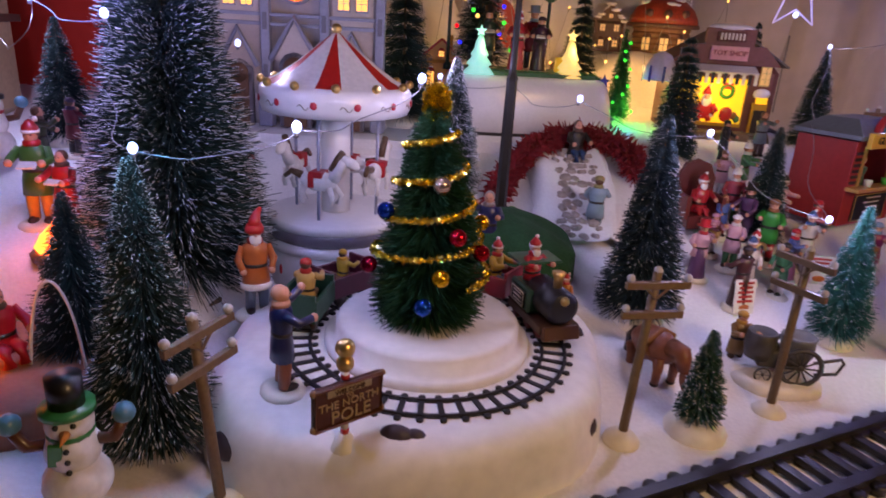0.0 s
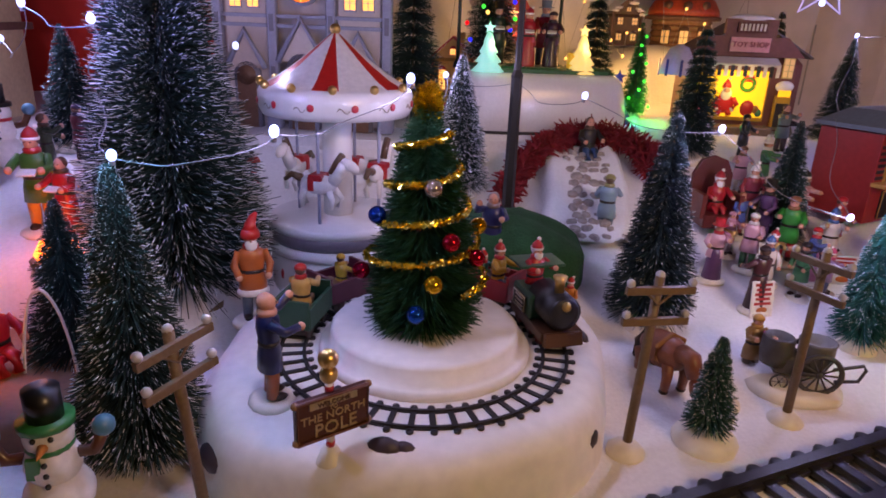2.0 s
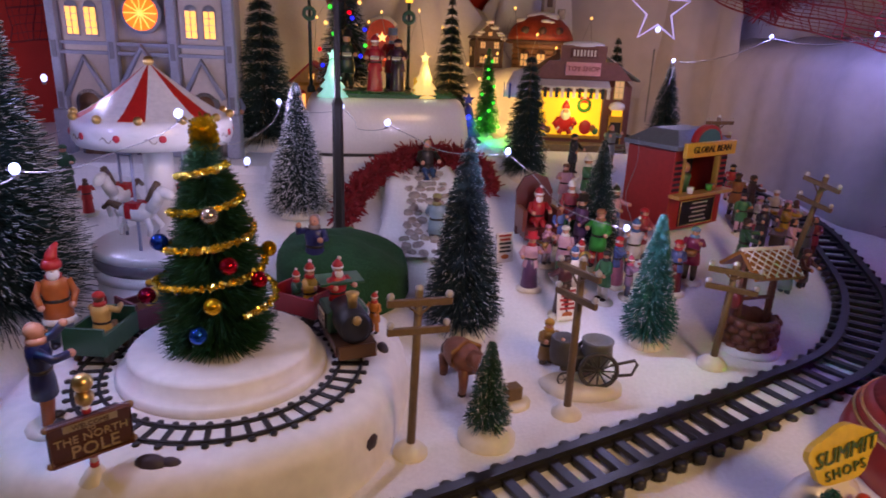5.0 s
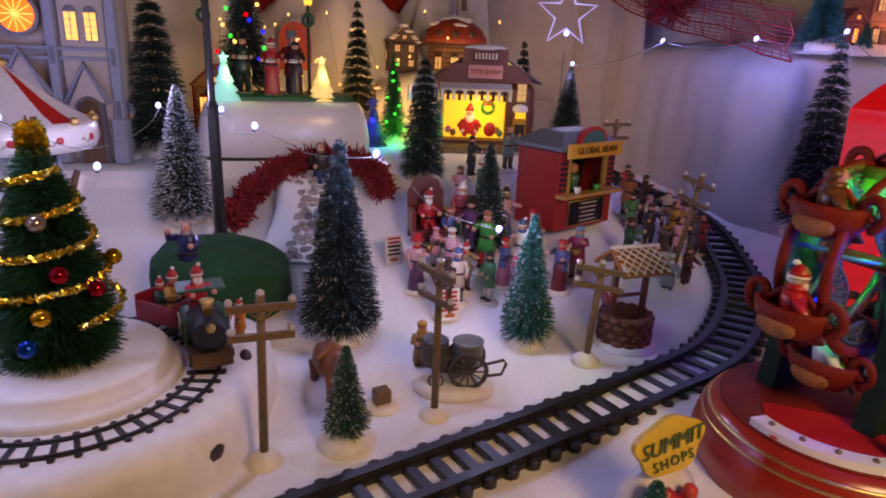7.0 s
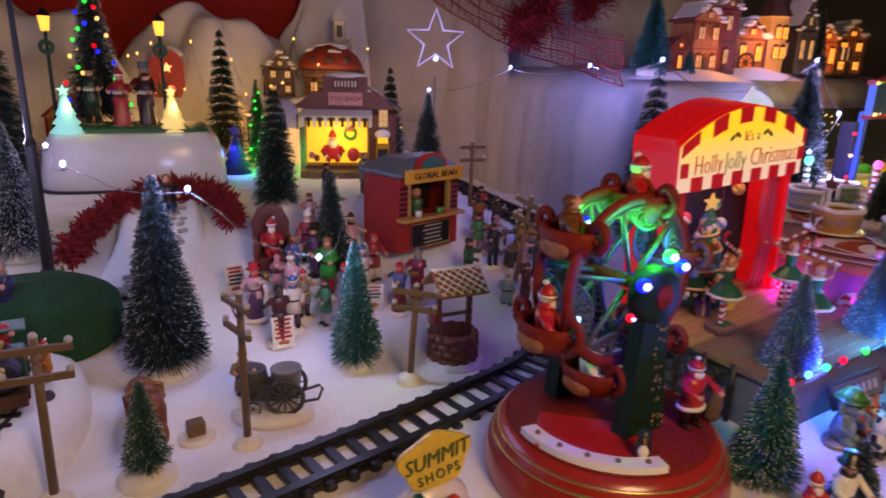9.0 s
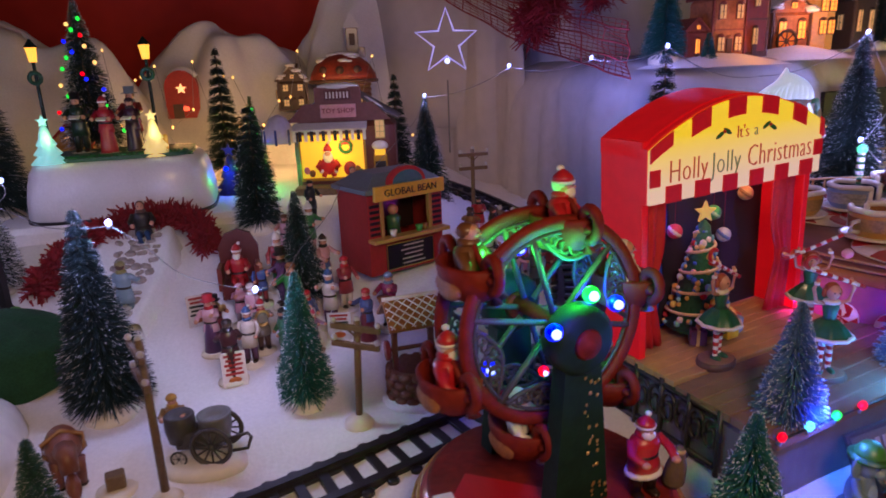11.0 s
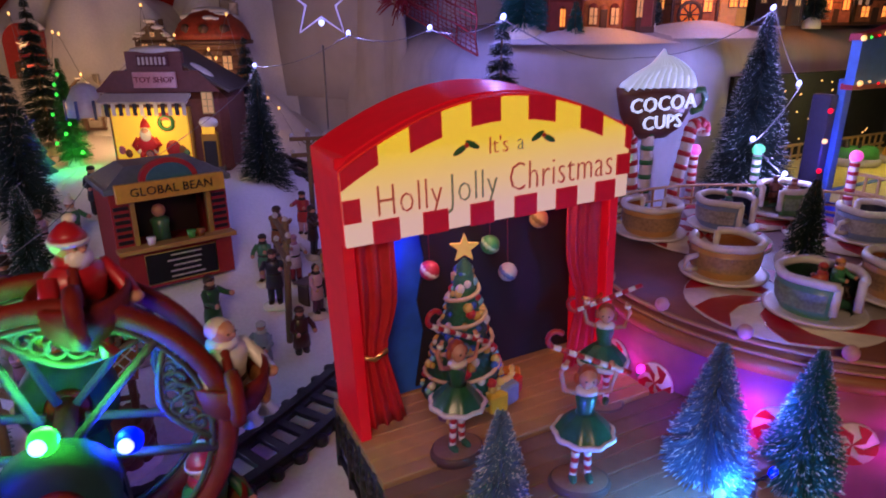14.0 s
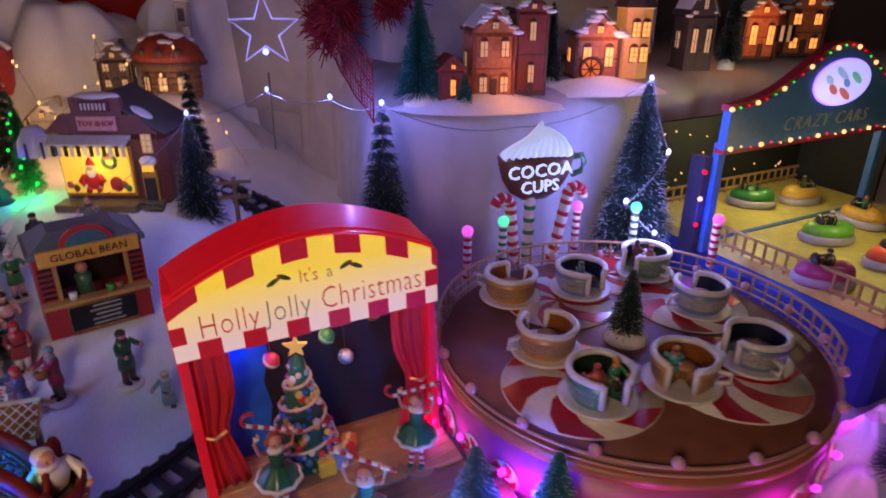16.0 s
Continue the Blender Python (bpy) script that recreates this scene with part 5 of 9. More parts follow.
# ---------------------------------------------------------------- toy shop
def toy_shop():
    t = thing("toy_shop", "dark brick ceramic toy shop with yellow lit window and striped awning", "shop", M(0.365, 0.862, 0.10, 0, 0, -6))
    STAIR = mat("stair_timber", (0.13, 0.12, 0.09), 0.6, 0, 0.25, 240, 0.3)
    BR = mat("maroon_brick_ceramic", (0.17, 0.06, 0.055), 0.5, 0, 0.2, 240, 0.25)
    part("wall", Mesh().box((0.135, 0.09, 0.095), BR, M(0.004, 0.03, 0.0475)), t)
    me = Mesh()
    gable(me, 0.14, 0.09, 0.095, 0.045, mat("slate_roof", (0.07, 0.06, 0.065), 0.5, 0, 0.2, 260, 0.3))
    part("roof", me, t, at=M(0.004, 0.03, 0))
    part("front_gable", Mesh().slab([(-0.068, 0.095), (0.068, 0.095), (0.045, 0.118), (0.03, 0.118), (0.03, 0.138), (-0.03, 0.138), (-0.03, 0.118), (-0.045, 0.118)], -0.004, 0.004, BR, M(0, -0.016, 0, 90, 0, 0)), t)
    part("roof_snow", Mesh().ball(0.02, GLAZE, M(0, -0.012, 0.139), 12, 8, (1.4, 0.5, 0.25)), t, "white snow on the roofline")
    part("roof_snow", Mesh().ball(0.012, GLAZE, M(0.045, 0.0, 0.1175, 0, 33, 0), 12, 8, (1.2, 1.0, 0.15)), t, "white snow on the roofline")
    part("bay", Mesh().box((0.088, 0.006, 0.062), paint("b8902e"), M(-0.012, -0.018, 0.048)), t)
    part("shop_window", Mesh().box((0.082, 0.003, 0.056), glow("shop_window_glow", (1.0, 0.60, 0.02), 0.75), M(-0.012, -0.0225, 0.05), 0), t, "glowing yellow display window")
    RD, WT, FL = paint("c22424"), paint("e8e0d0"), -0.0245
    sh = part("window_figure", Mesh().ball(0.0105, RD, M(-0.018, FL, 0.038), 14, 9, (1.1, 0.22, 1.15)), t, "painted red figure in the window")
    for s in (-1, 1):
        part("window_arm", Mesh().tube([(-0.018 + s * 0.009, FL - 0.001, 0.045), (-0.018 + s * 0.0145, FL - 0.0015, 0.037), (-0.018 + s * 0.010, FL - 0.002, 0.032)], 0.003, RD, None, 7), sh)
        part("window_glove", Mesh().ball(0.003, WT, M(-0.018 + s * 0.0095, FL - 0.002, 0.031), 8, 6, (1, 0.5, 1)), sh)
        part("window_leg", Mesh().tube([(-0.018 + s * 0.005, FL - 0.001, 0.030), (-0.018 + s * 0.007, FL - 0.001, 0.0235)], 0.0034, RD, None, 7), sh)
    part("window_beard", Mesh().ball(0.0066, WT, M(-0.018, FL - 0.0015, 0.0495), 12, 8, (1, 0.3, 1.25)), sh)
    part("window_face", Mesh().ball(0.004, SKIN, M(-0.018, FL - 0.0026, 0.0535), 10, 7, (1, 0.3, 0.75)), sh)
    part("window_cap", Mesh().lathe([(0.006, 0.057), (0.0045, 0.062), (0.0005, 0.068)], RD, M(-0.018, FL, 0), 12, True, 0.35).ball(0.002, WT, M(-0.016, FL, 0.068), 7, 5), sh)
    part("window_sack", Mesh().ball(0.0085, paint("a81f1f"), M(0.010, FL + 0.0005, 0.033), 12, 8, (1, 0.3, 1.15)), t, "painted red sack")
    part("window_wreath", Mesh().tube([(0.006 + 0.0075 * math.cos(a), -0.0245, 0.062 + 0.0075 * math.sin(a)) for a in np.linspace(0, 6, 14)], 0.0026, paint("3a8a2a"), None, 6, None, True), t, "painted wreath with red bow")
    part("window_bow", Mesh().box((0.012, 0.002, 0.008), paint("c83a20"), M(0.006, -0.0256, 0.069)), t)
    for k, (x, c) in enumerate(((-0.040, "7a4a20"), (0.020, "8a5a20"), (0.024, "3f7a4a"), (-0.047, "c06a80"))):
        part("window_toy", Mesh().ball(0.0042, paint(c), M(x, -0.0245, 0.028 + 0.004 * (k % 2)), 8, 6, (1, 0.4, 1.2)), t)
    aw = part("awning", Mesh().box((0.096, 0.02, 0.003), paint("d8d2c8"), M(-0.012, -0.03, 0.089, 22, 0, 0)), t)
    for k in range(13):
        part("stripe", Mesh().box((0.0042, 0.0012, 0.013), paint("22202a" if k % 2 else "e2ddd4"), M(-0.057 + 0.0075 * k, -0.0402, 0.0785)), aw)
    sg = part("sign", Mesh().box((0.046, 0.004, 0.017), paint("d99a9a"), M(0, -0.0235, 0.1085)), t, "pink sign board")
    part("letters", lettering("TOY SHOP", 0.0088, paint("8c2a3a")), sg, at=M(0, -0.0262, 0.1085))
    up = part("upper_sign", Mesh().box((0.034, 0.004, 0.012), paint("5a2328"), M(0, -0.0225, 0.1285)), t)
    for k in range(7):
        part("baluster", Mesh().box((0.0022, 0.0015, 0.008), paint("d8ccc0"), M(-0.0135 + 0.0045 * k, -0.0252, 0.1285)), up)
    lit_window(t, 0.052, -0.0165, 0.083, 0.011, 0.022, paint("c8b070"), glow("dim_window", (0.75, 0.5, 0.2), 0.35), False, (2, 3))
    dr = part("door_stand", Mesh().box((0.018, 0.006, 0.04), paint("b8902e"), M(0.051, -0.02, 0.03)), t)
    part("chalk_board", Mesh().box((0.014, 0.002, 0.03), paint("1d1d20"), M(0.051, -0.0235, 0.026)), dr)
    part("door_light", Mesh().box((0.014, 0.002, 0.008), glow("shop_window_glow", (1.0, 0.60, 0.02), 1.25), M(0.051, -0.0235, 0.053), 0), dr)
    part("door_hood", Mesh().ball(0.010, GLAZE, M(0.051, -0.02, 0.061), 10, 8, (1.1, 0.6, 0.7)), dr)
    st = part("stairs", Mesh().box((0.03, 0.012, 0.004), STAIR, M(0.05, -0.046, -0.008)), t, "grey-brown wooden stairs")
    for k in range(4):
        part("step", Mesh().box((0.03, 0.007, 0.0025), STAIR, M(0.05, -0.042 + 0.005 * k, -0.003 + 0.0045 * k)), st)
    for s in (-1, 1):
        part("stringer", Mesh().box((0.002, 0.03, 0.006), STAIR, M(0.05 + 0.0155 * s, -0.035, 0.002, 40, 0, 0)), st)
    part("ledge", Mesh().box((0.10, 0.03, 0.012), mat("deck_timber", (0.16, 0.11, 0.06), 0.6, 0, 0.3, 240, 0.3), M(-0.012, -0.03, 0.006)), t)
    part("side_tent", Mesh().lathe([(0.0225, -0.006), (0.0195, 0.010), (0.011, 0.026), (0.002, 0.030)], paint("c4c0d0"), M(-0.080, -0.020, 0.076), 18), t, "blue and white striped side awning")
    for k in range(5):
        a = math.pi * (1 + k / 4)
        part("side_stripe", Mesh().box((0.003, 0.0012, 0.02), paint("3a4a8c"), M(-0.080 + 0.0222 * math.cos(a), -0.020 + 0.0222 * math.sin(a), 0.078, 0, 0, math.degrees(a) + 90)), t)


toy_shop()


# ---------------------------------------------------------------- coffee booth
def coffee_booth():
    t = thing("coffee_booth", "dark red toy coffee booth with grey roof and serving hatch", "booth", M(0.424, 0.606, rise(0.42, 0.63) + 0.004, 0, 0, 30, 0.92))
    R = mat("booth_red", (0.33, 0.025, 0.022), 0.42, 0, 0.15, 220, 0.1)
    part("back_wall", Mesh().box((0.094, 0.004, 0.088), R, M(0, 0.06, 0.044)), t)
    for s in (-1, 1):
        part("side_wall", Mesh().box((0.004, 0.06, 0.088), R, M(s * 0.047, 0.03, 0.044)), t)
    part("front_lower", Mesh().box((0.098, 0.004, 0.038), R, M(0, 0, 0.019)), t)
    for s in (-1, 1):
        p = part("front_post", Mesh().box((0.018, 0.004, 0.05), R, M(s * 0.04, 0, 0.063)), t)
        for k in range(6):
            part("menu_strip", Mesh().box((0.012, 0.001, 0.0032), paint("1c1a1a"), M(s * 0.041, -0.0026, 0.046 + 0.006 * k)), p)
    part("hatch_inside", Mesh().box((0.062, 0.002, 0.045), paint("2b1714"), M(0, 0.03, 0.062)), t, "dark inside of the hatch")
    for s in (-1, 1):
        part("hatch_frame", Mesh().box((0.004, 0.006, 0.044), paint("a5803a"), M(s * 0.032, -0.001, 0.061)), t)
    part("counter", Mesh().box((0.10, 0.014, 0.004), paint("b98a4a"), M(0, -0.008, 0.040)), t, "light wooden counter")
    cb = part("chalk_board", Mesh().box((0.062, 0.002, 0.028), paint("161618"), M(0.002, -0.0032, 0.018)), t, "black menu board with a pale border")
    part("border", Mesh().tube([(-0.029, -0.0045, 0.004), (0.033, -0.0045, 0.004), (0.033, -0.0045, 0.032), (-0.029, -0.0045, 0.032)], 0.0006, paint("c9a04a"), None, 4, None, True), cb)
    for k in range(5):
        part("line_of_writing", Mesh().box((0.03 - 0.003 * (k % 3), 0.0005, 0.0014), paint("b9b4ac"), M(0.006 - 0.002 * (k % 2), -0.0044, 0.008 + 0.005 * k), 0), cb)
    sg = part("sign", Mesh().box((0.090, 0.005, 0.0155), paint("d2a238"), M(0, -0.0105, 0.0900)), t, "mustard name board")
    part("letters", lettering("GLOBAL BEAN", 0.0105, paint("1d1410")), sg, at=M(0, -0.0133, 0.0900))
    SL = mat("booth_roof_grey", (0.13, 0.15, 0.18), 0.45, 0, 0.15, 240, 0.25)
    rf = part("roof", Mesh().box((0.106, 0.072, 0.005), SL, M(0, 0.029, 0.092)), t)
    part("roof_hip", Mesh().add([(-0.05, -0.005, 0.0945), (0.05, -0.005, 0.0945), (0.05, 0.064, 0.0945), (-0.05, 0.064, 0.0945), (-0.03, 0.012, 0.108), (0.03, 0.012, 0.108), (0.03, 0.046, 0.108), (-0.03, 0.046, 0.108)], [(0, 1, 5, 4), (1, 2, 6, 5), (2, 3, 7, 6), (3, 0, 4, 7), (4, 5, 6, 7)], SL), rf)
    ar = part("arch_sign", Mesh().slab([(0.024 * math.cos(a), 0.018 * math.sin(a)) for a in np.linspace(0, math.pi, 18)], -0.003, 0.003, paint("b03030"), M(0, -0.004, 0.097, 90, 0, 0)), t, "arched sign with a red rim")
    part("arch_face", Mesh().slab([(0.019 * math.cos(a), 0.0135 * math.sin(a)) for a in np.linspace(0, math.pi, 18)], -0.001, 0.001, paint("3a6a72"), M(0, -0.0078, 0.0975, 90, 0, 0)), ar)
    part("barista", Mesh().ball(0.006, SKIN, M(-0.008, 0.012, 0.066), 10, 8).lathe([(0.008, 0.038), (0.007, 0.05), (0.0085, 0.058), (0.003, 0.061)], paint("3f6a4a"), M(-0.008, 0.012, 0), 10), t, "painted figure in a green apron inside")
    for x, c in ((0.012, "3f9a3a"), (-0.022, "d8d4cc"), (0.02, "8c5a2a")):
        part("cup", Mesh().lathe([(0.003, 0), (0.0042, 0.007)], paint(c), M(x, -0.008, 0.042), 10), t)
    return t


coffee_booth()


# ---------------------------------------------------------------- well, cart, horse, posters, chair
def well():
    t = thing("wishing_well", "brown stone wishing well with a lattice gingerbread roof", "well", M(0.412, 0.452, 0, 0, 0, 10))
    m = mat("brown_stone_resin", (0.15, 0.05, 0.024), 0.5, 0, 0.35, 300, 0.4)
    part("drum", Mesh().lathe([(0.0215, 0.0), (0.022, 0.004), (0.021, 0.026), (0.018, 0.028), (0.0165, 0.012), (0.001, 0.012)], m, None, 20), t)
    rnd = random.Random(5)
    sm = Mesh().ball(0.0042, m, None, 8, 6, (1.25, 0.55, 0.85)).data("stone")
    for row in range(4):
        for k in range(13):
            a = 2 * math.pi * (k + 0.5 * (row % 2)) / 13
            part("stone", sm, t, at=M(0.0215 * math.cos(a), 0.0215 * math.sin(a), 0.004 + 0.0068 * row, rnd.uniform(-9, 9), rnd.uniform(-9, 9), math.degrees(a) + 90))
    for s in (-1, 1):
        part("post", Mesh().box((0.0045, 0.0045, 0.06), m, M(s * 0.015, 0, 0.05)), t)
    part("crossbar", Mesh().cyl(0.0018, -0.018, 0.018, m, M(0, 0, 0.043, 0, 90, 0), 8), t)
    part("crank", Mesh().cyl(0.008, -0.0015, 0.0015, paint("7a2020"), M(-0.021, 0, 0.043, 0, 90, 0), 14), t)
    for s in (-1, 1):
        at = M(0, s * 0.0105, 0.076, s * -38, 0, 0)
        rf = part("roof_slope", Mesh().box((0.046, 0.029, 0.003), paint("a3682c"), at), t)
        me = Mesh()
        for k in range(-5, 6):
            for d in (-1, 1):
                x0, x1 = k * 0.008 - d * 0.0135, k * 0.008 + d * 0.0135
                lo, hi = max(min(x0, x1), -0.022), min(max(x0, x1), 0.022)
                if hi - lo < 0.003:
                    continue
                ya, yb = (lo - k * 0.008) * d, (hi - k * 0.008) * d
                me.tube([at @ Vector((lo, ya, 0.0021)), at @ Vector((hi, yb, 0.0021))], 0.0006, paint("e6dcc8"), None, 4)
        part("icing_lattice", me, rf, "cream piped icing lattice")
        part("icing_edge", Mesh().tube([at @ Vector((-0.023, -s * 0.0145, 0.001)), at @ Vector((0.023, -s * 0.0145, 0.001))], 0.0018, paint("e6dcc8"), None, 6), rf)
    part("snow_foot", Mesh().lathe([(0.028, -0.003), (0.027, 0.002), (0.021, 0.004)], SNOW, None, 16), t)


well()


def vendor_cart():
    t = thing("vendor_cart", "dark grey two-wheeled roasting cart with kettles on a snow pad", "cart", M(0.2535, 0.402, -0.009, 0, 0, -8, 1.08))
    D = mat("iron_grey_paint", (0.06, 0.055, 0.05), 0.45, 0.1, 0.25, 300, 0.25)
    part("snow_pad", Mesh().lathe([(0.03, -0.003), (0.029, 0.003), (0.022, 0.005), (0.001, 0.0055)], RESIN, None, 18, True, 0.6), t)
    part("body", Mesh().box((0.03, 0.016, 0.012), D, M(0.0, 0.004, 0.018)), t)
    part("kettle", Mesh().lathe([(0.0085, 0.016), (0.010, 0.024), (0.0095, 0.034), (0.0085, 0.035), (0.008, 0.03), (0.001, 0.03)], D, M(-0.013, 0.004, 0), 16), t)
    part("barrel", Mesh().lathe([(0.0085, 0.016), (0.0105, 0.024), (0.0105, 0.032), (0.0112, 0.034), (0.0095, 0.0345), (0.009, 0.029), (0.001, 0.029)], mat("grey_bucket", (0.16, 0.16, 0.15), 0.5, 0.2), M(0.010, 0.004, 0), 16), t)

    def wheel(x, y, z, r, spokes):
        w = part("wheel", Mesh().tube([(x + r * math.cos(a), y, z + r * math.sin(a)) for a in np.linspace(0, 2 * math.pi, 25)[:-1]], r * 0.13, D, None, 6, None, True), t)
        for k in range(spokes):
            a = 2 * math.pi * k / spokes
            part("spoke", Mesh().tube([(x, y, z), (x + r * math.cos(a), y, z + r * math.sin(a))], r * 0.05, D, None, 5), w)
        part("hub", Mesh().ball(r * 0.17, D, M(x, y, z), 8, 6), w)

    wheel(0.010, -0.008, 0.0165, 0.0125, 12)
    wheel(-0.012, -0.008, 0.0085, 0.005, 6)
    wheel(0.010, 0.016, 0.0165, 0.0125, 12)
    part("handle", Mesh().tube([(0.018, -0.006, 0.02), (0.034, -0.006, 0.025), (0.036, -0.006, 0.022), (0.033, -0.006, 0.014), (0.020, -0.006, 0.012)], 0.0011, D, None, 6), t)


vendor_cart()
figurine("vendor_figurine", "vendor figurine in tan clothes behind the cart", 0.232, 0.424, -0.011, 0.05, 10, "8a6a3a", "4a3828", "b98a3a", "cap", (60, 60), pad=False)


def brown_horse():
    me = Mesh()
    B, D = mat("chestnut_resin", (0.19, 0.062, 0.026), 0.4, 0, 0.35, 260, 0.3), paint("2a170f")
    me.ball(0.0115, B, M(0, 0, 0.024), 14, 10, (1.6, 0.9, 1))
    me.tube([(0.013, 0, 0.027), (0.021, 0, 0.028), (0.026, 0, 0.018)], 0.0068, B, None, 9, 0.0048)
    me.ball(0.005, B, M(0.029, 0, 0.011, 0, 55, 0), 10, 8, (1.7, 0.85, 0.9))
    for s in (-1, 1):
        me.lathe([(0.0016, 0), (0.0003, 0.005)], B, M(0.024, s * 0.003, 0.024), 6)
    for x, y in ((0.012, 0.006), (0.010, -0.006), (-0.012, 0.006), (-0.013, -0.006)):
        me.tube([(x, y, 0.02), (x + 0.001, y, 0.011), (x, y, 0.001)], 0.0038, B, None, 8, 0.0024)
        me.ball(0.003, D, M(x, y, 0.0018), 8, 6, (1, 1, 0.7))
    me.tube([(-0.017, 0, 0.027), (-0.022, 0, 0.02), (-0.022, 0, 0.008)], 0.0025, D, None, 6)
    me.tube([(0.004, 0.0108, 0.03), (0.004, 0, 0.0362), (0.004, -0.0108, 0.03), (0.004, -0.0112, 0.022), (0.004, 0, 0.0125), (0.004, 0.0112, 0.022)], 0.0016, paint("8a5a2a"), None, 6, None, True)
    thing("horse_figurine", "brown toy horse with harness lowering its head", "horse", M(0.163, 0.404, -0.011, 0, 0, -62, 1.12), "", me)


brown_horse()
thing("wooden_box", "small brown feed box on a snow pad", "box", M(0.199, 0.388, -0.014, 0, 0, 20), "", Mesh().box((0.012, 0.010, 0.011), DARKWOOD, M(0, 0, 0.0085)).lathe([(0.014, -0.003), (0.0135, 0.002), (0.010, 0.003), (0.001, 0.0035)], RESIN, None, 14))


def poster(label, x, y, z, w, h, turn, tilt, lines, back="e6ddd4", ink="b03030"):
    t = thing("sign_board", label, "sign", M(x, y, z, tilt, 0, turn), "small signs")
    b = part("board", Mesh().box((w, 0.0014, h), paint(back), M(0, 0, h / 2)), t)
    for k in range(lines):
        part("line_of_writing", Mesh().box((w * (0.75 - 0.12 * (k % 2)), 0.0004, h * 0.07), paint(ink if k > 1 else "a02a2a"), M(0, -0.001, h * (0.9 - 0.13 * k)), 0), b)
    part("picture", Mesh().ball(w * 0.26, paint("b5602c"), M(0, -0.0009, h * 0.2), 10, 6, (1, 0.08, 0.5)), b, "small orange picture")
    part("prop_leg", Mesh().box((w * 0.5, 0.0012, h * 0.9), paint("8a7a68"), M(0, 0.006, h * 0.44, -14, 0, 0)), t)
    return t


poster("white upright poster with red and dark writing", 0.265, 0.487, 0.006, 0.020, 0.030, 14, -8, 5)
poster("white framed notice near the seated figure", 0.222, 0.568, rise(0.222, 0.568), 0.018, 0.030, 20, -6, 5, "d8d0c8", "2a2a2a")
poster("pale notice near the coffee booth", 0.352, 0.535, rise(0.352, 0.535), 0.022, 0.026, -6, -6, 4, "c9ccd0", "2a3a34")
ch = thing("wooden_chair", "dark red-brown carved chair with tall rounded back", "chair", M(0.258, 0.606, rise(0.258, 0.606), 0, 0, 5, 1.12))
part("seat", Mesh().box((0.03, 0.026, 0.012), paint("5a2420"), M(0, -0.008, 0.008)), ch)
part("backrest", Mesh().slab([(-0.016, 0), (0.016, 0), (0.017, 0.042), (0.011, 0.054), (0, 0.058), (-0.011, 0.054), (-0.017, 0.042)], -0.002, 0.002, paint("5a2420"), M(0, 0.008, 0, 90, 0, 0)), ch)
for s in (-1, 1):
    part("armrest", Mesh().box((0.004, 0.022, 0.02), paint("6b2c24"), M(s * 0.0155, -0.008, 0.02)), ch)

# green felt mound with the tall black post, stone path and red moss garland
gm = Mesh()
vs, n = [], 44
for f, z in ((1.02, -0.03), (1.0, 0.012), (0.97, 0.021), (0.90, 0.026), (0.6, 0.031), (0.3, 0.034), (0.001, 0.035)):
    for k in range(n):
        a = 2 * math.pi * k / n
        r = (1 + 0.12 * noise.noise(Vector((math.cos(a) * 1.2, math.sin(a) * 1.2, 3)))) / (abs(math.cos(a)) ** 3.2 + abs(math.sin(a)) ** 3.2) ** 0.31
        vs.append((0.058 * f * r * math.cos(a), 0.040 * f * r * math.sin(a), z * (1 - 0.6 * max(0, f * math.cos(a) - 0.1)) + 0.002 * noise.noise(Vector((f * 4 * math.cos(a), f * 4 * math.sin(a), 1)))))
gm.add(vs, [(i * n + k, i * n + (k + 1) % n, (i + 1) * n + (k + 1) % n, (i + 1) * n + k) for i in range(6) for k in range(n)], MOSS, None, True)
thing("green_mound", "dark green felt-covered mound at the post's foot", "mound", M(0.068, 0.53, 0.036, 8, 0, 0), "", gm)
lp = thing("tall_lamp_post", "tall black plastic lamp post on the green mound", "lamp post", M(0.062, 0.565, 0.060))
part("post", Mesh().lathe([(0.0078, 0), (0.007, 0.006), (0.0054, 0.008), (0.0047, 0.118), (0.0053, 0.12), (0.003, 0.125), (0.0018, 0.31)], BLACKPL, None, 6, False), lp)
part("foot_leaf", Mesh().ball(0.006, paint("4a8a3a"), M(0.01, -0.006, 0.004), 8, 6, (1, 0.6, 0.8)), lp)



def moss_line(line, r, count, seed, m):
    rnd = random.Random(seed)
    me, vs, fs = Mesh(), [], []
    for i in range(count):
        f = rnd.random() * (len(line) - 1)
        p = line[int(f)].lerp(line[min(int(f) + 1, len(line) - 1)], f % 1)
        d = Vector((rnd.gauss(0, 1), rnd.gauss(0, 1), rnd.gauss(0, 1))).normalized()
        p = p + d * r * rnd.uniform(0.0, 0.75)
        d = (d + Vector((rnd.gauss(0, 0.7), rnd.gauss(0, 0.7), rnd.gauss(0, 0.7)))).normalized()
        e = d.orthogonal().normalized() * 0.0014
        q = p + d * r * rnd.uniform(0.3, 0.75)
        k = len(vs)
        vs += [p - e, p + e, q + e * 0.5, q - e * 0.5]
        fs.append((k, k + 1, k + 2, k + 3))
    return me.add(vs, fs, m)


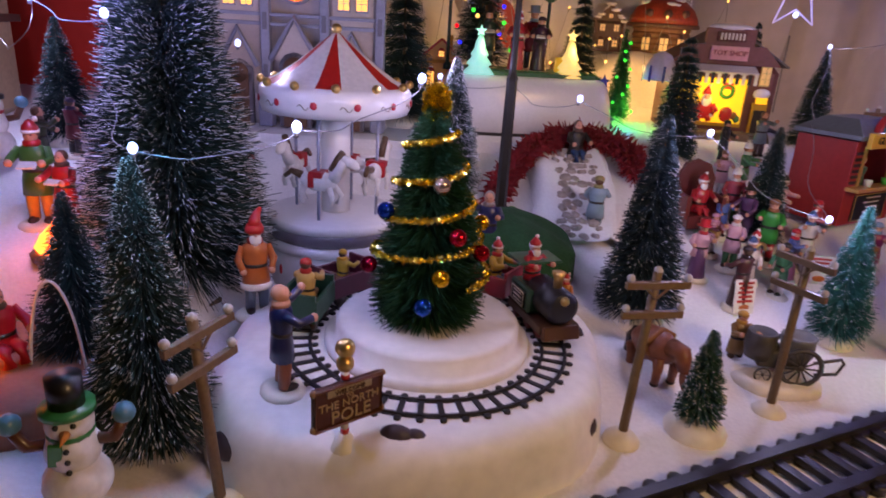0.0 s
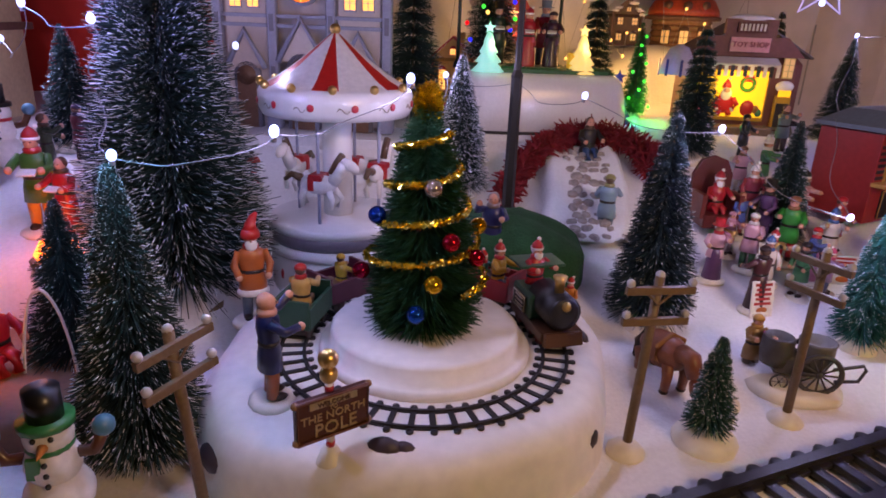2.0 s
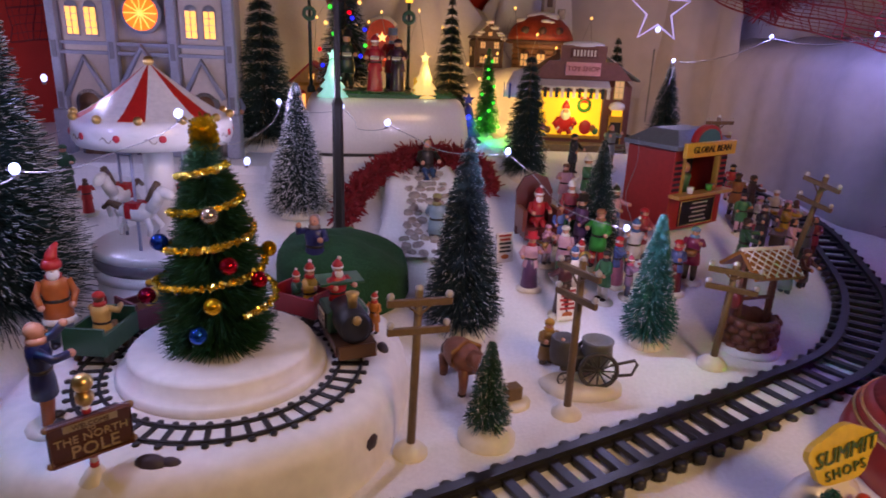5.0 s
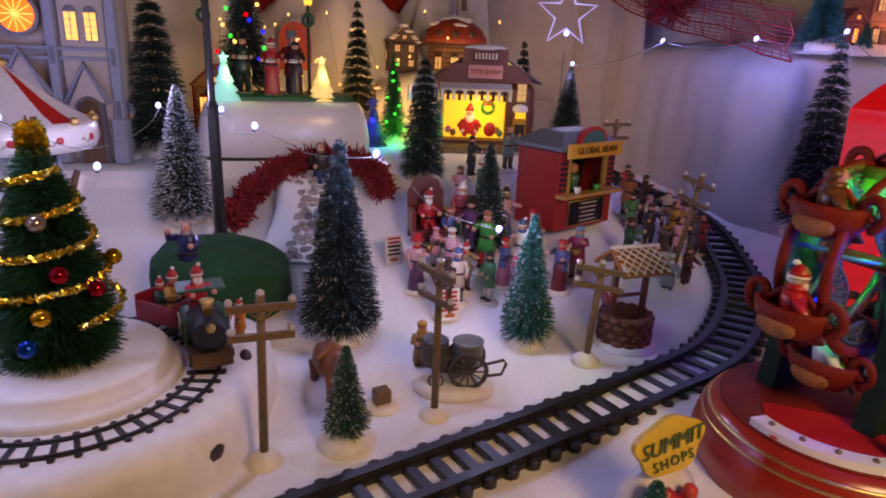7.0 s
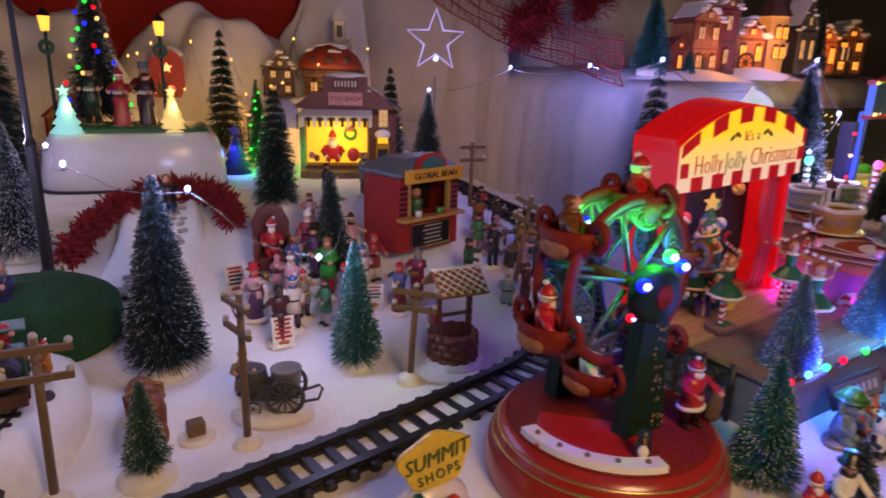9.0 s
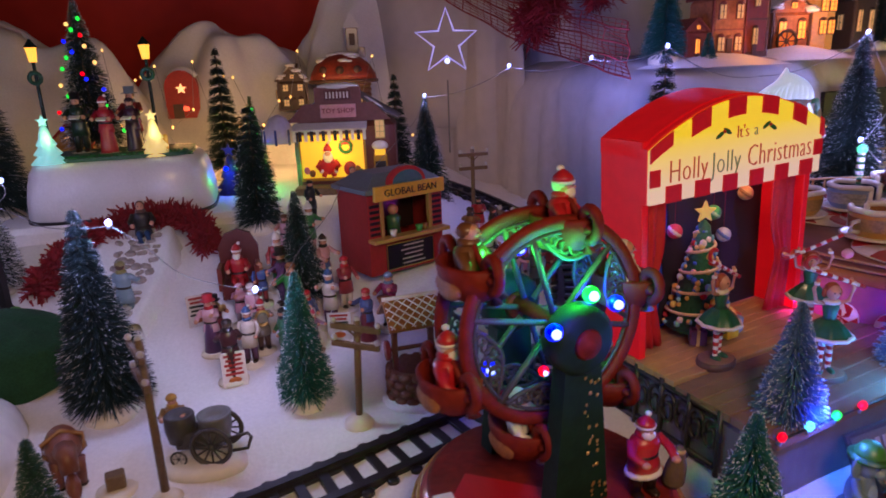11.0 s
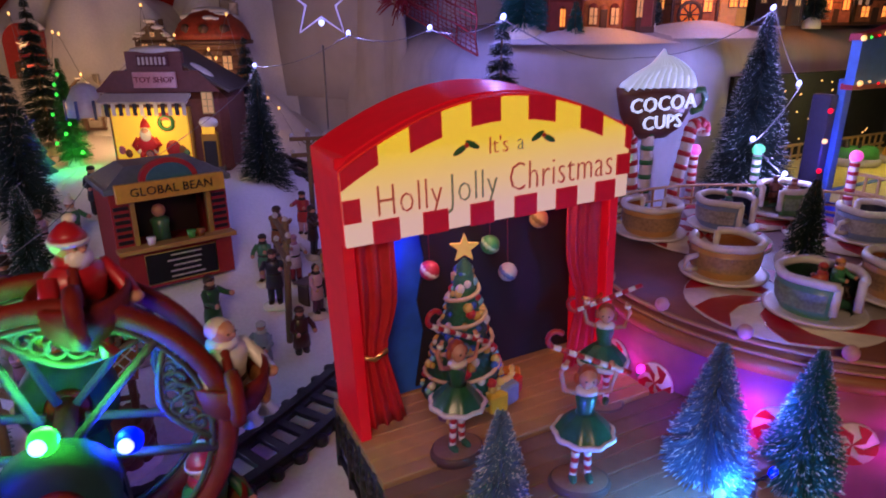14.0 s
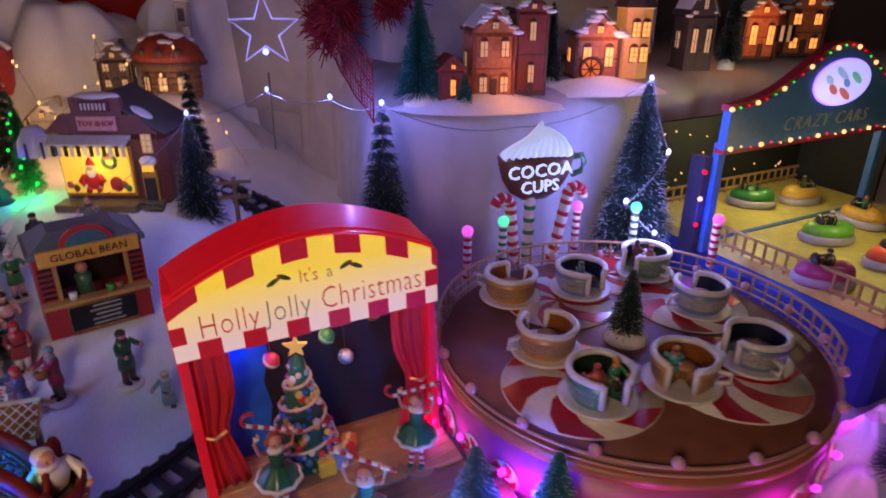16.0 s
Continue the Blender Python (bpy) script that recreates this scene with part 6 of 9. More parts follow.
arc = spline([(0.062, 0.62, 0.062), (0.078, 0.645, 0.085), (0.105, 0.675, 0.103), (0.14, 0.70, 0.112), (0.18, 0.70, 0.112), (0.21, 0.685, 0.10), (0.215, 0.665, 0.085)], 8)
thing("red_moss_garland", "dark red dried moss garland arched over the snow path", "garland", Matrix(), "", moss_line(arc, 0.016, 5200, 3, REDMOSS), "stuff")
slide = Mesh()
pth = spline([(0.142, 0.69, 0.098), (0.146, 0.665, 0.088), (0.146, 0.63, 0.07), (0.14, 0.59, 0.052), (0.136, 0.56, 0.038)], 6)
vs, fs = [], []
for i, p in enumerate(pth):
    for k, (dx, dz) in enumerate(((-0.046, -0.02), (-0.040, 0.003), (-0.032, 0.007), (-0.022, 0.001), (0.022, 0.001), (0.030, 0.006), (0.036, 0.003), (0.042, -0.02))):
        vs.append((p.x + dx * (1 + 0.1 * noise.noise(Vector((i * 0.5, k, 1)))), p.y, p.z + dz))
for i in range(len(pth) - 1):
    for k in range(7):
        a = i * 8 + k
        fs.append((a, a + 8, a + 9, a + 1))
slide.add(vs, fs, SNOW, None, True)
th = thing("snow_path", "snow-banked path running down from the red garland", "path", Matrix(), "", slide)
rnd = random.Random(11)
cobs = []
for k in range(4):
    rim, q0 = [], rnd.uniform(0, 6.28)
    for q in np.linspace(0, 2 * math.pi, 10)[:-1]:
        rr = 0.0058 * rnd.uniform(0.75, 1.2)
        rim.append((rr * math.cos(q + q0), rr * 0.8 * math.sin(q + q0)))
    flat = Mesh().slab(rim, -0.002, 0.0012, COBBLE).slab([(x * 0.8, y * 0.8) for x, y in rim], 0.0012, 0.0022, COBBLE)
    cobs.append(flat.data("stone"))
for i, (p, d) in enumerate(even(pth, 0.0098)):
    for k in range(4):
        if rnd.random() < 0.9:
            part("stone", cobs[rnd.randrange(4)], th, at=M(p.x - 0.016 + 0.0105 * k + 0.005 * (i % 2) + rnd.uniform(-0.002, 0.002), p.y + rnd.uniform(-0.003, 0.003), p.z + 0.0014, rnd.uniform(8, 26), rnd.uniform(-8, 8), rnd.uniform(0, 360), rnd.uniform(0.75, 1.15)))
# white step behind the path on which the hill stands
thing("snow_step", "white snow-covered step under the carolers' hill", "snow", Matrix(), "", Mesh().box((0.30, 0.17, 0.045), SNOW, M(0.115, 0.805, 0.083, 0, 0, 6), 0.006), "structure")
thing("snow_step", "white snow-covered step under the church", "snow", Matrix(), "", Mesh().box((0.30, 0.22, 0.05), SNOW, M(-0.17, 0.80, 0.072), 0.008), "structure")

# ---------------------------------------------------------------- left houses
def small_house(label, x, y, z, w, d, h, turn, wall, roof, glass, wins=2, floors=2, snow=True, group="houses", chimney=True, rh=None):
    t = thing("toy_house", label, "house", M(x, y, z, 0, 0, turn), group)
    wm, rm = wall, roof
    part("wall", Mesh().box((w, d, h), wm, M(0, 0, h / 2)), t)
    rh = rh or w * 0.5
    part("gable_wall", Mesh().slab([(-w / 2, h), (w / 2, h), (0, h + rh * 0.95)], -d / 2, d / 2, wm, M(0, 0, 0, 90, 0, 0)), t)
    me = Mesh()
    gable(me, w, d, h, rh, rm, w * 0.06)
    rf = part("roof", me, t)
    if snow:
        sm = Mesh()
        gable(sm, w * 0.9, d * 0.96, h + rh * 0.13, rh * 0.94, SNOW, w * 0.02, 0.004)
        part("roof_snow", sm, rf, "white snow lying on the roof")
    if chimney:
        part("chimney", Mesh().box((w * 0.14, w * 0.14, rh * 0.9), wm, M(w * 0.22, d * 0.1, h + rh * 0.75)), rf)
    for f in range(floors):
        for k in range(wins):
            lit_window(t, -w / 2 + w * (k + 0.5) / wins, -d / 2 - 0.0008, h * (f + 0.55) / floors, w * 0.17, h * 0.42 / floors, rm, glass, True, (2, 2))
    part("door", Mesh().box((w * 0.16, 0.002, h * 0.36), mat("dark_door", (0.08, 0.04, 0.025), 0.5), M(0, -d / 2 - 0.0012, h * 0.18)), t)
    part("door_arch", Mesh().lathe([(w * 0.1, -0.001), (w * 0.1, 0.001)], wm, M(0, -d / 2 - 0.0008, h * 0.36, 90, 0, 0), 14), t)
    part("storey_band", Mesh().box((w * 1.03, d * 1.03, h * 0.025), rm, M(0, 0, h * 0.5)), t)
    part("plinth", Mesh().box((w * 1.05, d * 1.05, h * 0.07), rm, M(0, 0, h * 0.035)), t)
    for s in (-1, 1):
        part("corner_post", Mesh().box((w * 0.055, w * 0.055, h), rm, M(s * w * 0.49, -d * 0.49, h / 2)), t)
    if snow:
        rs = random.Random(int(x * 1000))
        lump = Mesh()
        for s in (-1, 1):
            for k in range(7):
                f = k / 6
                f += rs.uniform(-0.06, 0.06)
                if rs.random() < 0.55:
                    lump.ball(w * rs.uniform(0.05, 0.13), SNOW, M(s * (w / 2 + w * 0.03) * (1 - f), -d / 2, h + rh * f + w * 0.02), 8, 6, (1.5, 1.2, 0.55))
                if rs.random() < 0.5:
                    lump.ball(w * rs.uniform(0.05, 0.11), SNOW, M(s * (w / 2 - w * rs.uniform(0, 0.2)), -d / 2 + d * f, h + w * 0.1), 8, 6, (1.0, 1.5, 0.6))
        for k in range(6):
            lump.ball(w * rs.uniform(0.06, 0.10), SNOW, M(0, -d / 2 + d * k / 5, h + rh + w * 0.03), 8, 6, (1.2, 1.2, 0.7))
        part("eave_snow", lump, rf, "lumpy white snow along the eaves", kind="stuff")
    lit_window(t, 0, -d / 2 - 0.0008, h + rh * 0.3, w * 0.13, rh * 0.26, rm, glass, True, (2, 2))
    for s in (-1, 1):
        lit_window(t, s * (w / 2 + 0.0008), 0, h * 0.55, d * 0.2, h * 0.3, rm, glass, False, (2, 2), s * 90)
    return t


TAN = mat("tan_ceramic", (0.42, 0.30, 0.17), 0.45, 0, 0.18, 220, 0.2)
BRICK = mat("orange_brick_ceramic", (0.42, 0.15, 0.06), 0.5, 0, 0.45, 260, 0.6)
MAROON = mat("maroon_ceramic", (0.22, 0.05, 0.04), 0.45, 0, 0.2, 260, 0.25)
ROOFB = mat("brown_roof_ceramic", (0.10, 0.05, 0.035), 0.5, 0, 0.2, 260, 0.3)
ROOFG = mat("grey_roof_ceramic", (0.12, 0.12, 0.13), 0.5, 0, 0.2, 260, 0.3)
DARK = mat("dark_timber_ceramic", (0.06, 0.045, 0.04), 0.5, 0, 0.2, 260, 0.3)


def corner_shop():
    t = thing("corner_shop", "tan ceramic shop with blue door and yellow lit window", "shop", M(-0.560, 0.70, 0.095, 0, 0, 8))
    part("wall", Mesh().box((0.17, 0.10, 0.16), TAN, M(0, 0, 0.08)), t)
    part("cornice", Mesh().box((0.18, 0.112, 0.008), ROOFB, M(0, 0, 0.104)), t)
    part("eaves", Mesh().box((0.184, 0.114, 0.008), ROOFB, M(0, 0, 0.162)), t)
    me = Mesh()
    gable(me, 0.17, 0.10, 0.162, 0.06, ROOFB)
    part("roof", me, t)
    dr = part("door", Mesh().box((0.026, 0.003, 0.055), mat("slate_blue_door", (0.08, 0.11, 0.17), 0.4), M(0.058, -0.051, 0.028)), t, "slate blue arched door")
    part("door_arch", Mesh().lathe([(0.013, -0.0015), (0.013, 0.0015)], mat("slate_blue_door", (0.08, 0.11, 0.17), 0.4), M(0.058, -0.051, 0.055, 90, 0, 0), 16), dr)
    sg = part("sign", Mesh().box((0.05, 0.003, 0.012), paint("d2c59c"), M(0.055, -0.052, 0.088)), t, "cream sign with dark writing")
    for k in range(4):
        part("writing_bar", Mesh().box((0.007, 0.001, 0.006), paint("3a2a1c"), M(0.04 + 0.010 * k, -0.054, 0.088), 0), sg)
    lit_window(t, 0.016, -0.0512, 0.04, 0.03, 0.04, ROOFB, glow("shop_window_glow", (1.0, 0.60, 0.02), 1.25), False, (2, 2))
    lit_window(t, -0.04, -0.0512, 0.04, 0.03, 0.04, ROOFB, glow("shop_window_glow", (1.0, 0.60, 0.02), 1.25), False, (2, 2))
    for x in (-0.05, 0.0, 0.05):
        lit_window(t, x, -0.0512, 0.132, 0.02, 0.032, ROOFB, glow("dim_window", (0.75, 0.5, 0.2), 0.35), True, (2, 3))
    part("street_clock", Mesh().box((0.022, 0.012, 0.006), ROOFG, M(0.03, -0.07, 0.075)).cyl(0.001, 0, 0.075, BLACKPL, M(0.03, -0.07, 0), 6), t)
    part("bench", Mesh().box((0.03, 0.01, 0.003), BLACKPL, M(0.05, -0.075, 0.012)).box((0.03, 0.002, 0.012), BLACKPL, M(0.05, -0.07, 0.018)).box((0.003, 0.01, 0.012), BLACKPL, M(0.038, -0.075, 0.006)).box((0.003, 0.01, 0.012), BLACKPL, M(0.062, -0.075, 0.006)), t)


corner_shop()
def dome_cabin(label, x, y, z, turn):
    """A round log cabin under a low dome roof iced with snow."""
    t = thing("dome_cabin", label, "cabin", M(x, y, z, 0, 0, turn), "houses")
    LOG = mat("log_wall", (0.20, 0.10, 0.05), 0.6, 0, 0.35, 240, 0.5)
    RED = mat("dome_red", (0.30, 0.045, 0.02), 0.45, 0, 0.4, 200, 0.4)
    for k in range(6):
        part("log_course", Mesh().lathe([(0.046, 0.009 * k), (0.0485, 0.009 * k + 0.0045), (0.046, 0.009 * k + 0.009)], LOG, None, 24, True, 0.7), t)
    part("eave", Mesh().lathe([(0.050, 0.052), (0.060, 0.053), (0.061, 0.058), (0.052, 0.060)], ROOFB, None, 28, True, 0.7), t, "dark brown eave")
    rf = part("roof", Mesh().lathe([(0.058, 0.058), (0.056, 0.068), (0.048, 0.082), (0.034, 0.094), (0.016, 0.101), (0.001, 0.103)], RED, None, 28, True, 0.7), t, "red dome roof")
    rnd = random.Random(17)
    for k in range(16):
        a, f = rnd.uniform(0, 6.28), rnd.uniform(0.0, 0.75)
        part("snow_clump", Mesh().ball(rnd.uniform(0.008, 0.014), SNOW, M(0.046 * f * math.cos(a), 0.032 * f * math.sin(a), 0.100 - 0.026 * f * f), 10, 7, (1.3, 1.0, 0.5)), rf, "white snow")
    for a in (-125, -90, -55):
        c, q = math.cos(math.radians(a)), math.sin(math.radians(a))
        # Cabin panes are no lamps; a weak emission lightens them.
        lit_window(t, 0.0475 * c, 0.0345 * q, 0.026, 0.013, 0.02, ROOFB, glow("dim_window", (0.75, 0.5, 0.2), 0.35), True, (2, 2), a + 90)
        part("dormer", Mesh().lathe([(0.007, -0.003), (0.007, 0.003)], ROOFB, M(0.050 * c, 0.036 * q, 0.074, 90, 0, a + 90), 12), rf, "small dark dormer window")
    part("chimney", Mesh().box((0.012, 0.012, 0.035), STONE, M(0.034, 0.008, 0.094)), rf)
    return t


def arch_house(label, x, y, z, w, h, turn, star=True):
    """A red round-topped toy house with a star light under a snow crest."""
    t = thing("arch_house", label, "house", M(x, y, z, 0, 0, turn), "houses")
    RD = mat("barn_red", (0.4, 0.03, 0.02), 0.45, 0, 0.2, 260, 0.2)
    arch = [(w / 2 * math.cos(a), h * 0.62 + h * 0.38 * math.sin(a)) for a in np.linspace(0, math.pi, 17)]
    part("wall", Mesh().slab([(w / 2, 0)] + arch + [(-w / 2, 0)], -0.018, 0.018, RD, M(0, 0, 0, 90, 0, 0)), t)
    part("snow_crest", Mesh().tube([(px * 1.02, 0, pz + 0.002) for px, pz in arch[3:-3]], 0.006, SNOW, None, 8), t, "white snow on the round top")
    if star:
        st = [((0.0095 if i % 2 == 0 else 0.004) * math.sin(i * math.pi / 5), (0.0095 if i % 2 == 0 else 0.004) * math.cos(i * math.pi / 5)) for i in range(10)]
        part("star", Mesh().slab(st, -0.001, 0.001, glow("warm_star", (1.0, 0.62, 0.22), 1.5), M(0, -0.0195, h * 0.62, 90, 0, 0)), t, "warm lit star")
    part("lower_light", Mesh().ball(0.0042, glow("red_lamp", (1.0, 0.12, 0.04), 2.2), M(0.004, -0.019, h * 0.2), 8, 6, (1.5, 0.5, 1)), t, "red glowing lamp")
    part("door", Mesh().box((w * 0.3, 0.003, h * 0.3), ROOFB, M(-w * 0.15, -0.019, h * 0.15)), t)
    return t


dome_cabin("red dome-roofed log cabin iced with snow in the back hills", 0.372, 1.145, 0.186, -8)
small_house("small stone cottage below the back snow hill", 0.205, 1.08, 0.125, 0.05, 0.05, 0.045, -5, STONE, ROOFB, glow("dim_window", (0.75, 0.5, 0.2), 0.35), 2, 1)
bell = thing("bell_tower", "small snow-topped bell tower behind the cabin", "tower", M(0.392, 1.19, 0.262))
part("shaft", Mesh().box((0.022, 0.022, 0.07), paint("a89c92"), M(0, 0, 0.035)), bell)
part("roof", Mesh().lathe([(0.021, 0.07), (0.018, 0.074), (0.002, 0.094)], GLAZE, M(0, 0, 0, 0, 0, 45), 4, False), bell)
part("opening", Mesh().box((0.010, 0.003, 0.02), mat("dark_door", (0.08, 0.04, 0.025), 0.5), M(0, -0.0115, 0.05)), bell)
arch_house("red round-topped toy house with a lit star", 0.166, 1.200, 0.195, 0.062, 0.085, -5)
arch_house("red round-topped toy house with a lit star", 0.094, 1.180, 0.190, 0.055, 0.080, 4)
small_house("small green and yellow toy house behind the carolers", 0.0, 0.94, 0.11, 0.055, 0.05, 0.065, 0, mat("ochre_ceramic", (0.5, 0.28, 0.06), 0.45), mat("barn_red", (0.4, 0.03, 0.02), 0.45), LIT, 2, 1, False)
small_house("brown timber toy house beside the cabin", 0.280, 1.176, 0.195, 0.05, 0.05, 0.05, 8, mat("dark_timber", (0.10, 0.06, 0.035), 0.6, 0, 0.3, 260, 0.4), ROOFB, glow("dim_window", (0.75, 0.5, 0.2), 0.35), 2, 2)

# ---------------------------------------------------------------- upper terrace with the lit houses
CLOTH2 = mat("white_felt_cloth", (0.48, 0.46, 0.49), 0.9, 0, 0.1, 60, 0.4)


def terrace():
    """Cloth and batting that rise as a soft cliff and run back as a snowy terrace."""
    line = even(spline([(0.635, 1.02, 0), (0.66, 0.92, 0), (0.674, 0.82, 0), (0.682, 0.74, 0), (0.71, 0.685, 0), (0.775, 0.67, 0), (0.86, 0.685, 0), (0.94, 0.72, 0), (1.0, 0.765, 0), (1.05, 0.825, 0), (1.12, 0.88, 0), (1.25, 0.945, 0), (1.6, 1.02, 0)], 10), 0.012)
    prof = [(-0.006, 0.0), (-0.003, 0.06), (0.0, 0.12), (0.002, 0.18), (0.006, 0.22), (0.016, 0.243), (0.034, 0.254), (0.06, 0.260), (0.12, 0.262), (0.25, 0.264), (0.4, 0.27)]
    me, vs = Mesh(), []
    for i, (p, d) in enumerate(line):
        nrm = Vector((-d.y, d.x, 0))
        for j, (o, z) in enumerate(prof):
            w = noise.noise(Vector((i * 0.22, j * 0.3, 5.0))) * 0.012 + noise.noise(Vector((i * 0.5, j * 0.45, 9.0))) * 0.005
            q = p + nrm * (o + (w if z < 0.255 else 0))
            if o > 0.03:
                q = p.lerp(Vector((1.05, 1.1, 0)), min(o / 0.45, 0.95)) if i < 28 else q
            vs.append((q.x, q.y, z + (w * 0.4 if z > 0.23 else 0)))
    k = len(prof)
    fs = [(i * k + j, (i + 1) * k + j, (i + 1) * k + j + 1, i * k + j + 1) for i in range(len(line) - 1) for j in range(k - 1)]
    me.add(vs, fs, CLOTH2, None, True)
    thing("terrace", "snow-covered upper terrace with a soft cloth cliff", "snow", Matrix(), "", me, "structure")


terrace()
mound("terrace_snow", "soft snow bank on the terrace edge", 0.80, 0.70, 0.10, 0.04, 0.247, 0.016, SNOW, 12)
mound("terrace_snow", "soft snow bank on the terrace edge", 0.95, 0.765, 0.09, 0.035, 0.25, 0.018, SNOW, 13)
# Panes of these two houses are unlit; weak emission gives their pale tone.
small_house("orange lit brick toy house on the terrace", 0.812, 0.720, 0.252, 0.044, 0.05, 0.07, 4, BRICK, MAROON, glow("dim_window", (0.75, 0.5, 0.2), 0.35), 2, 2)
small_house("narrow orange lit brick toy house on the terrace", 0.857, 0.735, 0.256, 0.034, 0.045, 0.085, 0, MAROON, ROOFB, glow("dim_window", (0.75, 0.5, 0.2), 0.35), 1, 2, chimney=False)
small_house("low red-roofed toy house with an orange lit door on the terrace", 0.769, 0.705, 0.250, 0.028, 0.034, 0.036, 6, MAROON, MAROON, ORANGE, 1, 1, False, chimney=False)
mill = small_house("orange lit mill house with a round wheel on the terrace", 0.957, 0.808, 0.260, 0.052, 0.05, 0.05, -4, BRICK, ROOFB, ORANGE, 2, 1)
part("mill_wheel", Mesh().tube([(-0.008 + 0.013 * math.cos(a), -0.03, 0.014 + 0.013 * math.sin(a)) for a in np.linspace(0, 2 * math.pi, 21)[:-1]], 0.0022, ROOFB, None, 6, None, True).cyl(0.0125, 0.026, 0.028, glow("wheel_glow", (1.0, 0.20, 0.02), 0.8), M(-0.008, 0, 0.014, 90, 0, 0), 20), mill, "round glowing wheel opening")
spk = Mesh()
for k in range(8):
    a = math.pi * k / 4
    spk.tube([(-0.008, -0.0295, 0.014), (-0.008 + 0.0128 * math.cos(a), -0.0295, 0.014 + 0.0128 * math.sin(a))], 0.0011, ROOFB, None, 6)
part("wheel_spokes", spk, mill, "dark wheel spokes")
twr = thing("lit_tower_house", "round orange lit tower house on the terrace", "house", M(1.003, 0.802, 0.262), "houses")
part("wall", Mesh().lathe([(0.022, 0), (0.022, 0.078), (0.024, 0.08)], mat("amber_ceramic", (0.55, 0.27, 0.06), 0.45, emit=(1.0, 0.4, 0.05), power=0.25), None, 8, False), twr)
part("roof", Mesh().lathe([(0.027, 0.08), (0.024, 0.086), (0.002, 0.125)], ROOFB, None, 8, False), twr)
for zz in (0.028, 0.056):
    for x in (-0.006, 0.006):
        lit_window(twr, x, -0.0222, zz, 0.008, 0.016, ROOFB, ORANGE, True, (2, 3))
small_house("dark timber toy house with steep roof on the terrace", 1.112, 0.866, 0.262, 0.036, 0.045, 0.068, 0, DARK, DARK, glow("dim_window", (0.75, 0.5, 0.2), 0.35), 2, 1, True, rh=0.045)
small_house("orange lit toy house on the terrace", 1.272, 0.985, 0.262, 0.05, 0.05, 0.062, -8, BRICK, ROOFB, ORANGE, 2, 1)
cf = thing("checkered_flag", "small black and white checkered flag on a thin pole", "flag", M(1.288, 0.935, 0.262))
part("pole", Mesh().cyl(0.0012, 0, 0.05, BLACKPL, M(-0.014, 0, 0), 6), cf)
for k in range(20):
    part("flag_square", Mesh().box((0.0056, 0.0014, 0.0056), paint("e6e2da" if (k + k // 5) % 2 else "141416"), M(-0.0104 + 0.0056 * (k % 5), 0, 0.030 + 0.0056 * (k // 5)), 0), cf)
small_house("orange lit toy house at the terrace's end", 1.367, 1.02, 0.262, 0.06, 0.05, 0.07, -12, BRICK, ROOFB, ORANGE, 2, 2)

# ---------------------------------------------------------------- star, ribbon, red flowers
def star_light():
    t = thing("star_lamp", "white outlined star on a thin stem", "star ornament", M(0.54, 1.045, 0.12))
    pts = [((0.052 if i % 2 == 0 else 0.0215) * math.sin(i * math.pi / 5), 0, 0.177 + (0.052 if i % 2 == 0 else 0.0215) * math.cos(i * math.pi / 5)) for i in range(10)]
    part("outline", Mesh().tube(pts, 0.0017, mat("star_tube", (0.5, 0.5, 0.85), 0.3, emit=(0.42, 0.40, 1.0), power=0.9), None, 6, None, True), t, "pale violet glowing outline")
    part("stem", Mesh().cyl(0.0014, 0, 0.118, WIRE, None, 6), t)
    part("bulb", Mesh().ball(0.0045, LED_W, M(0, -0.004, 0.148), 8, 6), t)


star_light()


def ribbon(label, pts, width, m, rows=9, cols=60, seed=1):
    """A loosely woven mesh ribbon made of threads."""
    line = spline(pts, cols // (len(pts) - 1))
    t = thing("mesh_ribbon", label, "ribbon", Matrix())
    me = Mesh()
    up = Vector((0, 0.15, 1)).normalized()
    for r in range(rows):
        me.tube([p + up * width * (r / (rows - 1) - 0.5) + Vector((0, 0.006 * math.sin(i * 0.5 + r), 0)) for i, p in enumerate(line)], 0.0005 if r % 4 else 0.0012, m, None, 4)
    for i in range(0, len(line), 2):
        me.tube([line[i] + up * width * f + Vector((0, 0.006 * math.sin(i * 0.5 + (f + 0.5) * (rows - 1)), 0)) for f in (-0.5, -0.25, 0, 0.25, 0.5)], 0.0005 if i % 8 else 0.001, m, None, 4)
    part("threads", me, t, kind="stuff")
    return t


RIB = mat("red_plaid_threads", (0.24, 0.018, 0.022), 0.8, 0, 0.25, 200, 0)
ribbon("red plaid mesh ribbon pinned along the pale cloth", [(0.47, 1.16, 0.45), (0.585, 1.07, 0.37), (0.638, 0.92, 0.314), (0.664, 0.79, 0.290), (0.690, 0.690, 0.268)], 0.062, RIB, 15, 72)
ribbon("red plaid mesh ribbon hanging by the church", [(-0.36, 0.86, 0.25), (-0.31, 0.85, 0.255), (-0.26, 0.85, 0.25)], 0.07, RIB, 8, 24)
fl = mat("red_artificial_flowers", (0.28, 0.015, 0.025), 0.7, 0, 0.3, 300, 0, island=0.8)
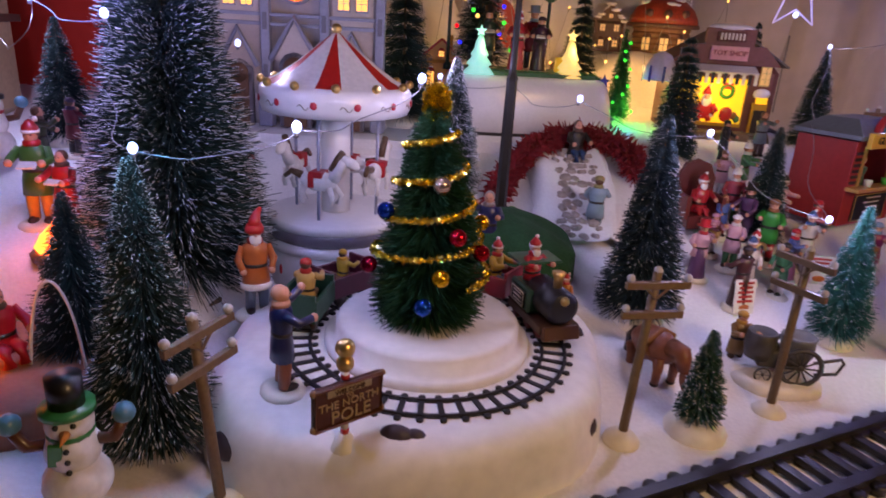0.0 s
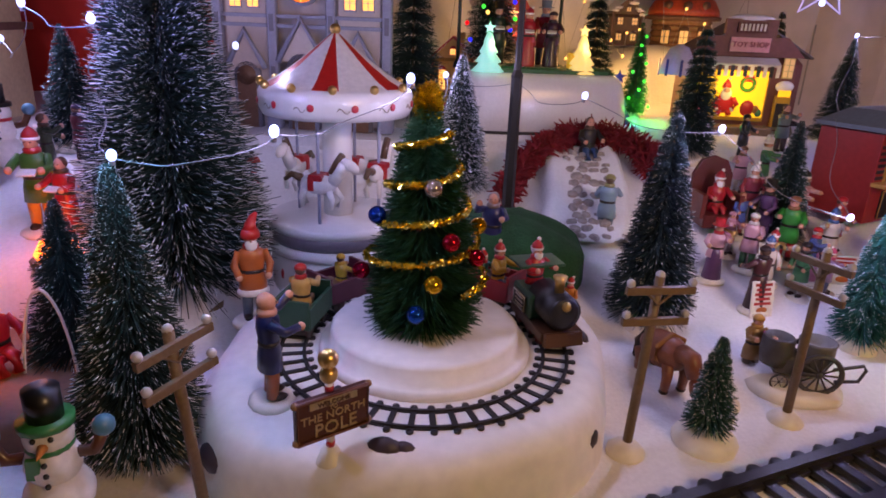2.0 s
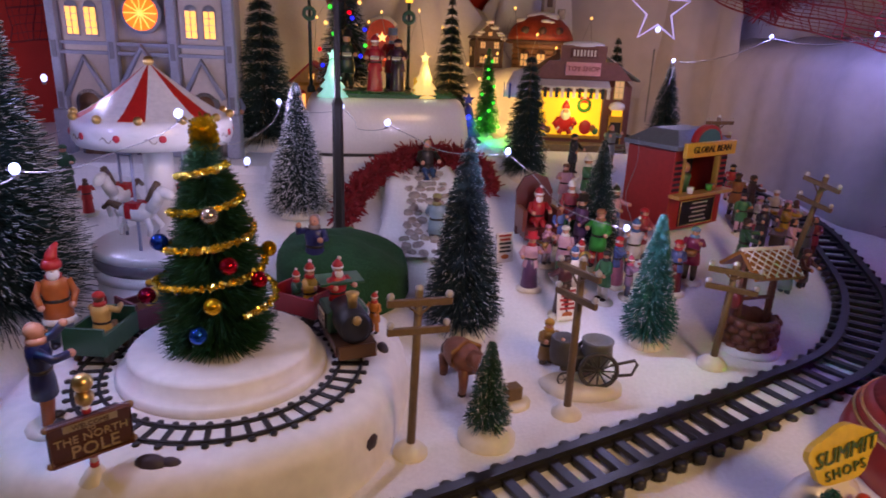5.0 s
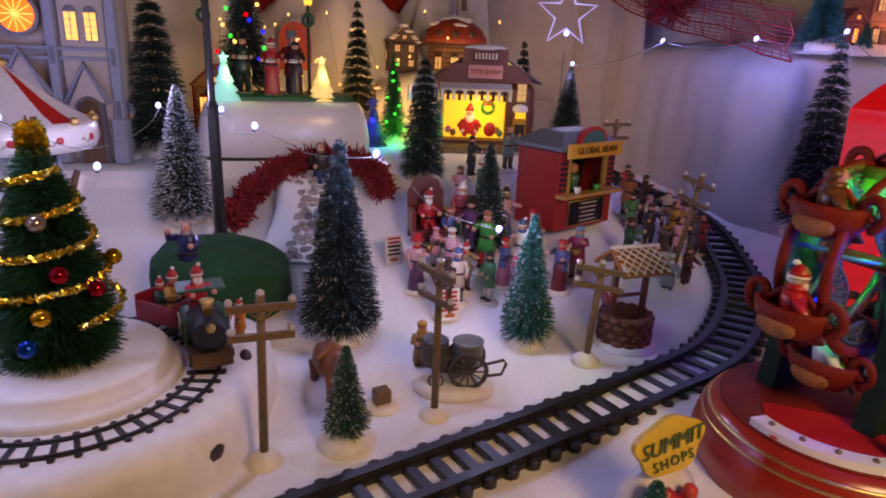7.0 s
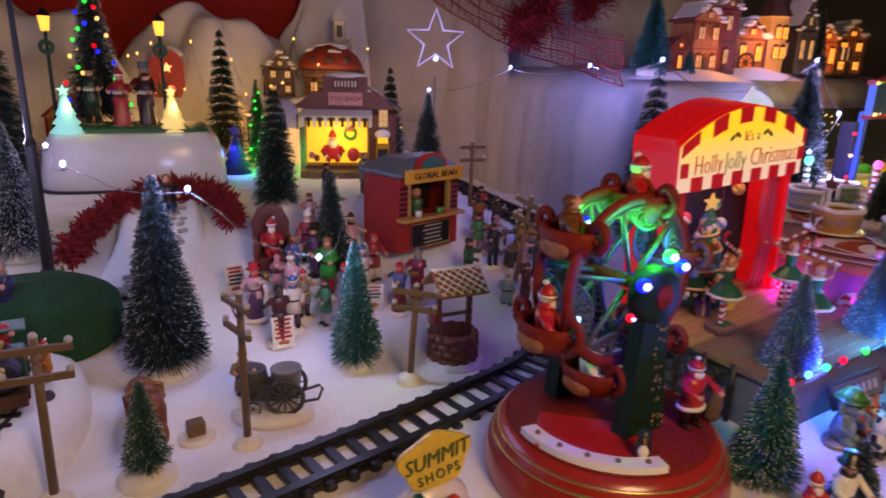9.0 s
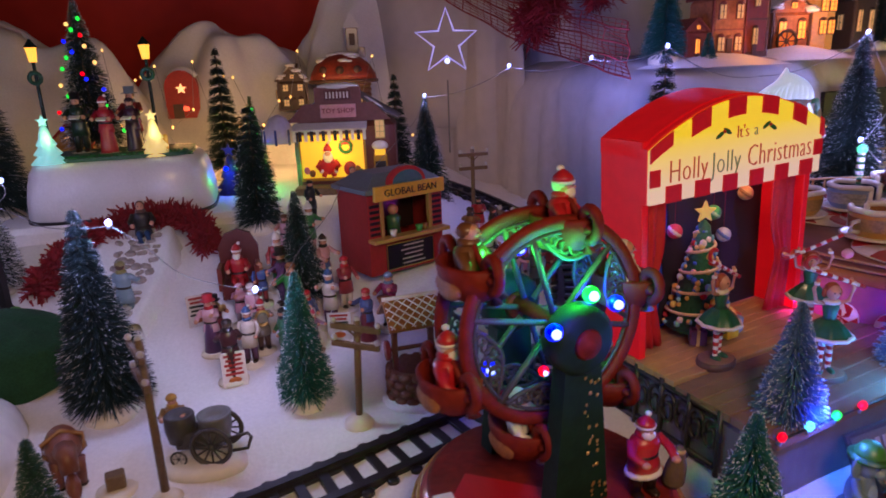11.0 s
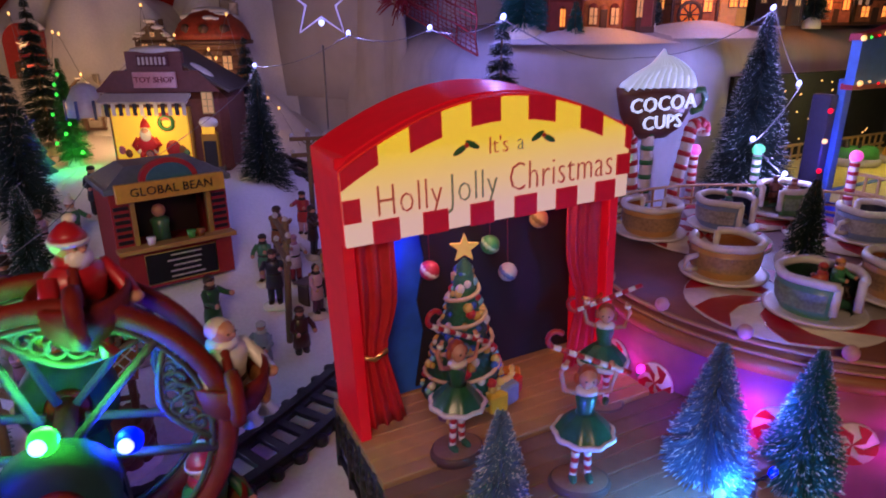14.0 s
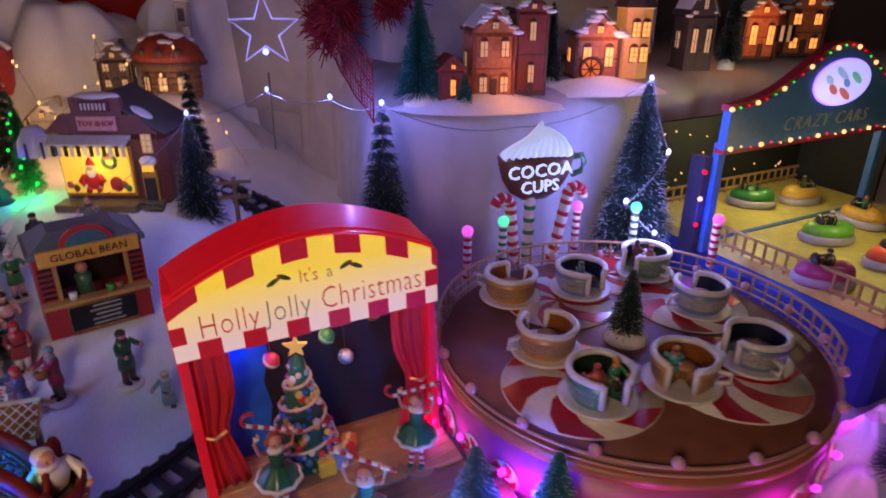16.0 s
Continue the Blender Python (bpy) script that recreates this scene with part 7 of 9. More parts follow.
for k, (x, y, z, r) in enumerate(((0.640, 0.895, 0.318, 0.034), (0.655, 0.865, 0.340, 0.032), (0.715, 0.85, 0.345, 0.022), (0.74, 0.85, 0.375, 0.032), (0.80, 0.88, 0.41, 0.03), (0.87, 0.90, 0.415, 0.03))):
    thing("red_flower_cluster", "dark red artificial flower cluster hung on the cloth", "garland", M(x, y, z), "red flowers", moss_line([Vector((0, 0, -r * 0.5)), Vector((0, 0, r * 0.5))], r, 700, k, fl), "stuff")

# ---------------------------------------------------------------- stage
def lit_gradient(m, z0, z1, low, high, power):
    """Light inside a sign: it glows from one colour at its foot to another at its top."""
    nt = m.node_tree
    co = nt.nodes.new("ShaderNodeTexCoord")
    sep = nt.nodes.new("ShaderNodeSeparateXYZ")
    nt.links.new(co.outputs["Object"], sep.inputs[0])
    span = nt.nodes.new("ShaderNodeMapRange")
    span.inputs["From Min"].default_value, span.inputs["From Max"].default_value = z0, z1
    nt.links.new(sep.outputs["Z"], span.inputs["Value"])
    mix = nt.nodes.new("ShaderNodeMix")
    mix.data_type = "RGBA"
    mix.inputs[6].default_value, mix.inputs[7].default_value = (*low, 1), (*high, 1)
    nt.links.new(span.outputs[0], mix.inputs[0])
    bsdf = nt.nodes["Principled BSDF"]
    nt.links.new(mix.outputs[2], bsdf.inputs["Emission Color"])
    bsdf.inputs["Emission Strength"].default_value = power


SX = M(0.5685, 0.3715, 0.05, 0, -2.3, 17.3)


def stage():
    t = thing("puppet_stage", "red toy theatre with lit arched sign, curtains and dark backdrop", "stage", SX)
    # Light on walls, roof and frame is put into the red as emission.
    R = mat("stage_red_selflit", (0.48, 0.007, 0.010), 0.45, 0, 0.2, 90, 0.1, coat=0.1, emit=(1.0, 0.006, 0.008), power=0.34)
    W, D = 0.168, 0.042
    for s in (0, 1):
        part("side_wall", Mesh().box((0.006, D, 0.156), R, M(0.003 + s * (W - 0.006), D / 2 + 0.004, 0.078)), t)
    n = 40

    def rim(u):
        return 0.151 + 0.002 * u + 0.026 * math.sin(math.pi * u) ** 0.9

    crown = [(W * i / n, rim(i / n)) for i in range(n + 1)]
    vs, fs = [], []
    for x, z in crown:
        vs += [(x, 0.006, z + 0.001), (x, D + 0.004, z + 0.004), (x, D + 0.004, z - 0.006), (x, 0.006, z - 0.006)]
    for i in range(n):
        a = 4 * i
        fs += [(a + k, a + 4 + k, a + 4 + (k + 1) % 4, a + (k + 1) % 4) for k in range(4)]
    fs += [(3, 2, 1, 0), (4 * n, 4 * n + 1, 4 * n + 2, 4 * n + 3)]
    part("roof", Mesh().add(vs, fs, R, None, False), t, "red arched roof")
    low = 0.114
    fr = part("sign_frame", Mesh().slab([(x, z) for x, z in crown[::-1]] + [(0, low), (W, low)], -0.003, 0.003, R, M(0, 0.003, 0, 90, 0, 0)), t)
    SG = mat("lit_sign_face", (0.34, 0.24, 0.08), 0.4, 0, 0.1, 60, 0.0, emit=(1.0, 0.55, 0.12), power=0.7)
    lit_gradient(SG, 0.122, 0.158, (1.0, 0.68, 0.5), (1.25, 0.84, 0.0), 0.78)
    plate = [(0.0006 + (W - 0.0012) * i / n, rim(i / n) - 0.0012) for i in range(n + 1)][::-1] + [(0.0006, low + 0.0004), (W - 0.0006, low + 0.0004)]
    part("sign_face", Mesh().slab(plate, -0.0015, 0.0015, SG, M(0, -0.0012, 0, 90, 0, 0)), fr, "warm lit cream sign face")
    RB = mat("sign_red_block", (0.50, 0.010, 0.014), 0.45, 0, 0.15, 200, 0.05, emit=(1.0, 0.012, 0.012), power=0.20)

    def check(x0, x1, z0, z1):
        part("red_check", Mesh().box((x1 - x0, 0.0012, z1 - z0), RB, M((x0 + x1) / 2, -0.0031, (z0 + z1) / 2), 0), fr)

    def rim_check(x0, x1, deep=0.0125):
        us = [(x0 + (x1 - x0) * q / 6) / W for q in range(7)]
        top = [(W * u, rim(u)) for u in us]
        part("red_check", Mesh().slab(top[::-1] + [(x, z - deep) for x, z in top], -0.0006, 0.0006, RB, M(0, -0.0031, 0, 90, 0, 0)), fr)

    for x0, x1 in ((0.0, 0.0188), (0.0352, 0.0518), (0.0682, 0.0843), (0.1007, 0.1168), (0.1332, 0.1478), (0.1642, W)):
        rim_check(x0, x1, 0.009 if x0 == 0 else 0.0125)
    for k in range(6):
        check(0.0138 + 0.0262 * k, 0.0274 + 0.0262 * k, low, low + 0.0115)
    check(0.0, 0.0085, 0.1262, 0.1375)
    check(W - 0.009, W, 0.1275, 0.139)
    INR, ING = mat("sign_ink_red", (0.40, 0.07, 0.04), 0.5, emit=(0.60, 0.08, 0.02), power=0.35), mat("sign_ink_green", (0.16, 0.18, 0.12), 0.5, emit=(0.25, 0.25, 0.09), power=0.35)
    for word, x, m in (("Holly", 0.0335, INR), ("Jolly", 0.0685, ING), ("Christmas", 0.1225, INR)):
        part("letters", lettering(word, 0.0195, m, 0.0004, "CENTER", 0, 1.06, -0.0004), fr, at=M(x, -0.0032, 0.1335 + 0.012 * x) @ Matrix.Diagonal((0.80, 1, 1.15, 1)))
    for word, x, m in (("It's", 0.083, INR), ("a", 0.096, ING)):
        part("letters", lettering(word, 0.0125, m, 0.0004, "CENTER", 0, 1.0, -0.00025), fr, at=M(x, -0.0032, 0.1535) @ Matrix.Diagonal((0.85, 1, 1, 1)))
    for s in (-1, 1):
        for q in (-1, 1):
            part("holly_leaf", Mesh().ball(0.0036, mat("holly_green", (0.03, 0.14, 0.03), 0.5), M(0.0875 + s * 0.0225 + 0.0034 * q, -0.0028, 0.1545 - 0.001 * q * s, 0, 28 * q, 0), 8, 6, (1.25, 0.2, 0.45)), fr)
        part("holly_berry", Mesh().ball(0.0013, paint("c22a22"), M(0.0875 + s * 0.0225, -0.0032, 0.1556), 8, 6), fr)
    bk = mat("stage_backdrop", (0.012, 0.010, 0.022), 0.7, 0, 0.2, 100, 0.1)
    part("backdrop", Mesh().box((W - 0.012, 0.003, 0.15), bk, M(W / 2, D, 0.075)), t, "dark painted backdrop")
    part("blue_panel", Mesh().box((0.045, 0.002, 0.12), mat("blue_panel_paint", (0.02, 0.14, 0.75), 0.6, 0, 0.3, 80, 0), M(0.034, D - 0.003, 0.06)), t, "deep blue night panel")
    part("dark_tree_cutout", Mesh().slab([(0.046, 0.004), (0.084, 0.004), (0.074, 0.04), (0.078, 0.04), (0.068, 0.085), (0.071, 0.085), (0.060, 0.126), (0.054, 0.10), (0.056, 0.085), (0.05, 0.06), (0.053, 0.04)], -0.0008, 0.0008, bk, M(0, D - 0.006, 0, 90, 0, 0)), t, "black painted tree shape")
    CUR = mat("curtain_red", (0.55, 0.018, 0.022), 0.55, 0, 0.15, 200, 0.15)
    for s in (0, 1):
        me = Mesh()
        vs, nn, rows = [], 26, 12
        for j in range(rows):
            f = j / (rows - 1)
            wd = 0.0245 if f > 0.5 else 0.0245 - 0.004 * math.sin(f * math.pi * 2)
            wd *= 1 - 0.32 * math.exp(-((f - 0.42) / 0.16) ** 2)
            for k in range(nn):
                u = k / (nn - 1)
                x = u * wd
                vs.append(((0.005 + x) if s == 0 else (W - 0.005 - x), 0.011 + 0.0016 * math.sin(u * 21) + 0.0006 * math.sin(u * 47 + 3 * f), 0.002 + 0.113 * f))
        fs = [(j * nn + k, j * nn + k + 1, (j + 1) * nn + k + 1, (j + 1) * nn + k) for j in range(rows - 1) for k in range(nn - 1)]
        cu = part("curtain", me.add(vs, [f if s == 0 else f[::-1] for f in fs], CUR, None, True), t, "gathered red curtain")
        sol = cu.modifiers.new("cloth thickness", "SOLIDIFY")
        sol.thickness = 0.0015
        part("tie_back", Mesh().tube([(0.004 if s == 0 else W - 0.004, 0.008, 0.05), (0.012 if s == 0 else W - 0.012, 0.006, 0.047), (0.02 if s == 0 else W - 0.02, 0.008, 0.05)], 0.0014, GOLD, None, 6), cu)
    for x, z, c, c2 in ((0.0565, 0.080, "c83a5a", "e8e0d8"), (0.096, 0.088, "3f9a5a", "9ad0a0"), (0.108, 0.068, "b9c4e0", "5a7ad0"), (0.130, 0.098, "d0b070", "8a6a30")):
        part("ornament_thread", Mesh().cyl(0.0003, z, 0.135, paint("8a3040"), M(x, 0.03, 0), 4), t)
        og = part("hanging_ornament", Mesh().ball(0.0058, paint(c), M(x, 0.03, z), 14, 10), t, "round striped ornament")
        part("ornament_stripe", Mesh().lathe([(0.0055, -0.0016), (0.0062, 0), (0.0055, 0.0016)], paint(c2), M(x, 0.03, z, 25, 30, 0), 14), og)
    return t


stage()


def stage_tree():
    o = SX @ Vector((0.068, 0.016, 0.001))
    t = thing("stage_tree", "green resin tree with gold star and coloured balls on the stage", "tree", M(o.x, o.y, o.z), "")
    prof = []
    for k in range(6):
        z = 0.006 + 0.0132 * k
        prof += [(0.025 * (1 - k / 6.8), z), (0.0165 * (1 - k / 6.8), z + 0.012)]
    part("body", Mesh().lathe(prof + [(0.001, 0.088)], mat("resin_tree_green", (0.03, 0.17, 0.09), 0.5, 0, 0.4, 500, 0.9), None, 18), t)
    part("trunk", Mesh().cyl(0.004, -0.001, 0.008, DARKWOOD, None, 8), t)
    rnd = random.Random(6)
    for k in range(190):
        u = rnd.random() ** 1.3
        a = rnd.uniform(0, 6.28)
        r = 0.0245 * (1 - u * 0.86)
        part("tree_ball", Mesh().ball(rnd.uniform(0.0014, 0.0032), paint(rnd.choice(("d8c26a", "b9302e", "3a6ac0", "d8d4c8", "c9a84e", "7ac0d0"))), M(r * math.cos(a), r * math.sin(a), 0.008 + 0.074 * u), 6, 5), t)
    part("garland", Mesh().tube(helix(4.5, 0.012, 0.08, 0.0245, 0.006, 90, 0.4), 0.0013, paint("d8c69a"), None, 5), t)
    st = [((0.0085 if i % 2 == 0 else 0.0036) * math.sin(i * math.pi / 5), (0.0085 if i % 2 == 0 else 0.0036) * math.cos(i * math.pi / 5)) for i in range(10)]
    part("star", Mesh().slab(st, -0.0012, 0.0012, mat("gold_star", (0.9, 0.6, 0.15), 0.3, 0.4, emit=(1.0, 0.6, 0.1), power=0.4), M(0, 0, 0.094, 90, 0, 0)), t, "gold star")


stage_tree()
for k, (dx, dy, c, s) in enumerate(((0.078, -0.004, "d9b52a", 0.012), (0.087, 0.000, "7a8fb5", 0.013), (0.095, 0.006, "c8351f", 0.011), (0.052, 0.0, "6a4a6a", 0.012), (0.099, 0.012, "d98a2a", 0.011))):
    o = SX @ Vector((dx, dy, 0.001))
    g = thing("gift_box", "small wrapped gift box with ribbon on the stage floor", "gift box", M(o.x, o.y, o.z, 0, 0, 20 + 15 * k), "gift boxes")
    part("box", Mesh().box((s, s, s), paint(c), M(0, 0, s / 2)), g)
    part("ribbon", Mesh().box((s * 1.03, s * 0.2, s * 1.03), paint("e0c878"), M(0, 0, s / 2)), g)
    part("bow", Mesh().ball(s * 0.22, paint("e0c878"), M(0, 0, s * 1.1), 8, 6, (1.6, 0.8, 0.7)), g)
# floor boards in front of the stage
fb = thing("stage_floor", "brown wooden stage floor platform", "floor", M(0, 0, 0))
RED2 = mat("dark_stage_floor", (0.22, 0.12, 0.085), 0.85, 0, 0.15, 120, 0.15)
at = SX @ M(0.085, 0.012, -0.0045)
for k in range(9):
    part("plank", Mesh().box((0.172, 0.0091, 0.007), WOOD, at @ M(0, -0.0378 + 0.00945 * k, 0.0002 * (k % 2))), fb, "light wooden stage plank")
for k in range(2, 9):
    part("plank", Mesh().box((0.19, 0.0107, 0.006), RED2, SX @ M(0.093, -0.1264 + 0.0111 * k, -0.0055 + 0.0002 * (k % 2))), fb, "darker brown front plank")
part("platform_foot", Mesh().box((0.185, 0.145, 0.05), mat("grey_felt_side", (0.16, 0.14, 0.16), 0.9, 0, 0.2, 90, 0.3), SX @ M(0.093, -0.0285, -0.034)), fb)
fn = thing("iron_fence", "low black ornamental fence beside the stage floor", "fence", Matrix())
A, B = Vector((0.553, 0.425, 0)), Vector((0.588, 0.305, 0))
for zz in (0.006, 0.043):
    part("rail", Mesh().tube([A + Vector((0, 0, zz)), B + Vector((0, 0, zz))], 0.0018, BLACKPL, None, 6), fn)
for k in range(6):
    p = A.lerp(B, k / 5)
    part("post", Mesh().cyl(0.002, 0, 0.047, BLACKPL, M(p.x, p.y, 0), 8), fn)
    if k < 5:
        q = A.lerp(B, (k + 1) / 5)
        me = Mesh()
        for s0 in (0.25, 0.75):
            c = p.lerp(q, s0)
            d = (q - p).normalized()
            me.tube([c + d * 0.008 * math.cos(a) * (1 - a / 12) + Vector((0, 0, 0.026 + 0.014 * math.sin(a) * (1 - a / 12))) for a in np.linspace(0, 8.5, 22)], 0.0015, BLACKPL, None, 5)
        part("scrollwork", me, fn)


def elf(label, p, turn, tip=20, spread=0.019):
    """A dancing elf on a round foot, a striped cane held over its head, one mesh."""
    me = Mesh()
    G, W, R = mat("elf_green", (0.02, 0.12, 0.055), 0.35, 0, 0.3, 200, 0.15, coat=0.3), paint("e2ded6"), paint("b5242a")
    me.lathe([(0.0180, -0.001), (0.0185, 0.002), (0.0175, 0.0048), (0.0165, 0.0052)], mat("elf_foot_brown", (0.10, 0.05, 0.035), 0.5), None, 24, True, 0.8)
    me.lathe([(0.0166, 0.0052), (0.016, 0.0056), (0.001, 0.0058)], mat("elf_foot_tan", (0.26, 0.15, 0.09), 0.55), None, 24, True, 0.8)
    for s in (-1, 1):
        a = [Vector((s * (0.0046 - 0.0002 * k), 0.0015 * s * (1 - k / 10), 0.0075 + 0.0034 * k)) for k in range(10)]
        for k in range(9):
            me.tube([a[k], a[k + 1]], 0.0021 + 0.00008 * k, R if k % 2 else W, None, 8)
        me.ball(0.0032, G, M(s * 0.0048, -0.0025, 0.0072), 8, 6, (0.8, 1.7, 0.75))
    frill = [(0.0166 * (1 + 0.05 * math.sin(9 * q)) * math.cos(q), 0.0166 * (1 + 0.05 * math.sin(9 * q)) * math.sin(q), 0.0375) for q in np.linspace(0, 2 * math.pi, 37)[:-1]]
    me.tube(frill, 0.0017, W, None, 6, None, True)
    vs, n = [], 36
    for r, z, f in ((0.0163, 0.038, 0.05), (0.0135, 0.0425, 0.06), (0.0095, 0.047, 0.04), (0.0056, 0.0505, 0.0)):
        vs += [(r * (1 + f * math.sin(9 * q)) * math.cos(q), r * (1 + f * math.sin(9 * q)) * math.sin(q), z) for q in np.linspace(0, 2 * math.pi, n + 1)[:-1]]
    me.add(vs, [(i * n + k, i * n + (k + 1) % n, (i + 1) * n + (k + 1) % n, (i + 1) * n + k) for i in range(3) for k in range(n)], G, None, True)
    me.lathe([(0.0054, 0.049), (0.0048, 0.053), (0.0062, 0.060), (0.0056, 0.064), (0.0022, 0.066)], G, None, 14, True, 0.8)
    me.lathe([(0.0064, 0.0632), (0.0066, 0.065), (0.0058, 0.066)], W, None, 14, True, 0.8)
    me.cyl(0.002, 0.065, 0.069, SKIN, None, 8)
    me.ball(0.0056, SKIN, M(0, -0.0008, 0.0725), 12, 9, (0.92, 0.95, 1.08))
    me.ball(0.0058, paint("9a4a22"), M(0, 0.0014, 0.0742), 12, 9, (0.98, 0.9, 0.98))
    for s in (-1, 1):
        me.ball(0.0024, paint("9a4a22"), M(s * 0.0058, 0.001, 0.0715), 8, 6, (0.8, 0.8, 1.5))
        me.ball(0.0007, paint("20160f"), M(s * 0.002, -0.0061, 0.0732), 5, 4)
        me.tube([(s * 0.0055, 0, 0.063), (s * 0.0125, -0.001, 0.0655), (s * spread * 0.8, -0.001, 0.076), (s * spread * 0.62, -0.001, 0.0835)], 0.0017, SKIN, None, 7, 0.0014)
        me.lathe([(0.0021, -0.001), (0.0021, 0.001)], W, M(s * spread * 0.7, -0.001, 0.080), 8)
    at = M(0, -0.001, 0.0845, 0, tip, 0)
    c = [at @ Vector((-spread * 1.15 + 0.0046 * k, 0, 0)) for k in range(11)]
    for k in range(10):
        me.tube([c[k], c[k + 1]], 0.0016, R if k % 2 else W, None, 7)
    hook = [at @ Vector((-spread * 1.15 - 0.0048 * math.sin(q), 0, 0.0048 * (1 - math.cos(q)))) for q in np.linspace(0, 3.6, 9)]
    me.tube(hook, 0.0016, R, None, 7)
    thing("elf_figurine", label, "figurine", M(p[0], p[1], p[2], 0, 0, turn, 0.83), "elves", me)


elf("dancing elf figurine in green skirt holding a candy cane", (0.617, 0.360, 0.0497), 25, 28)
elf("dancing elf figurine in green skirt with a lowered cane", (0.672, 0.326, 0.0497), -10, 20)
elf("dancing elf figurine in green skirt beside the curtain", (0.707, 0.390, 0.0497), -25, -30)


# ---------------------------------------------------------------- cocoa cup ride
CX, CY, CR = 0.8885, 0.4685, 0.152


def ride():
    t = thing("cup_ride", "round brown ride platform with peppermint swirls and pink lit skirt", "ride", M(CX, CY, 0))
    part("deck", Mesh().lathe([(CR - 0.002, 0.090), (CR + 0.001, 0.094), (CR, 0.0995), (0.001, 0.1005)], mat("deck_brown", (0.20, 0.075, 0.045), 0.42, 0, 0.25, 60, 0.15), None, 72), t)
    RW = mat("ride_rim_wood", (0.34, 0.13, 0.045), 0.42, 0, 0.25, 90, 0.2)
    rim = part("rim", Mesh().lathe([(CR + 0.001, 0.084), (CR + 0.0035, 0.085), (CR + 0.0045, 0.0905), (CR + 0.0025, 0.0935), (CR + 0.0005, 0.0935)], RW, None, 72), t, "orange-brown wooden rim")
    for z, r in ((0.1025, 0.0013), (0.0965, 0.0011)):
        part("low_rail", Mesh().tube([((CR + 0.003) * math.cos(q), (CR + 0.003) * math.sin(q), z) for q in np.linspace(0, 2 * math.pi, 97)[:-1]], r, WOOD, None, 6, None, True), rim)
    sk = part("skirt", Mesh().lathe([(CR + 0.004, 0.02), (CR + 0.002, 0.084)], mat("pink_skirt", (0.50, 0.10, 0.30), 0.4, 0, 0.25, 70, 0.1), None, 72), t, "pink skirt")
    for k in range(28):
        a = 2 * math.pi * k / 28
        c, s = math.cos(a), math.sin(a)
        pm = part("peppermint", Mesh().lathe([(0.0125, -0.001), (0.0125, 0.001)], paint("e8dce0"), M((CR + 0.0045) * c, (CR + 0.0045) * s, 0.056, 90, 0, math.degrees(a) + 90), 18), sk, "painted peppermint swirl")
        for q in range(5):
            a0 = 2 * math.pi * q / 5
            blade = [(0.0, 0.0)] + [(0.0122 * f * math.cos(a0 + 0.9 * f + w), 0.0122 * f * math.sin(a0 + 0.9 * f + w)) for f, w in ((0.5, -0.1), (1, 0), (1, 0.3), (1, 0.62), (0.5, 0.5))]
            part("swirl", Mesh().slab(blade, -0.0016, 0.0016, paint("b51f34"), M((CR + 0.0045) * c, (CR + 0.0045) * s, 0.056, 90, 0, math.degrees(a) + 90)), pm)
    # fence behind
    for k in range(40):
        a = math.radians(-25 + 205 * k / 39)
        x, y = (CR + 0.004) * math.cos(a), (CR + 0.004) * math.sin(a)
        part("fence_post", Mesh().cyl(0.0012, 0.098, 0.121, WOOD, M(x, y, 0), 6), t)
    ring = [((CR + 0.004) * math.cos(a), (CR + 0.004) * math.sin(a), 0.121) for a in np.radians(np.linspace(-25, 180, 80))]
    part("fence_rail", Mesh().tube(ring, 0.0015, WOOD, None, 6), t)
    ring = [(x, y, 0.109) for x, y, _ in ring]
    part("fence_rail", Mesh().tube(ring, 0.001, WOOD, None, 6), t)
    for k in range(20):
        a = 2 * math.pi * k / 20 + 0.12
        x, y = (CR + 0.004) * math.cos(a), (CR + 0.004) * math.sin(a)
        part("rim_knob", Mesh().ball(0.0042, mat("pink_knob", (0.62, 0.34, 0.36), 0.4), M(x, y, 0.1075), 10, 7), t)
    # peppermint mats on the deck
    for px, py, pr in ((0.828, 0.405, 0.058), (0.943, 0.405, 0.056), (0.965, 0.515, 0.05), (0.85, 0.535, 0.05), (0.912, 0.588, 0.046)):
        pm = part("peppermint_mat", Mesh().lathe([(pr, 0.1008), (pr, 0.1018), (0.001, 0.1018)], paint("ded6cc"), M(px - CX, py - CY, 0), 40), t, "white and red peppermint swirl mat")
        for q in range(6):
            a0 = 2 * math.pi * q / 6
            st = [(0, 0)] + [(pr * 0.985 * f * math.cos(a0 + 1.0 * f), pr * 0.985 * f * math.sin(a0 + 1.0 * f)) for f in (0.25, 0.5, 0.75, 1)]
            st += [(pr * 0.985 * math.cos(a0 + 1.0 + w), pr * 0.985 * math.sin(a0 + 1.0 + w)) for w in (0.2, 0.4, 0.52)]
            st += [(pr * 0.985 * f * math.cos(a0 + 1.0 * f + 0.52), pr * 0.985 * f * math.sin(a0 + 1.0 * f + 0.52)) for f in (0.75, 0.5, 0.25)]
            part("red_stripe", Mesh().slab(st, 0.1016, 0.1024, paint("b01420"), M(px - CX, py - CY, 0)), pm)


ride()


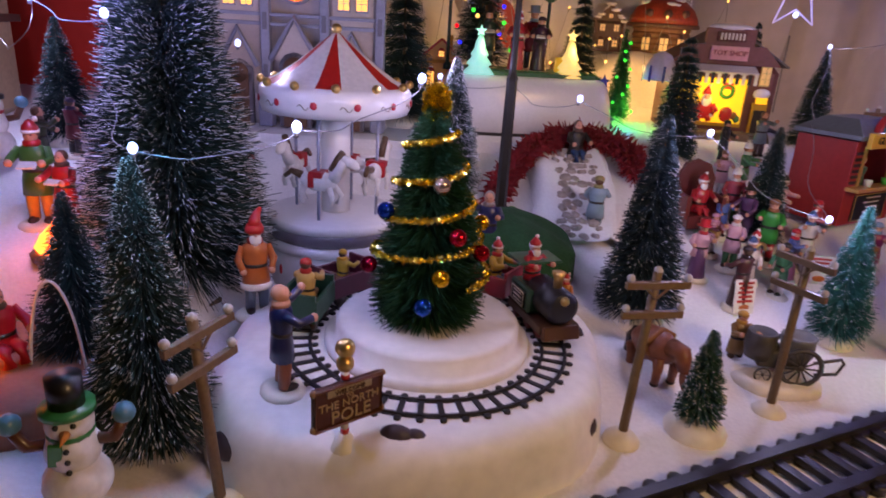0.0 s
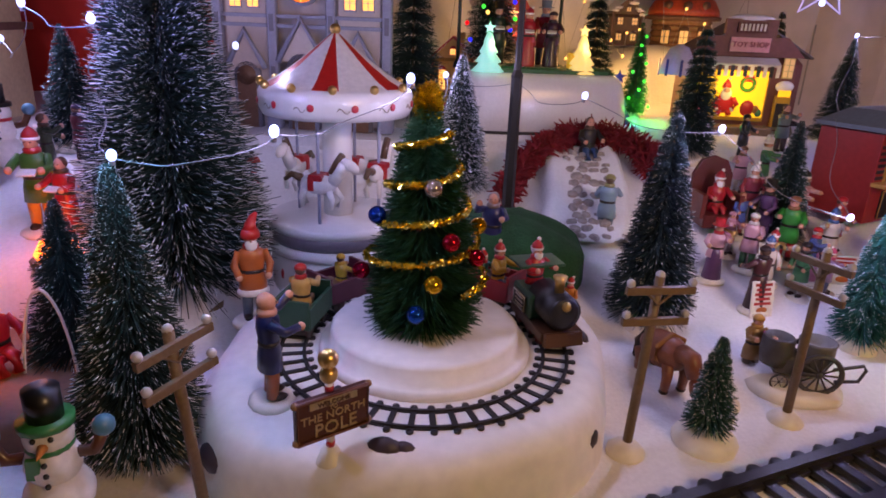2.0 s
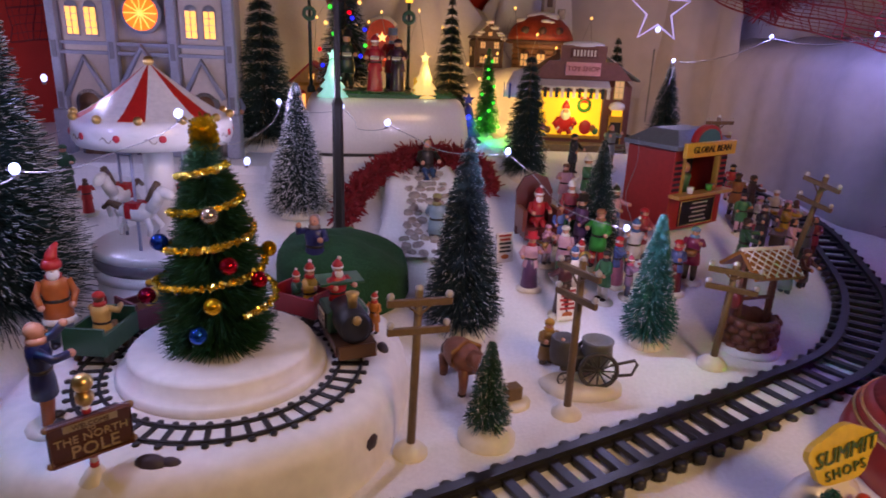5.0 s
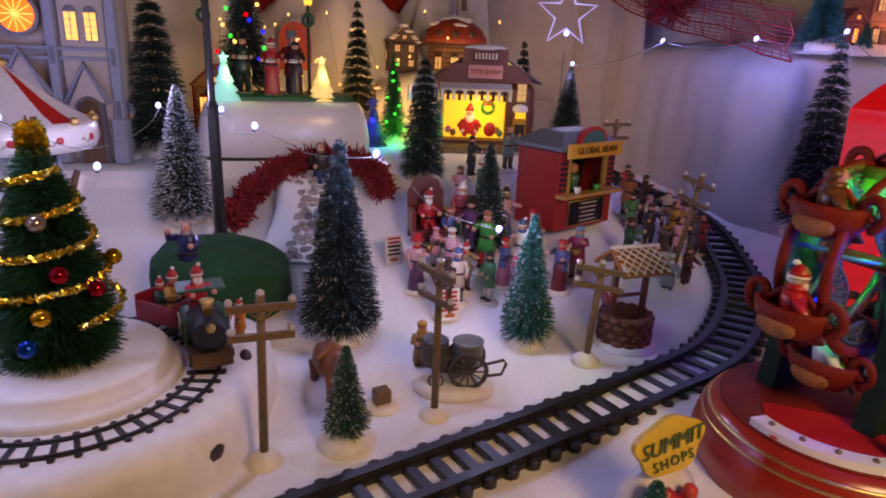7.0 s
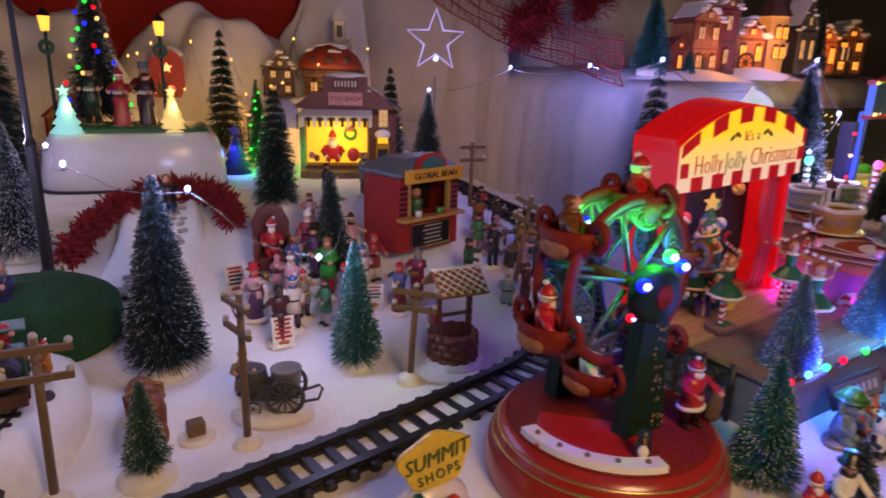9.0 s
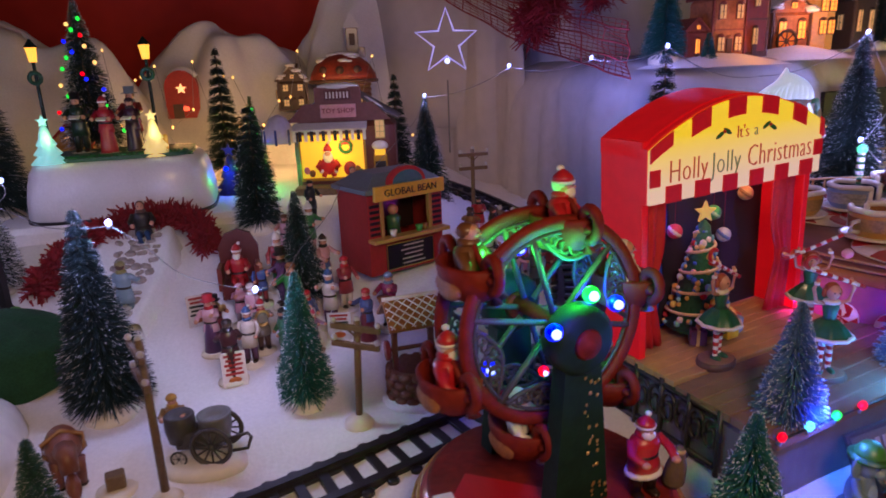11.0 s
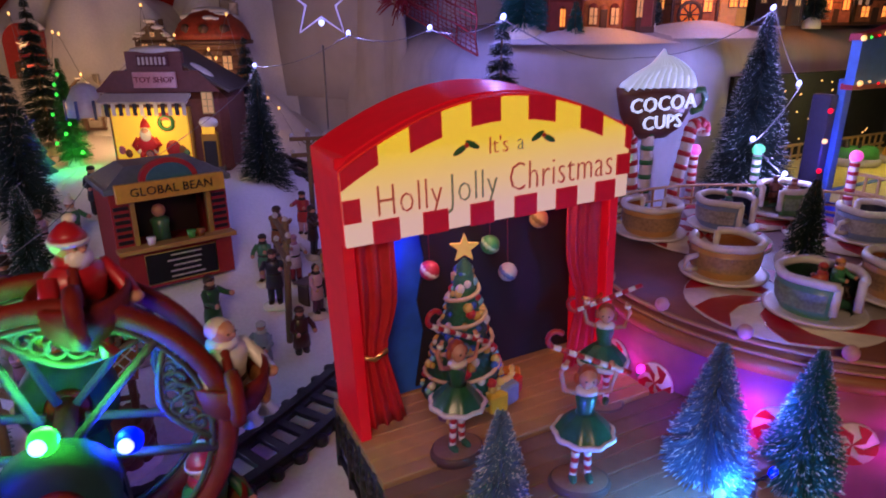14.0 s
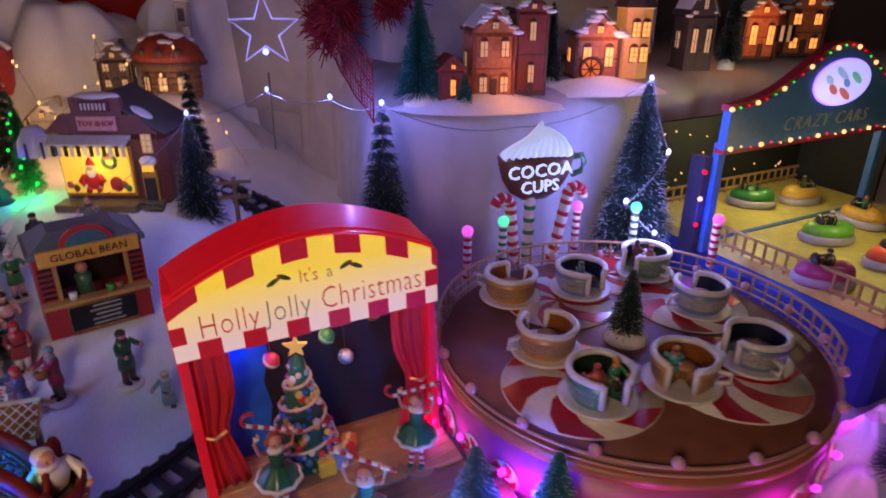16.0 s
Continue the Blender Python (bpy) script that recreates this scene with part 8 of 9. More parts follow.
def cup(label, x, y, colour, turn, rider=None):
    t = thing("cup_car", label, "cup ride car", M(x, y, 0.1026, 0, 0, turn), "cup cars")
    c, I, W = paint(colour), paint("6b3a1c"), paint("e0dcd4")
    part("saucer", Mesh().lathe([(0.012, 0), (0.0275, 0.0025), (0.0285, 0.0045), (0.026, 0.0045), (0.012, 0.0025)], W, None, 32), t, "white saucer")
    part("cup_wall", Mesh().lathe([(0.0180, 0.003), (0.0212, 0.008), (0.0228, 0.025), (0.0208, 0.025), (0.0192, 0.008), (0.001, 0.007)], c, M(0, 0, 0, 0, 0, 105), 32, True, 1.0, 0.86), t)
    part("lining", Mesh().lathe([(0.0188, 0.0085), (0.0205, 0.0245)], paint("8a5216" if colour[0] in "bc" else "141d33" if colour[0] == "7" else "16301f"), M(0, 0, 0, 0, 0, 105), 32, True, 1.0, 0.86), t, "dark painted lining")
    rim = [(0.0219 * math.cos(a), 0.0219 * math.sin(a), 0.0258 + 0.0004 * math.sin(5 * a)) for a in np.linspace(math.radians(105), math.radians(105 + 310), 30)]
    part("white_rim", Mesh().tube(rim, 0.0027, W, None, 8), t, "thick white rim")
    for e in (105, 105 + 310):
        x0, y0 = 0.0215 * math.cos(math.radians(e)), 0.0215 * math.sin(math.radians(e))
        part("rim_end", Mesh().tube([(x0, y0, 0.0258), (x0, y0, 0.008)], 0.0025, W, None, 8), t)
    part("seat", Mesh().lathe([(0.0185, 0.006), (0.0185, 0.012), (0.012, 0.0125), (0.012, 0.006)], I, M(0, 0, 0, 0, 0, 125), 24, True, 1.0, 0.72), t)
    part("wheel_table", Mesh().lathe([(0.0022, 0.006), (0.002, 0.015), (0.0075, 0.016), (0.0075, 0.018), (0.001, 0.0185)], paint("b9844a"), None, 16), t, "tan round steering table")
    part("handle", Mesh().tube([(-0.0215, 0.004, 0.018), (-0.031, 0.005, 0.017), (-0.032, 0.005, 0.010), (-0.022, 0.004, 0.008)], 0.002, W, None, 7), t)
    part("painted_band", Mesh().lathe([(0.0218, 0.009), (0.0226, 0.014), (0.0232, 0.020)], mat("band_" + colour, [min(1, 1.5 * v) for v in (0.25, 0.25, 0.25)] if colour[0] == "7" else (0.35, 0.22, 0.10) if colour[0] in "bc" else (0.20, 0.30, 0.18), 0.4, 0, 0.5, 500, 0.1), M(0, 0, 0, 0, 0, 115), 30, True, 1.0, 0.8), t, "mottled painted band")
    if rider:
        for k, (cc, hh) in enumerate(rider):
            o = t.matrix_basis @ Vector((0.008 * (1 - 2 * k), 0.005, 0.012))
            figurine("cup_rider_figurine", "small rider figurine sitting in a cup car", o.x, o.y, o.z, 0.034, turn + 180 * k, cc, "4a3a30", hh, "cap", (50, 50), pad=False, sit=True, group="cup riders")


cup("tan toy cup car on a white saucer", 0.806, 0.543, "b98a4a", 340)
cup("blue-grey toy cup car with a rider", 0.874, 0.550, "7284a5", 215, [("3a5a6a", "3f7a5a")])
cup("tan toy cup car on a white saucer", 0.814, 0.450, "b98a4a", 20)
cup("green toy cup car with riders on a white saucer", 0.834, 0.387, "4f8a6a", 200, [("c05a3a", "b5402a"), ("3f8a5a", "d08a3a")])
cup("tan toy cup car with a rider on a white saucer", 0.900, 0.397, "c0935a", 160, [("4a9a8a", "c06a4a")])
cup("blue-grey toy cup car on a white saucer", 0.968, 0.418, "7284a5", 100)
cup("blue-grey toy cup car with a dark inside", 0.968, 0.504, "7284a5", 20)
cup("green toy cup car with riders at the back", 0.950, 0.580, "5f8a5a", 120, [("6a3a2a", "4a2a20"), ("8a5a3a", "7a3a2a")])


def cane(parent, x, y, z, h, stripe, hook, r=0.0042, lean=0.0):
    """A candy cane with slanting stripes; lean: how far its top stands aside of its foot."""
    pts = [Vector((x + lean * f, y, z + h * 0.78 * f)) for f in np.linspace(0, 1, 13)]
    if hook:
        pts += [Vector((x + lean + hook * (1 - math.cos(a)), y, z + h * 0.78 + abs(hook) * 1.1 * math.sin(a))) for a in np.linspace(0.3, math.pi * 1.05, 9)]
    c = part("candy_cane", Mesh().tube(pts, r, paint("e2dcd8"), None, 10), parent, "striped candy cane")
    for k in range(1, len(pts) - 1, 2):
        d = (pts[k + 1] - pts[k - 1]).normalized()
        part("stripe", Mesh().tube([pts[k] - d * 0.0028 + Vector((0, 0, 0.0014)), pts[k] + d * 0.0032], r * 1.06, paint(stripe), None, 10), c)


def cocoa_sign():
    t = thing("cocoa_sign", "brown cup sign topped with white cream on candy canes", "sign", M(0.851, 0.645, 0.092, 0, 0, 8))
    for x, s, hk, h, ln in ((-0.022, "b5222c", -0.008, 0.088, -0.008), (-0.004, "2f7a45", 0.0, 0.105, 0.0), (0.018, "b5222c", 0.008, 0.096, 0.014)):
        cane(t, x, -0.012 if hk else 0.0, 0, h, s, hk, 0.0058, ln)
    cupb = part("sign_cup", Mesh().lathe([(0.014, 0), (0.027, 0.008), (0.036, 0.022), (0.041, 0.040), (0.042, 0.047)], CHOC, M(0, 0, 0.071), 28, True, 0.28), t, "brown cup-shaped board")
    part("handle", Mesh().tube([(0.039, 0, 0.113), (0.050, 0, 0.114), (0.0535, 0, 0.106), (0.050, 0, 0.097), (0.040, 0, 0.094)], 0.0033, paint("2f6a3a"), None, 8), cupb, "green handle")
    CRM = mat("lit_cream", (0.85, 0.9, 0.95), 0.5, 0, 0.12, 200, 0.2, emit=(0.60, 0.88, 1.0), power=0.42)
    cr = part("cream_top", Mesh().ball(0.038, CRM, M(-0.001, 0, 0.119), 24, 12, (1, 0.3, 0.28)), t, "white lit whipped cream")
    for k in range(10):
        x0 = -0.039 + 0.0078 * k
        fold = [Vector((x0, -0.008, 0.1185)), Vector((x0 * 0.82 + 0.001, -0.0105, 0.127 + 0.0012 * min(k, 9 - k))), Vector((x0 * 0.50 + 0.005, -0.008, 0.1355)), Vector((0.004 + x0 * 0.2, -0.003, 0.143)), Vector((0.0035, 0, 0.1505 if k < 6 else 0.1445))]
        part("cream_fold", Mesh().tube(spline(fold, 5), 0.0048, CRM, None, 8, 0.0012), cr)
    LW = glow("sign_letters", (0.72, 0.86, 1.0), 1.1)
    part("letters", lettering("COCOA", 0.0185, LW, 0.001), cupb, at=M(0, -0.0125, 0.1035, 0, -3, 0))
    part("letters", lettering("CUPS", 0.0175, LW, 0.001), cupb, at=M(0.001, -0.0118, 0.0868, 0, -3, 0))


cocoa_sign()
for k, (x, y, m, c) in enumerate(((0.775, 0.600, LED_P, "b5222c"), (0.815, 0.622, LED_G, "2f7a45"), (0.904, 0.659, LED_P, "b5222c"), (0.966, 0.650, LED_G, "2f7a45"), (1.035, 0.605, LED_P, "b5222c"))):
    t = thing("candy_lamp", "striped candy post with a glowing round top", "lamp", M(x, y, 0.095), "candy lamps")
    p = part("post", Mesh().cyl(0.0042, 0, 0.049, paint("e2dcd8"), None, 10), t)
    for q in range(6):
        part("stripe", Mesh().cyl(0.0044, 0.003 + 0.008 * q, 0.0065 + 0.008 * q, paint(c), None, 10), p)
    part("globe", Mesh().ball(0.0058, mat("globe_" + c, (0.7, 0.2, 0.5) if c[0] == "b" else (0.1, 0.6, 0.3), 0.3, emit=(1.0, 0.1, 0.6) if c[0] == "b" else (0.1, 1.0, 0.35), power=1.2), M(0, 0, 0.0525), 12, 8), t, "glowing globe")


# ---------------------------------------------------------------- bumper car hall
def bumper_hall():
    t = thing("bumper_car_hall", "blue toy bumper car hall with lit arched sign", "ride", M(1.06, 0.658, 0.088, 0, 0, 20))
    BL = mat("hall_blue", (0.06, 0.16, 0.42), 0.4, 0, 0.15, 160, 0.1)
    YF = mat("yellow_floor", (0.66, 0.56, 0.12), 0.4, 0, 0.2, 100, 0.1)
    part("floor", Mesh().box((0.31, 0.32, 0.012), YF, M(0.158, -0.036, 0.006)), t, "yellow lit floor")
    part("skirt", Mesh().box((0.32, 0.33, 0.088), mat("skirt_blue", (0.03, 0.05, 0.30), 0.45, 0, 0.15, 160, 0.1), M(0.158, -0.036, -0.044)), t)
    for x, y in ((-0.003, 0.004), (0.285, 0.004)):
        part("post", Mesh().box((0.011, 0.009, 0.125), BL, M(x, y, 0.0625)), t)
    part("side_pillar", Mesh().box((0.012, 0.02, 0.11), mat("dark_pillar", (0.03, 0.025, 0.05), 0.5), M(-0.016, 0.014, 0.055)), t, "dark side pillar with red bulbs")
    for k in range(3):
        part("pillar_bulb", Mesh().ball(0.0026, LED_R if k % 2 == 0 else LED_Y, M(-0.021, 0.003, 0.035 + 0.03 * k), 8, 6), t)
    part("cross_beam", Mesh().box((0.29, 0.006, 0.0015), BL, M(0.146, 0.002, 0.0127)), t)
    W, n = 0.30, 24
    top = [(-0.012 + W * i / n, 0.160 + 0.058 * math.exp(-(((i / n) - 0.56) / 0.28) ** 2)) for i in range(n + 1)]
    sg = part("sign_board", Mesh().slab([p for p in top[::-1]] + [(-0.012, 0.120), (W - 0.012, 0.120)], -0.005, 0.005, BL, M(0, -0.004, 0, 90, 0, 0)), t, "blue arched sign board")
    part("red_edge", Mesh().slab([(x, z + 0.006) for x, z in top[::-1]] + [(x, z - 0.001) for x, z in top], -0.006, 0.006, mat("sign_edge_red", (0.30, 0.02, 0.03), 0.4), M(0, -0.002, 0, 90, 0, 0)), sg, "dark red arched edge")
    part("bottom_edge", Mesh().box((W, 0.012, 0.006), mat("sign_edge_red", (0.30, 0.02, 0.03), 0.4), M(W / 2 - 0.012, -0.002, 0.118)), sg)
    part("lit_oval", Mesh().lathe([(0.028, -0.001), (0.028, 0.001)], mat("oval_glow", (0.7, 0.65, 0.9), 0.3, vary=0.5, scale=300, emit=(0.72, 0.66, 1.0), power=0.95), M(0.158, -0.011, 0.180, 90, 0, 0) @ Matrix.Diagonal((1.75, 0.88, 1, 1)), 28), sg, "white lit oval picture")
    part("oval_rim", Mesh().tube([(0.158 + 0.0492 * math.cos(q), -0.0105, 0.180 + 0.0250 * math.sin(q)) for q in np.linspace(0, 2 * math.pi, 33)[:-1]], 0.0012, glow("violet_rim", (0.6, 0.3, 1.0), 1.2), None, 6, None, True), sg)
    for dx, dz, c, w in ((-0.016, -0.007, (0.75, 0.22, 0.16), 1.7), (0.022, 0.004, (0.20, 0.60, 0.42), 2.2), (-0.006, 0.010, (0.45, 0.60, 0.95), 2.6), (0.006, -0.013, (0.75, 0.50, 0.70), 2.4), (-0.026, 0.004, (0.50, 0.62, 0.92), 1.6), (0.006, -0.001, (0.25, 0.38, 0.80), 1.4)):
        part("oval_shape", Mesh().ball(0.0055, mat("oval_print_%d" % round(c[0] * 100), c, 0.4, emit=c, power=0.55), M(0.158 + dx, -0.012, 0.180 + dz, 0, 30, 0), 10, 8, (w, 0.12, 0.8)), sg)
    part("letters", lettering("CRAZY CARS", 0.021, mat("silver_letters", (0.42, 0.42, 0.38), 0.35, 0.3), 0.001, "CENTER", 0.3, 1.25, -0.0002), sg, at=M(0.146, -0.0098, 0.139))
    for k in range(19):
        part("sign_bulb", Mesh().ball(0.0026 if k % 3 == 0 else 0.0012, LED_Y if k % 3 == 0 else (LED_R, LED_Y)[k % 2], M(-0.005 + 0.0158 * k, -0.0105, 0.1215 + 0.0012 * math.sin(2.1 * k)), 8, 6), sg)
    for k in range(0, n + 1):
        part("sign_bulb", Mesh().ball(0.0026 if k % 3 == 0 else 0.0012, LED_Y if k % 3 == 0 else (LED_R, LED_G)[k % 2], M(top[k][0], -0.0095, top[k][1] + 0.002), 8, 6), sg)
    RL = mat("gold_rail", (0.40, 0.24, 0.08), 0.45)
    for k in range(15):
        part("fence_post", Mesh().box((0.0024, 0.0024, 0.024), RL, M(0.004, -0.018 - 0.0125 * k, 0.022)), t)
    for z in (0.016, 0.034):
        part("fence_rail", Mesh().box((0.003, 0.182, 0.003), RL, M(0.004, -0.105, z)), t)
    for k in range(22):
        part("fence_post", Mesh().box((0.0024, 0.0024, 0.022), RL, M(0.008 + 0.0142 * k, 0.118, 0.021)), t)
    for z in (0.018, 0.032):
        part("fence_rail", Mesh().box((0.31, 0.003, 0.003), RL, M(0.158, 0.118, z)), t)
    part("back_wall", Mesh().box((0.33, 0.006, 0.118), mat("hall_back", (0.012, 0.012, 0.010), 0.7, 0, 0.4, 150, 0.2), M(0.158, 0.131, 0.06)), t, "black backcloth")
    part("end_wall", Mesh().box((0.006, 0.12, 0.118), mat("hall_back", (0.012, 0.012, 0.010), 0.7), M(0.326, 0.07, 0.06)), t)
    rnd = random.Random(9)
    for k in range(26):
        part("net_light", Mesh().ball(0.0011, LED_Y, M(rnd.uniform(0.0, 0.31), 0.1265, rnd.uniform(0.03, 0.115)), 6, 5), t)
    for k, (x, y, c, turn) in enumerate(((1.178, 0.770, "2f7a34", 150), (1.250, 0.775, "c9a030", 10), (1.194, 0.645, "6ab02c", 165), (1.215, 0.572, "d8501e", 170), (1.118, 0.545, "b0407a", 160), (1.272, 0.690, "d0a028", 100))):
        cr = thing("bumper_car", "painted toy bumper car with a pale bumper and driver's seat", "bumper car", M(x, y, 0.1005, 0, 0, turn), "bumper cars")
        part("bumper", Mesh().lathe([(0.027, 0), (0.030, 0.003), (0.030, 0.008), (0.027, 0.010)], paint("a9a4b4"), None, 28, True, 0.66), cr, "pale rounded bumper")
        part("body", Mesh().lathe([(0.0275, 0.009), (0.026, 0.016), (0.019, 0.022), (0.013, 0.022), (0.012, 0.012), (0.001, 0.011)], paint(c), None, 28, True, 0.64), cr)
        part("hood", Mesh().ball(0.012, paint(c), M(-0.014, 0, 0.016), 14, 9, (1.0, 1.0, 0.75)), cr)
        part("seat_back", Mesh().ball(0.009, paint("2a2422"), M(0.011, 0, 0.022), 12, 8, (0.5, 1.1, 1)), cr)
        part("steering_wheel", Mesh().tube([(-0.004, 0.005 * math.cos(q), 0.025 + 0.005 * math.sin(q)) for q in np.linspace(0, 2 * math.pi, 13)[:-1]], 0.0009, paint("1a1a1a"), None, 5, None, True), cr)
        if k != 0:
            figurine("driver_figurine", "small driver figurine seated in a bumper car", x, y, 0.113, 0.036, turn + 90, ("3f7a4a", "4a5a3a", "2a2a30", "3f8a4a", "3a3430", "3f7a4a")[k], "4a3a30", ("5a3a24", "5a4a30", "c8c2ba", "5a3a24", "2a2422", "6a4a30")[k], "cap", (60, 60), pad=False, sit=True, group="bumper car drivers")


bumper_hall()

for k, (x, y, r, h) in enumerate(((1.070, 0.405, 0.026, 0.05), (1.105, 0.425, 0.022, 0.042), (1.048, 0.375, 0.02, 0.03), (1.115, 0.385, 0.02, 0.034))):
    mound("snow_lump", "rough white snow lump beside the ride", x, y, r, r * 0.85, 0.0, h, SNOW, 31 + k, 2.6, 0.5)


# ---------------------------------------------------------------- ferris wheel on its red barrel
BX, BY = 0.468, 0.277


def ferris():
    t = thing("ferris_wheel", "red-brown toy ferris wheel with green tower on a red drum", "ferris wheel", M(BX, BY, 0.0))
    part("drum", Mesh().lathe([(0.070, -0.018), (0.0785, -0.006), (0.080, 0.006), (0.0775, 0.018), (0.0715, 0.028), (0.0675, 0.034)], REDGLOSS, None, 56), t, "glossy red drum")
    for z, r in ((0.0235, 0.0749), (0.0285, 0.0716)):
        part("gold_line", Mesh().tube([(r * math.cos(a), r * math.sin(a), z) for a in np.linspace(0, 2 * math.pi, 60)[:-1]], 0.0011, GOLD, None, 6, None, True), t)
    part("drum_top", Mesh().lathe([(0.066, 0.033), (0.0665, 0.035), (0.064, 0.0365), (0.001, 0.037)], REDBROWN, None, 56), t)
    sn = [(0.0655 * math.cos(a), 0.0655 * math.sin(a)) for a in np.radians(np.linspace(-172, -88, 16))] + [(0.055 * math.cos(a), 0.055 * math.sin(a)) for a in np.radians(np.linspace(-88, -172, 16))]
    rim = part("snow_rim", Mesh().slab(sn, 0.036, 0.0405, GLAZE), t, "white snow edge with dark bolts")
    for k in range(5):
        a = math.radians(-163 + 16.5 * k)
        part("bolt", Mesh().ball(0.0018, paint("6a5a52"), M(0.060 * math.cos(a), 0.060 * math.sin(a), 0.0408), 8, 6), rim)
    ax = Vector((-0.309, 0.951, 0)).normalized()
    rot = math.degrees(math.atan2(ax.y, ax.x)) - 90
    hub = Vector((0.008, -0.022, 0.104))
    mt = part("red_mat", Mesh().box((0.062, 0.040, 0.0012), mat("red_lacquer", (0.45, 0.015, 0.012), 0.3, 0, 0.1, 200, 0.05, coat=0.3), M(-0.026, -0.022, 0.0374, 0, 0, -28)), t, "brighter red square on the drum top")
    GT = mat("tower_green", (0.006, 0.028, 0.017), 0.6, 0, 0.35, 160, 0.35)
    GT.node_tree.nodes["Principled BSDF"].inputs["Specular IOR Level"].default_value = 0.25
    for s in (0, 1):
        o = hub + ax * 0.062 * s
        tw = part("tower", Mesh().add([(-0.017, -0.006, 0), (0.017, -0.006, 0), (0.017, 0.006, 0), (-0.017, 0.006, 0), (-0.010, -0.005, 1), (0.010, -0.005, 1), (0.010, 0.005, 1), (-0.010, 0.005, 1)], [(0, 1, 5, 4), (1, 2, 6, 5), (2, 3, 7, 6), (3, 0, 4, 7), (4, 5, 6, 7)], GT, M(o.x, o.y, 0.036, 0, 0, rot) @ Matrix.Diagonal((1, 1, 0.088, 1))), t, "dark green tapered tower")
        part("tower_cap", Mesh().lathe([(0.014, -0.008), (0.0175, -0.005), (0.0175, 0.005), (0.014, 0.008)], GT, M(o.x, o.y, 0.128, 90, 0, rot), 24), tw)
        part("cap_rosette", Mesh().lathe([(0.008, 0.008), (0.0065, 0.010), (0.004, 0.010), (0.003, 0.0115), (0.001, 0.0117)], REDBROWN, M(o.x, o.y, 0.128, 90, 0, rot), 18), tw)
        if s == 0:
            rl = random.Random(12)
            leaf, fm = Mesh(), M(o.x, o.y, 0.036, 0, 0, rot)
            for k in range(90):
                f = rl.random()
                x = 0.0172 - 0.007 * f
                if k % 3 == 0:
                    leaf.ball(rl.uniform(0.0006, 0.0013), GOLD, fm @ M(x * rl.uniform(0.1, 0.95), -0.0062 + 0.001 * f, 0.003 + 0.07 * f), 6, 4, (1, 0.35, 1))
                else:
                    leaf.ball(rl.uniform(0.0006, 0.0014), GOLD, fm @ M(x, rl.uniform(-0.005, 0.005) * (1 - 0.4 * f), 0.003 + 0.075 * f), 6, 4, (0.35, 1, 1))
            part("gold_leaf", leaf, tw, "gold dabs painted like a tree", kind="stuff")
    c = Vector((hub.x, hub.y, 0.130)) + ax * 0.031
    side = Vector((ax.y, -ax.x, 0))
    UPZ = Vector((0, 0, 1))

    def on(a, r, d):
        return c + side * r * math.cos(a) + UPZ * r * math.sin(a) + ax * d

    R = 0.054
    FG = mat("filigree_paint", (0.06, 0.055, 0.05), 0.6, 0.0, 0.2, 260, 0.1)
    for d in (-0.013, 0.013):
        me, n = Mesh(), 56
        vs = []
        for k in range(n):
            a = 2 * math.pi * k / n
            vs += [on(a, R - 0.005, d - 0.0018), on(a, R, d - 0.0027), on(a, R + 0.002, d), on(a, R, d + 0.0027), on(a, R - 0.005, d + 0.0018)]
        fs = [(5 * k + j, 5 * ((k + 1) % n) + j, 5 * ((k + 1) % n) + (j + 1) % 5, 5 * k + (j + 1) % 5) for k in range(n) for j in range(5)]
        w = part("wheel_ring", me.add(vs, fs, REDBROWN, None, True), t, "thick red-brown wheel ring")
        part("inner_ring", Mesh().tube([on(a, R * 0.87, d) for a in np.linspace(0, 2 * math.pi, 49)[:-1]], 0.0011, FG, None, 6, None, True), w)
        for k in range(6):
            a = math.pi / 3 * k - 0.23
            part("spoke", Mesh().tube([on(a, 0.006, d), on(a, R, d)], 0.0017, FG, None, 6), w, "pale painted spoke")
            if k % 3 != 2:
                arcp = [on(a + 0.1 + 0.85 * f, R * 0.86 - R * 0.24 * math.sin(math.pi * f) ** 0.7, d) for f in np.linspace(0, 1, 14)]
                br = part("bracket", Mesh().tube(arcp, 0.0013, FG, None, 6), w, "curved lattice bracket")
                me = Mesh()
                for b, r0, sz in ((0.24, 0.80, 0.0036), (0.34, 0.75, 0.0044), (0.45, 0.72, 0.0048), (0.52, 0.79, 0.0034), (0.60, 0.72, 0.0048), (0.71, 0.75, 0.0044), (0.81, 0.80, 0.0036)):
                    o = on(a + b, R * r0, d)
                    me.tube([o + (side * math.cos(q) + UPZ * math.sin(q)) * sz * (1 - q / 10) for q in np.linspace(0, 7.5, 20)], 0.0009, FG, None, 5)
                part("scrollwork", me, br, kind="stuff")
    part("axle", Mesh().cyl(0.004, -0.036, 0.036, REDBROWN, M(c.x, c.y, c.z, 90, 0, rot), 12), t)
    for k in range(6):
        a = math.pi / 3 * k + 0.29
        o = on(a, R * 1.06, 0)
        gm = M(o.x, o.y, o.z - 0.008, 0, 0, rot + 90) @ Matrix.Diagonal((1.0, 1.25, 1.15, 1))
        g = part("gondola", Mesh().lathe([(0.006, -0.012), (0.014, -0.010), (0.020, -0.003), (0.0215, 0.004), (0.0195, 0.005), (0.016, -0.002), (0.001, -0.006)], REDBROWN, gm, 20, True, 0.58), t, "red-brown sleigh gondola")
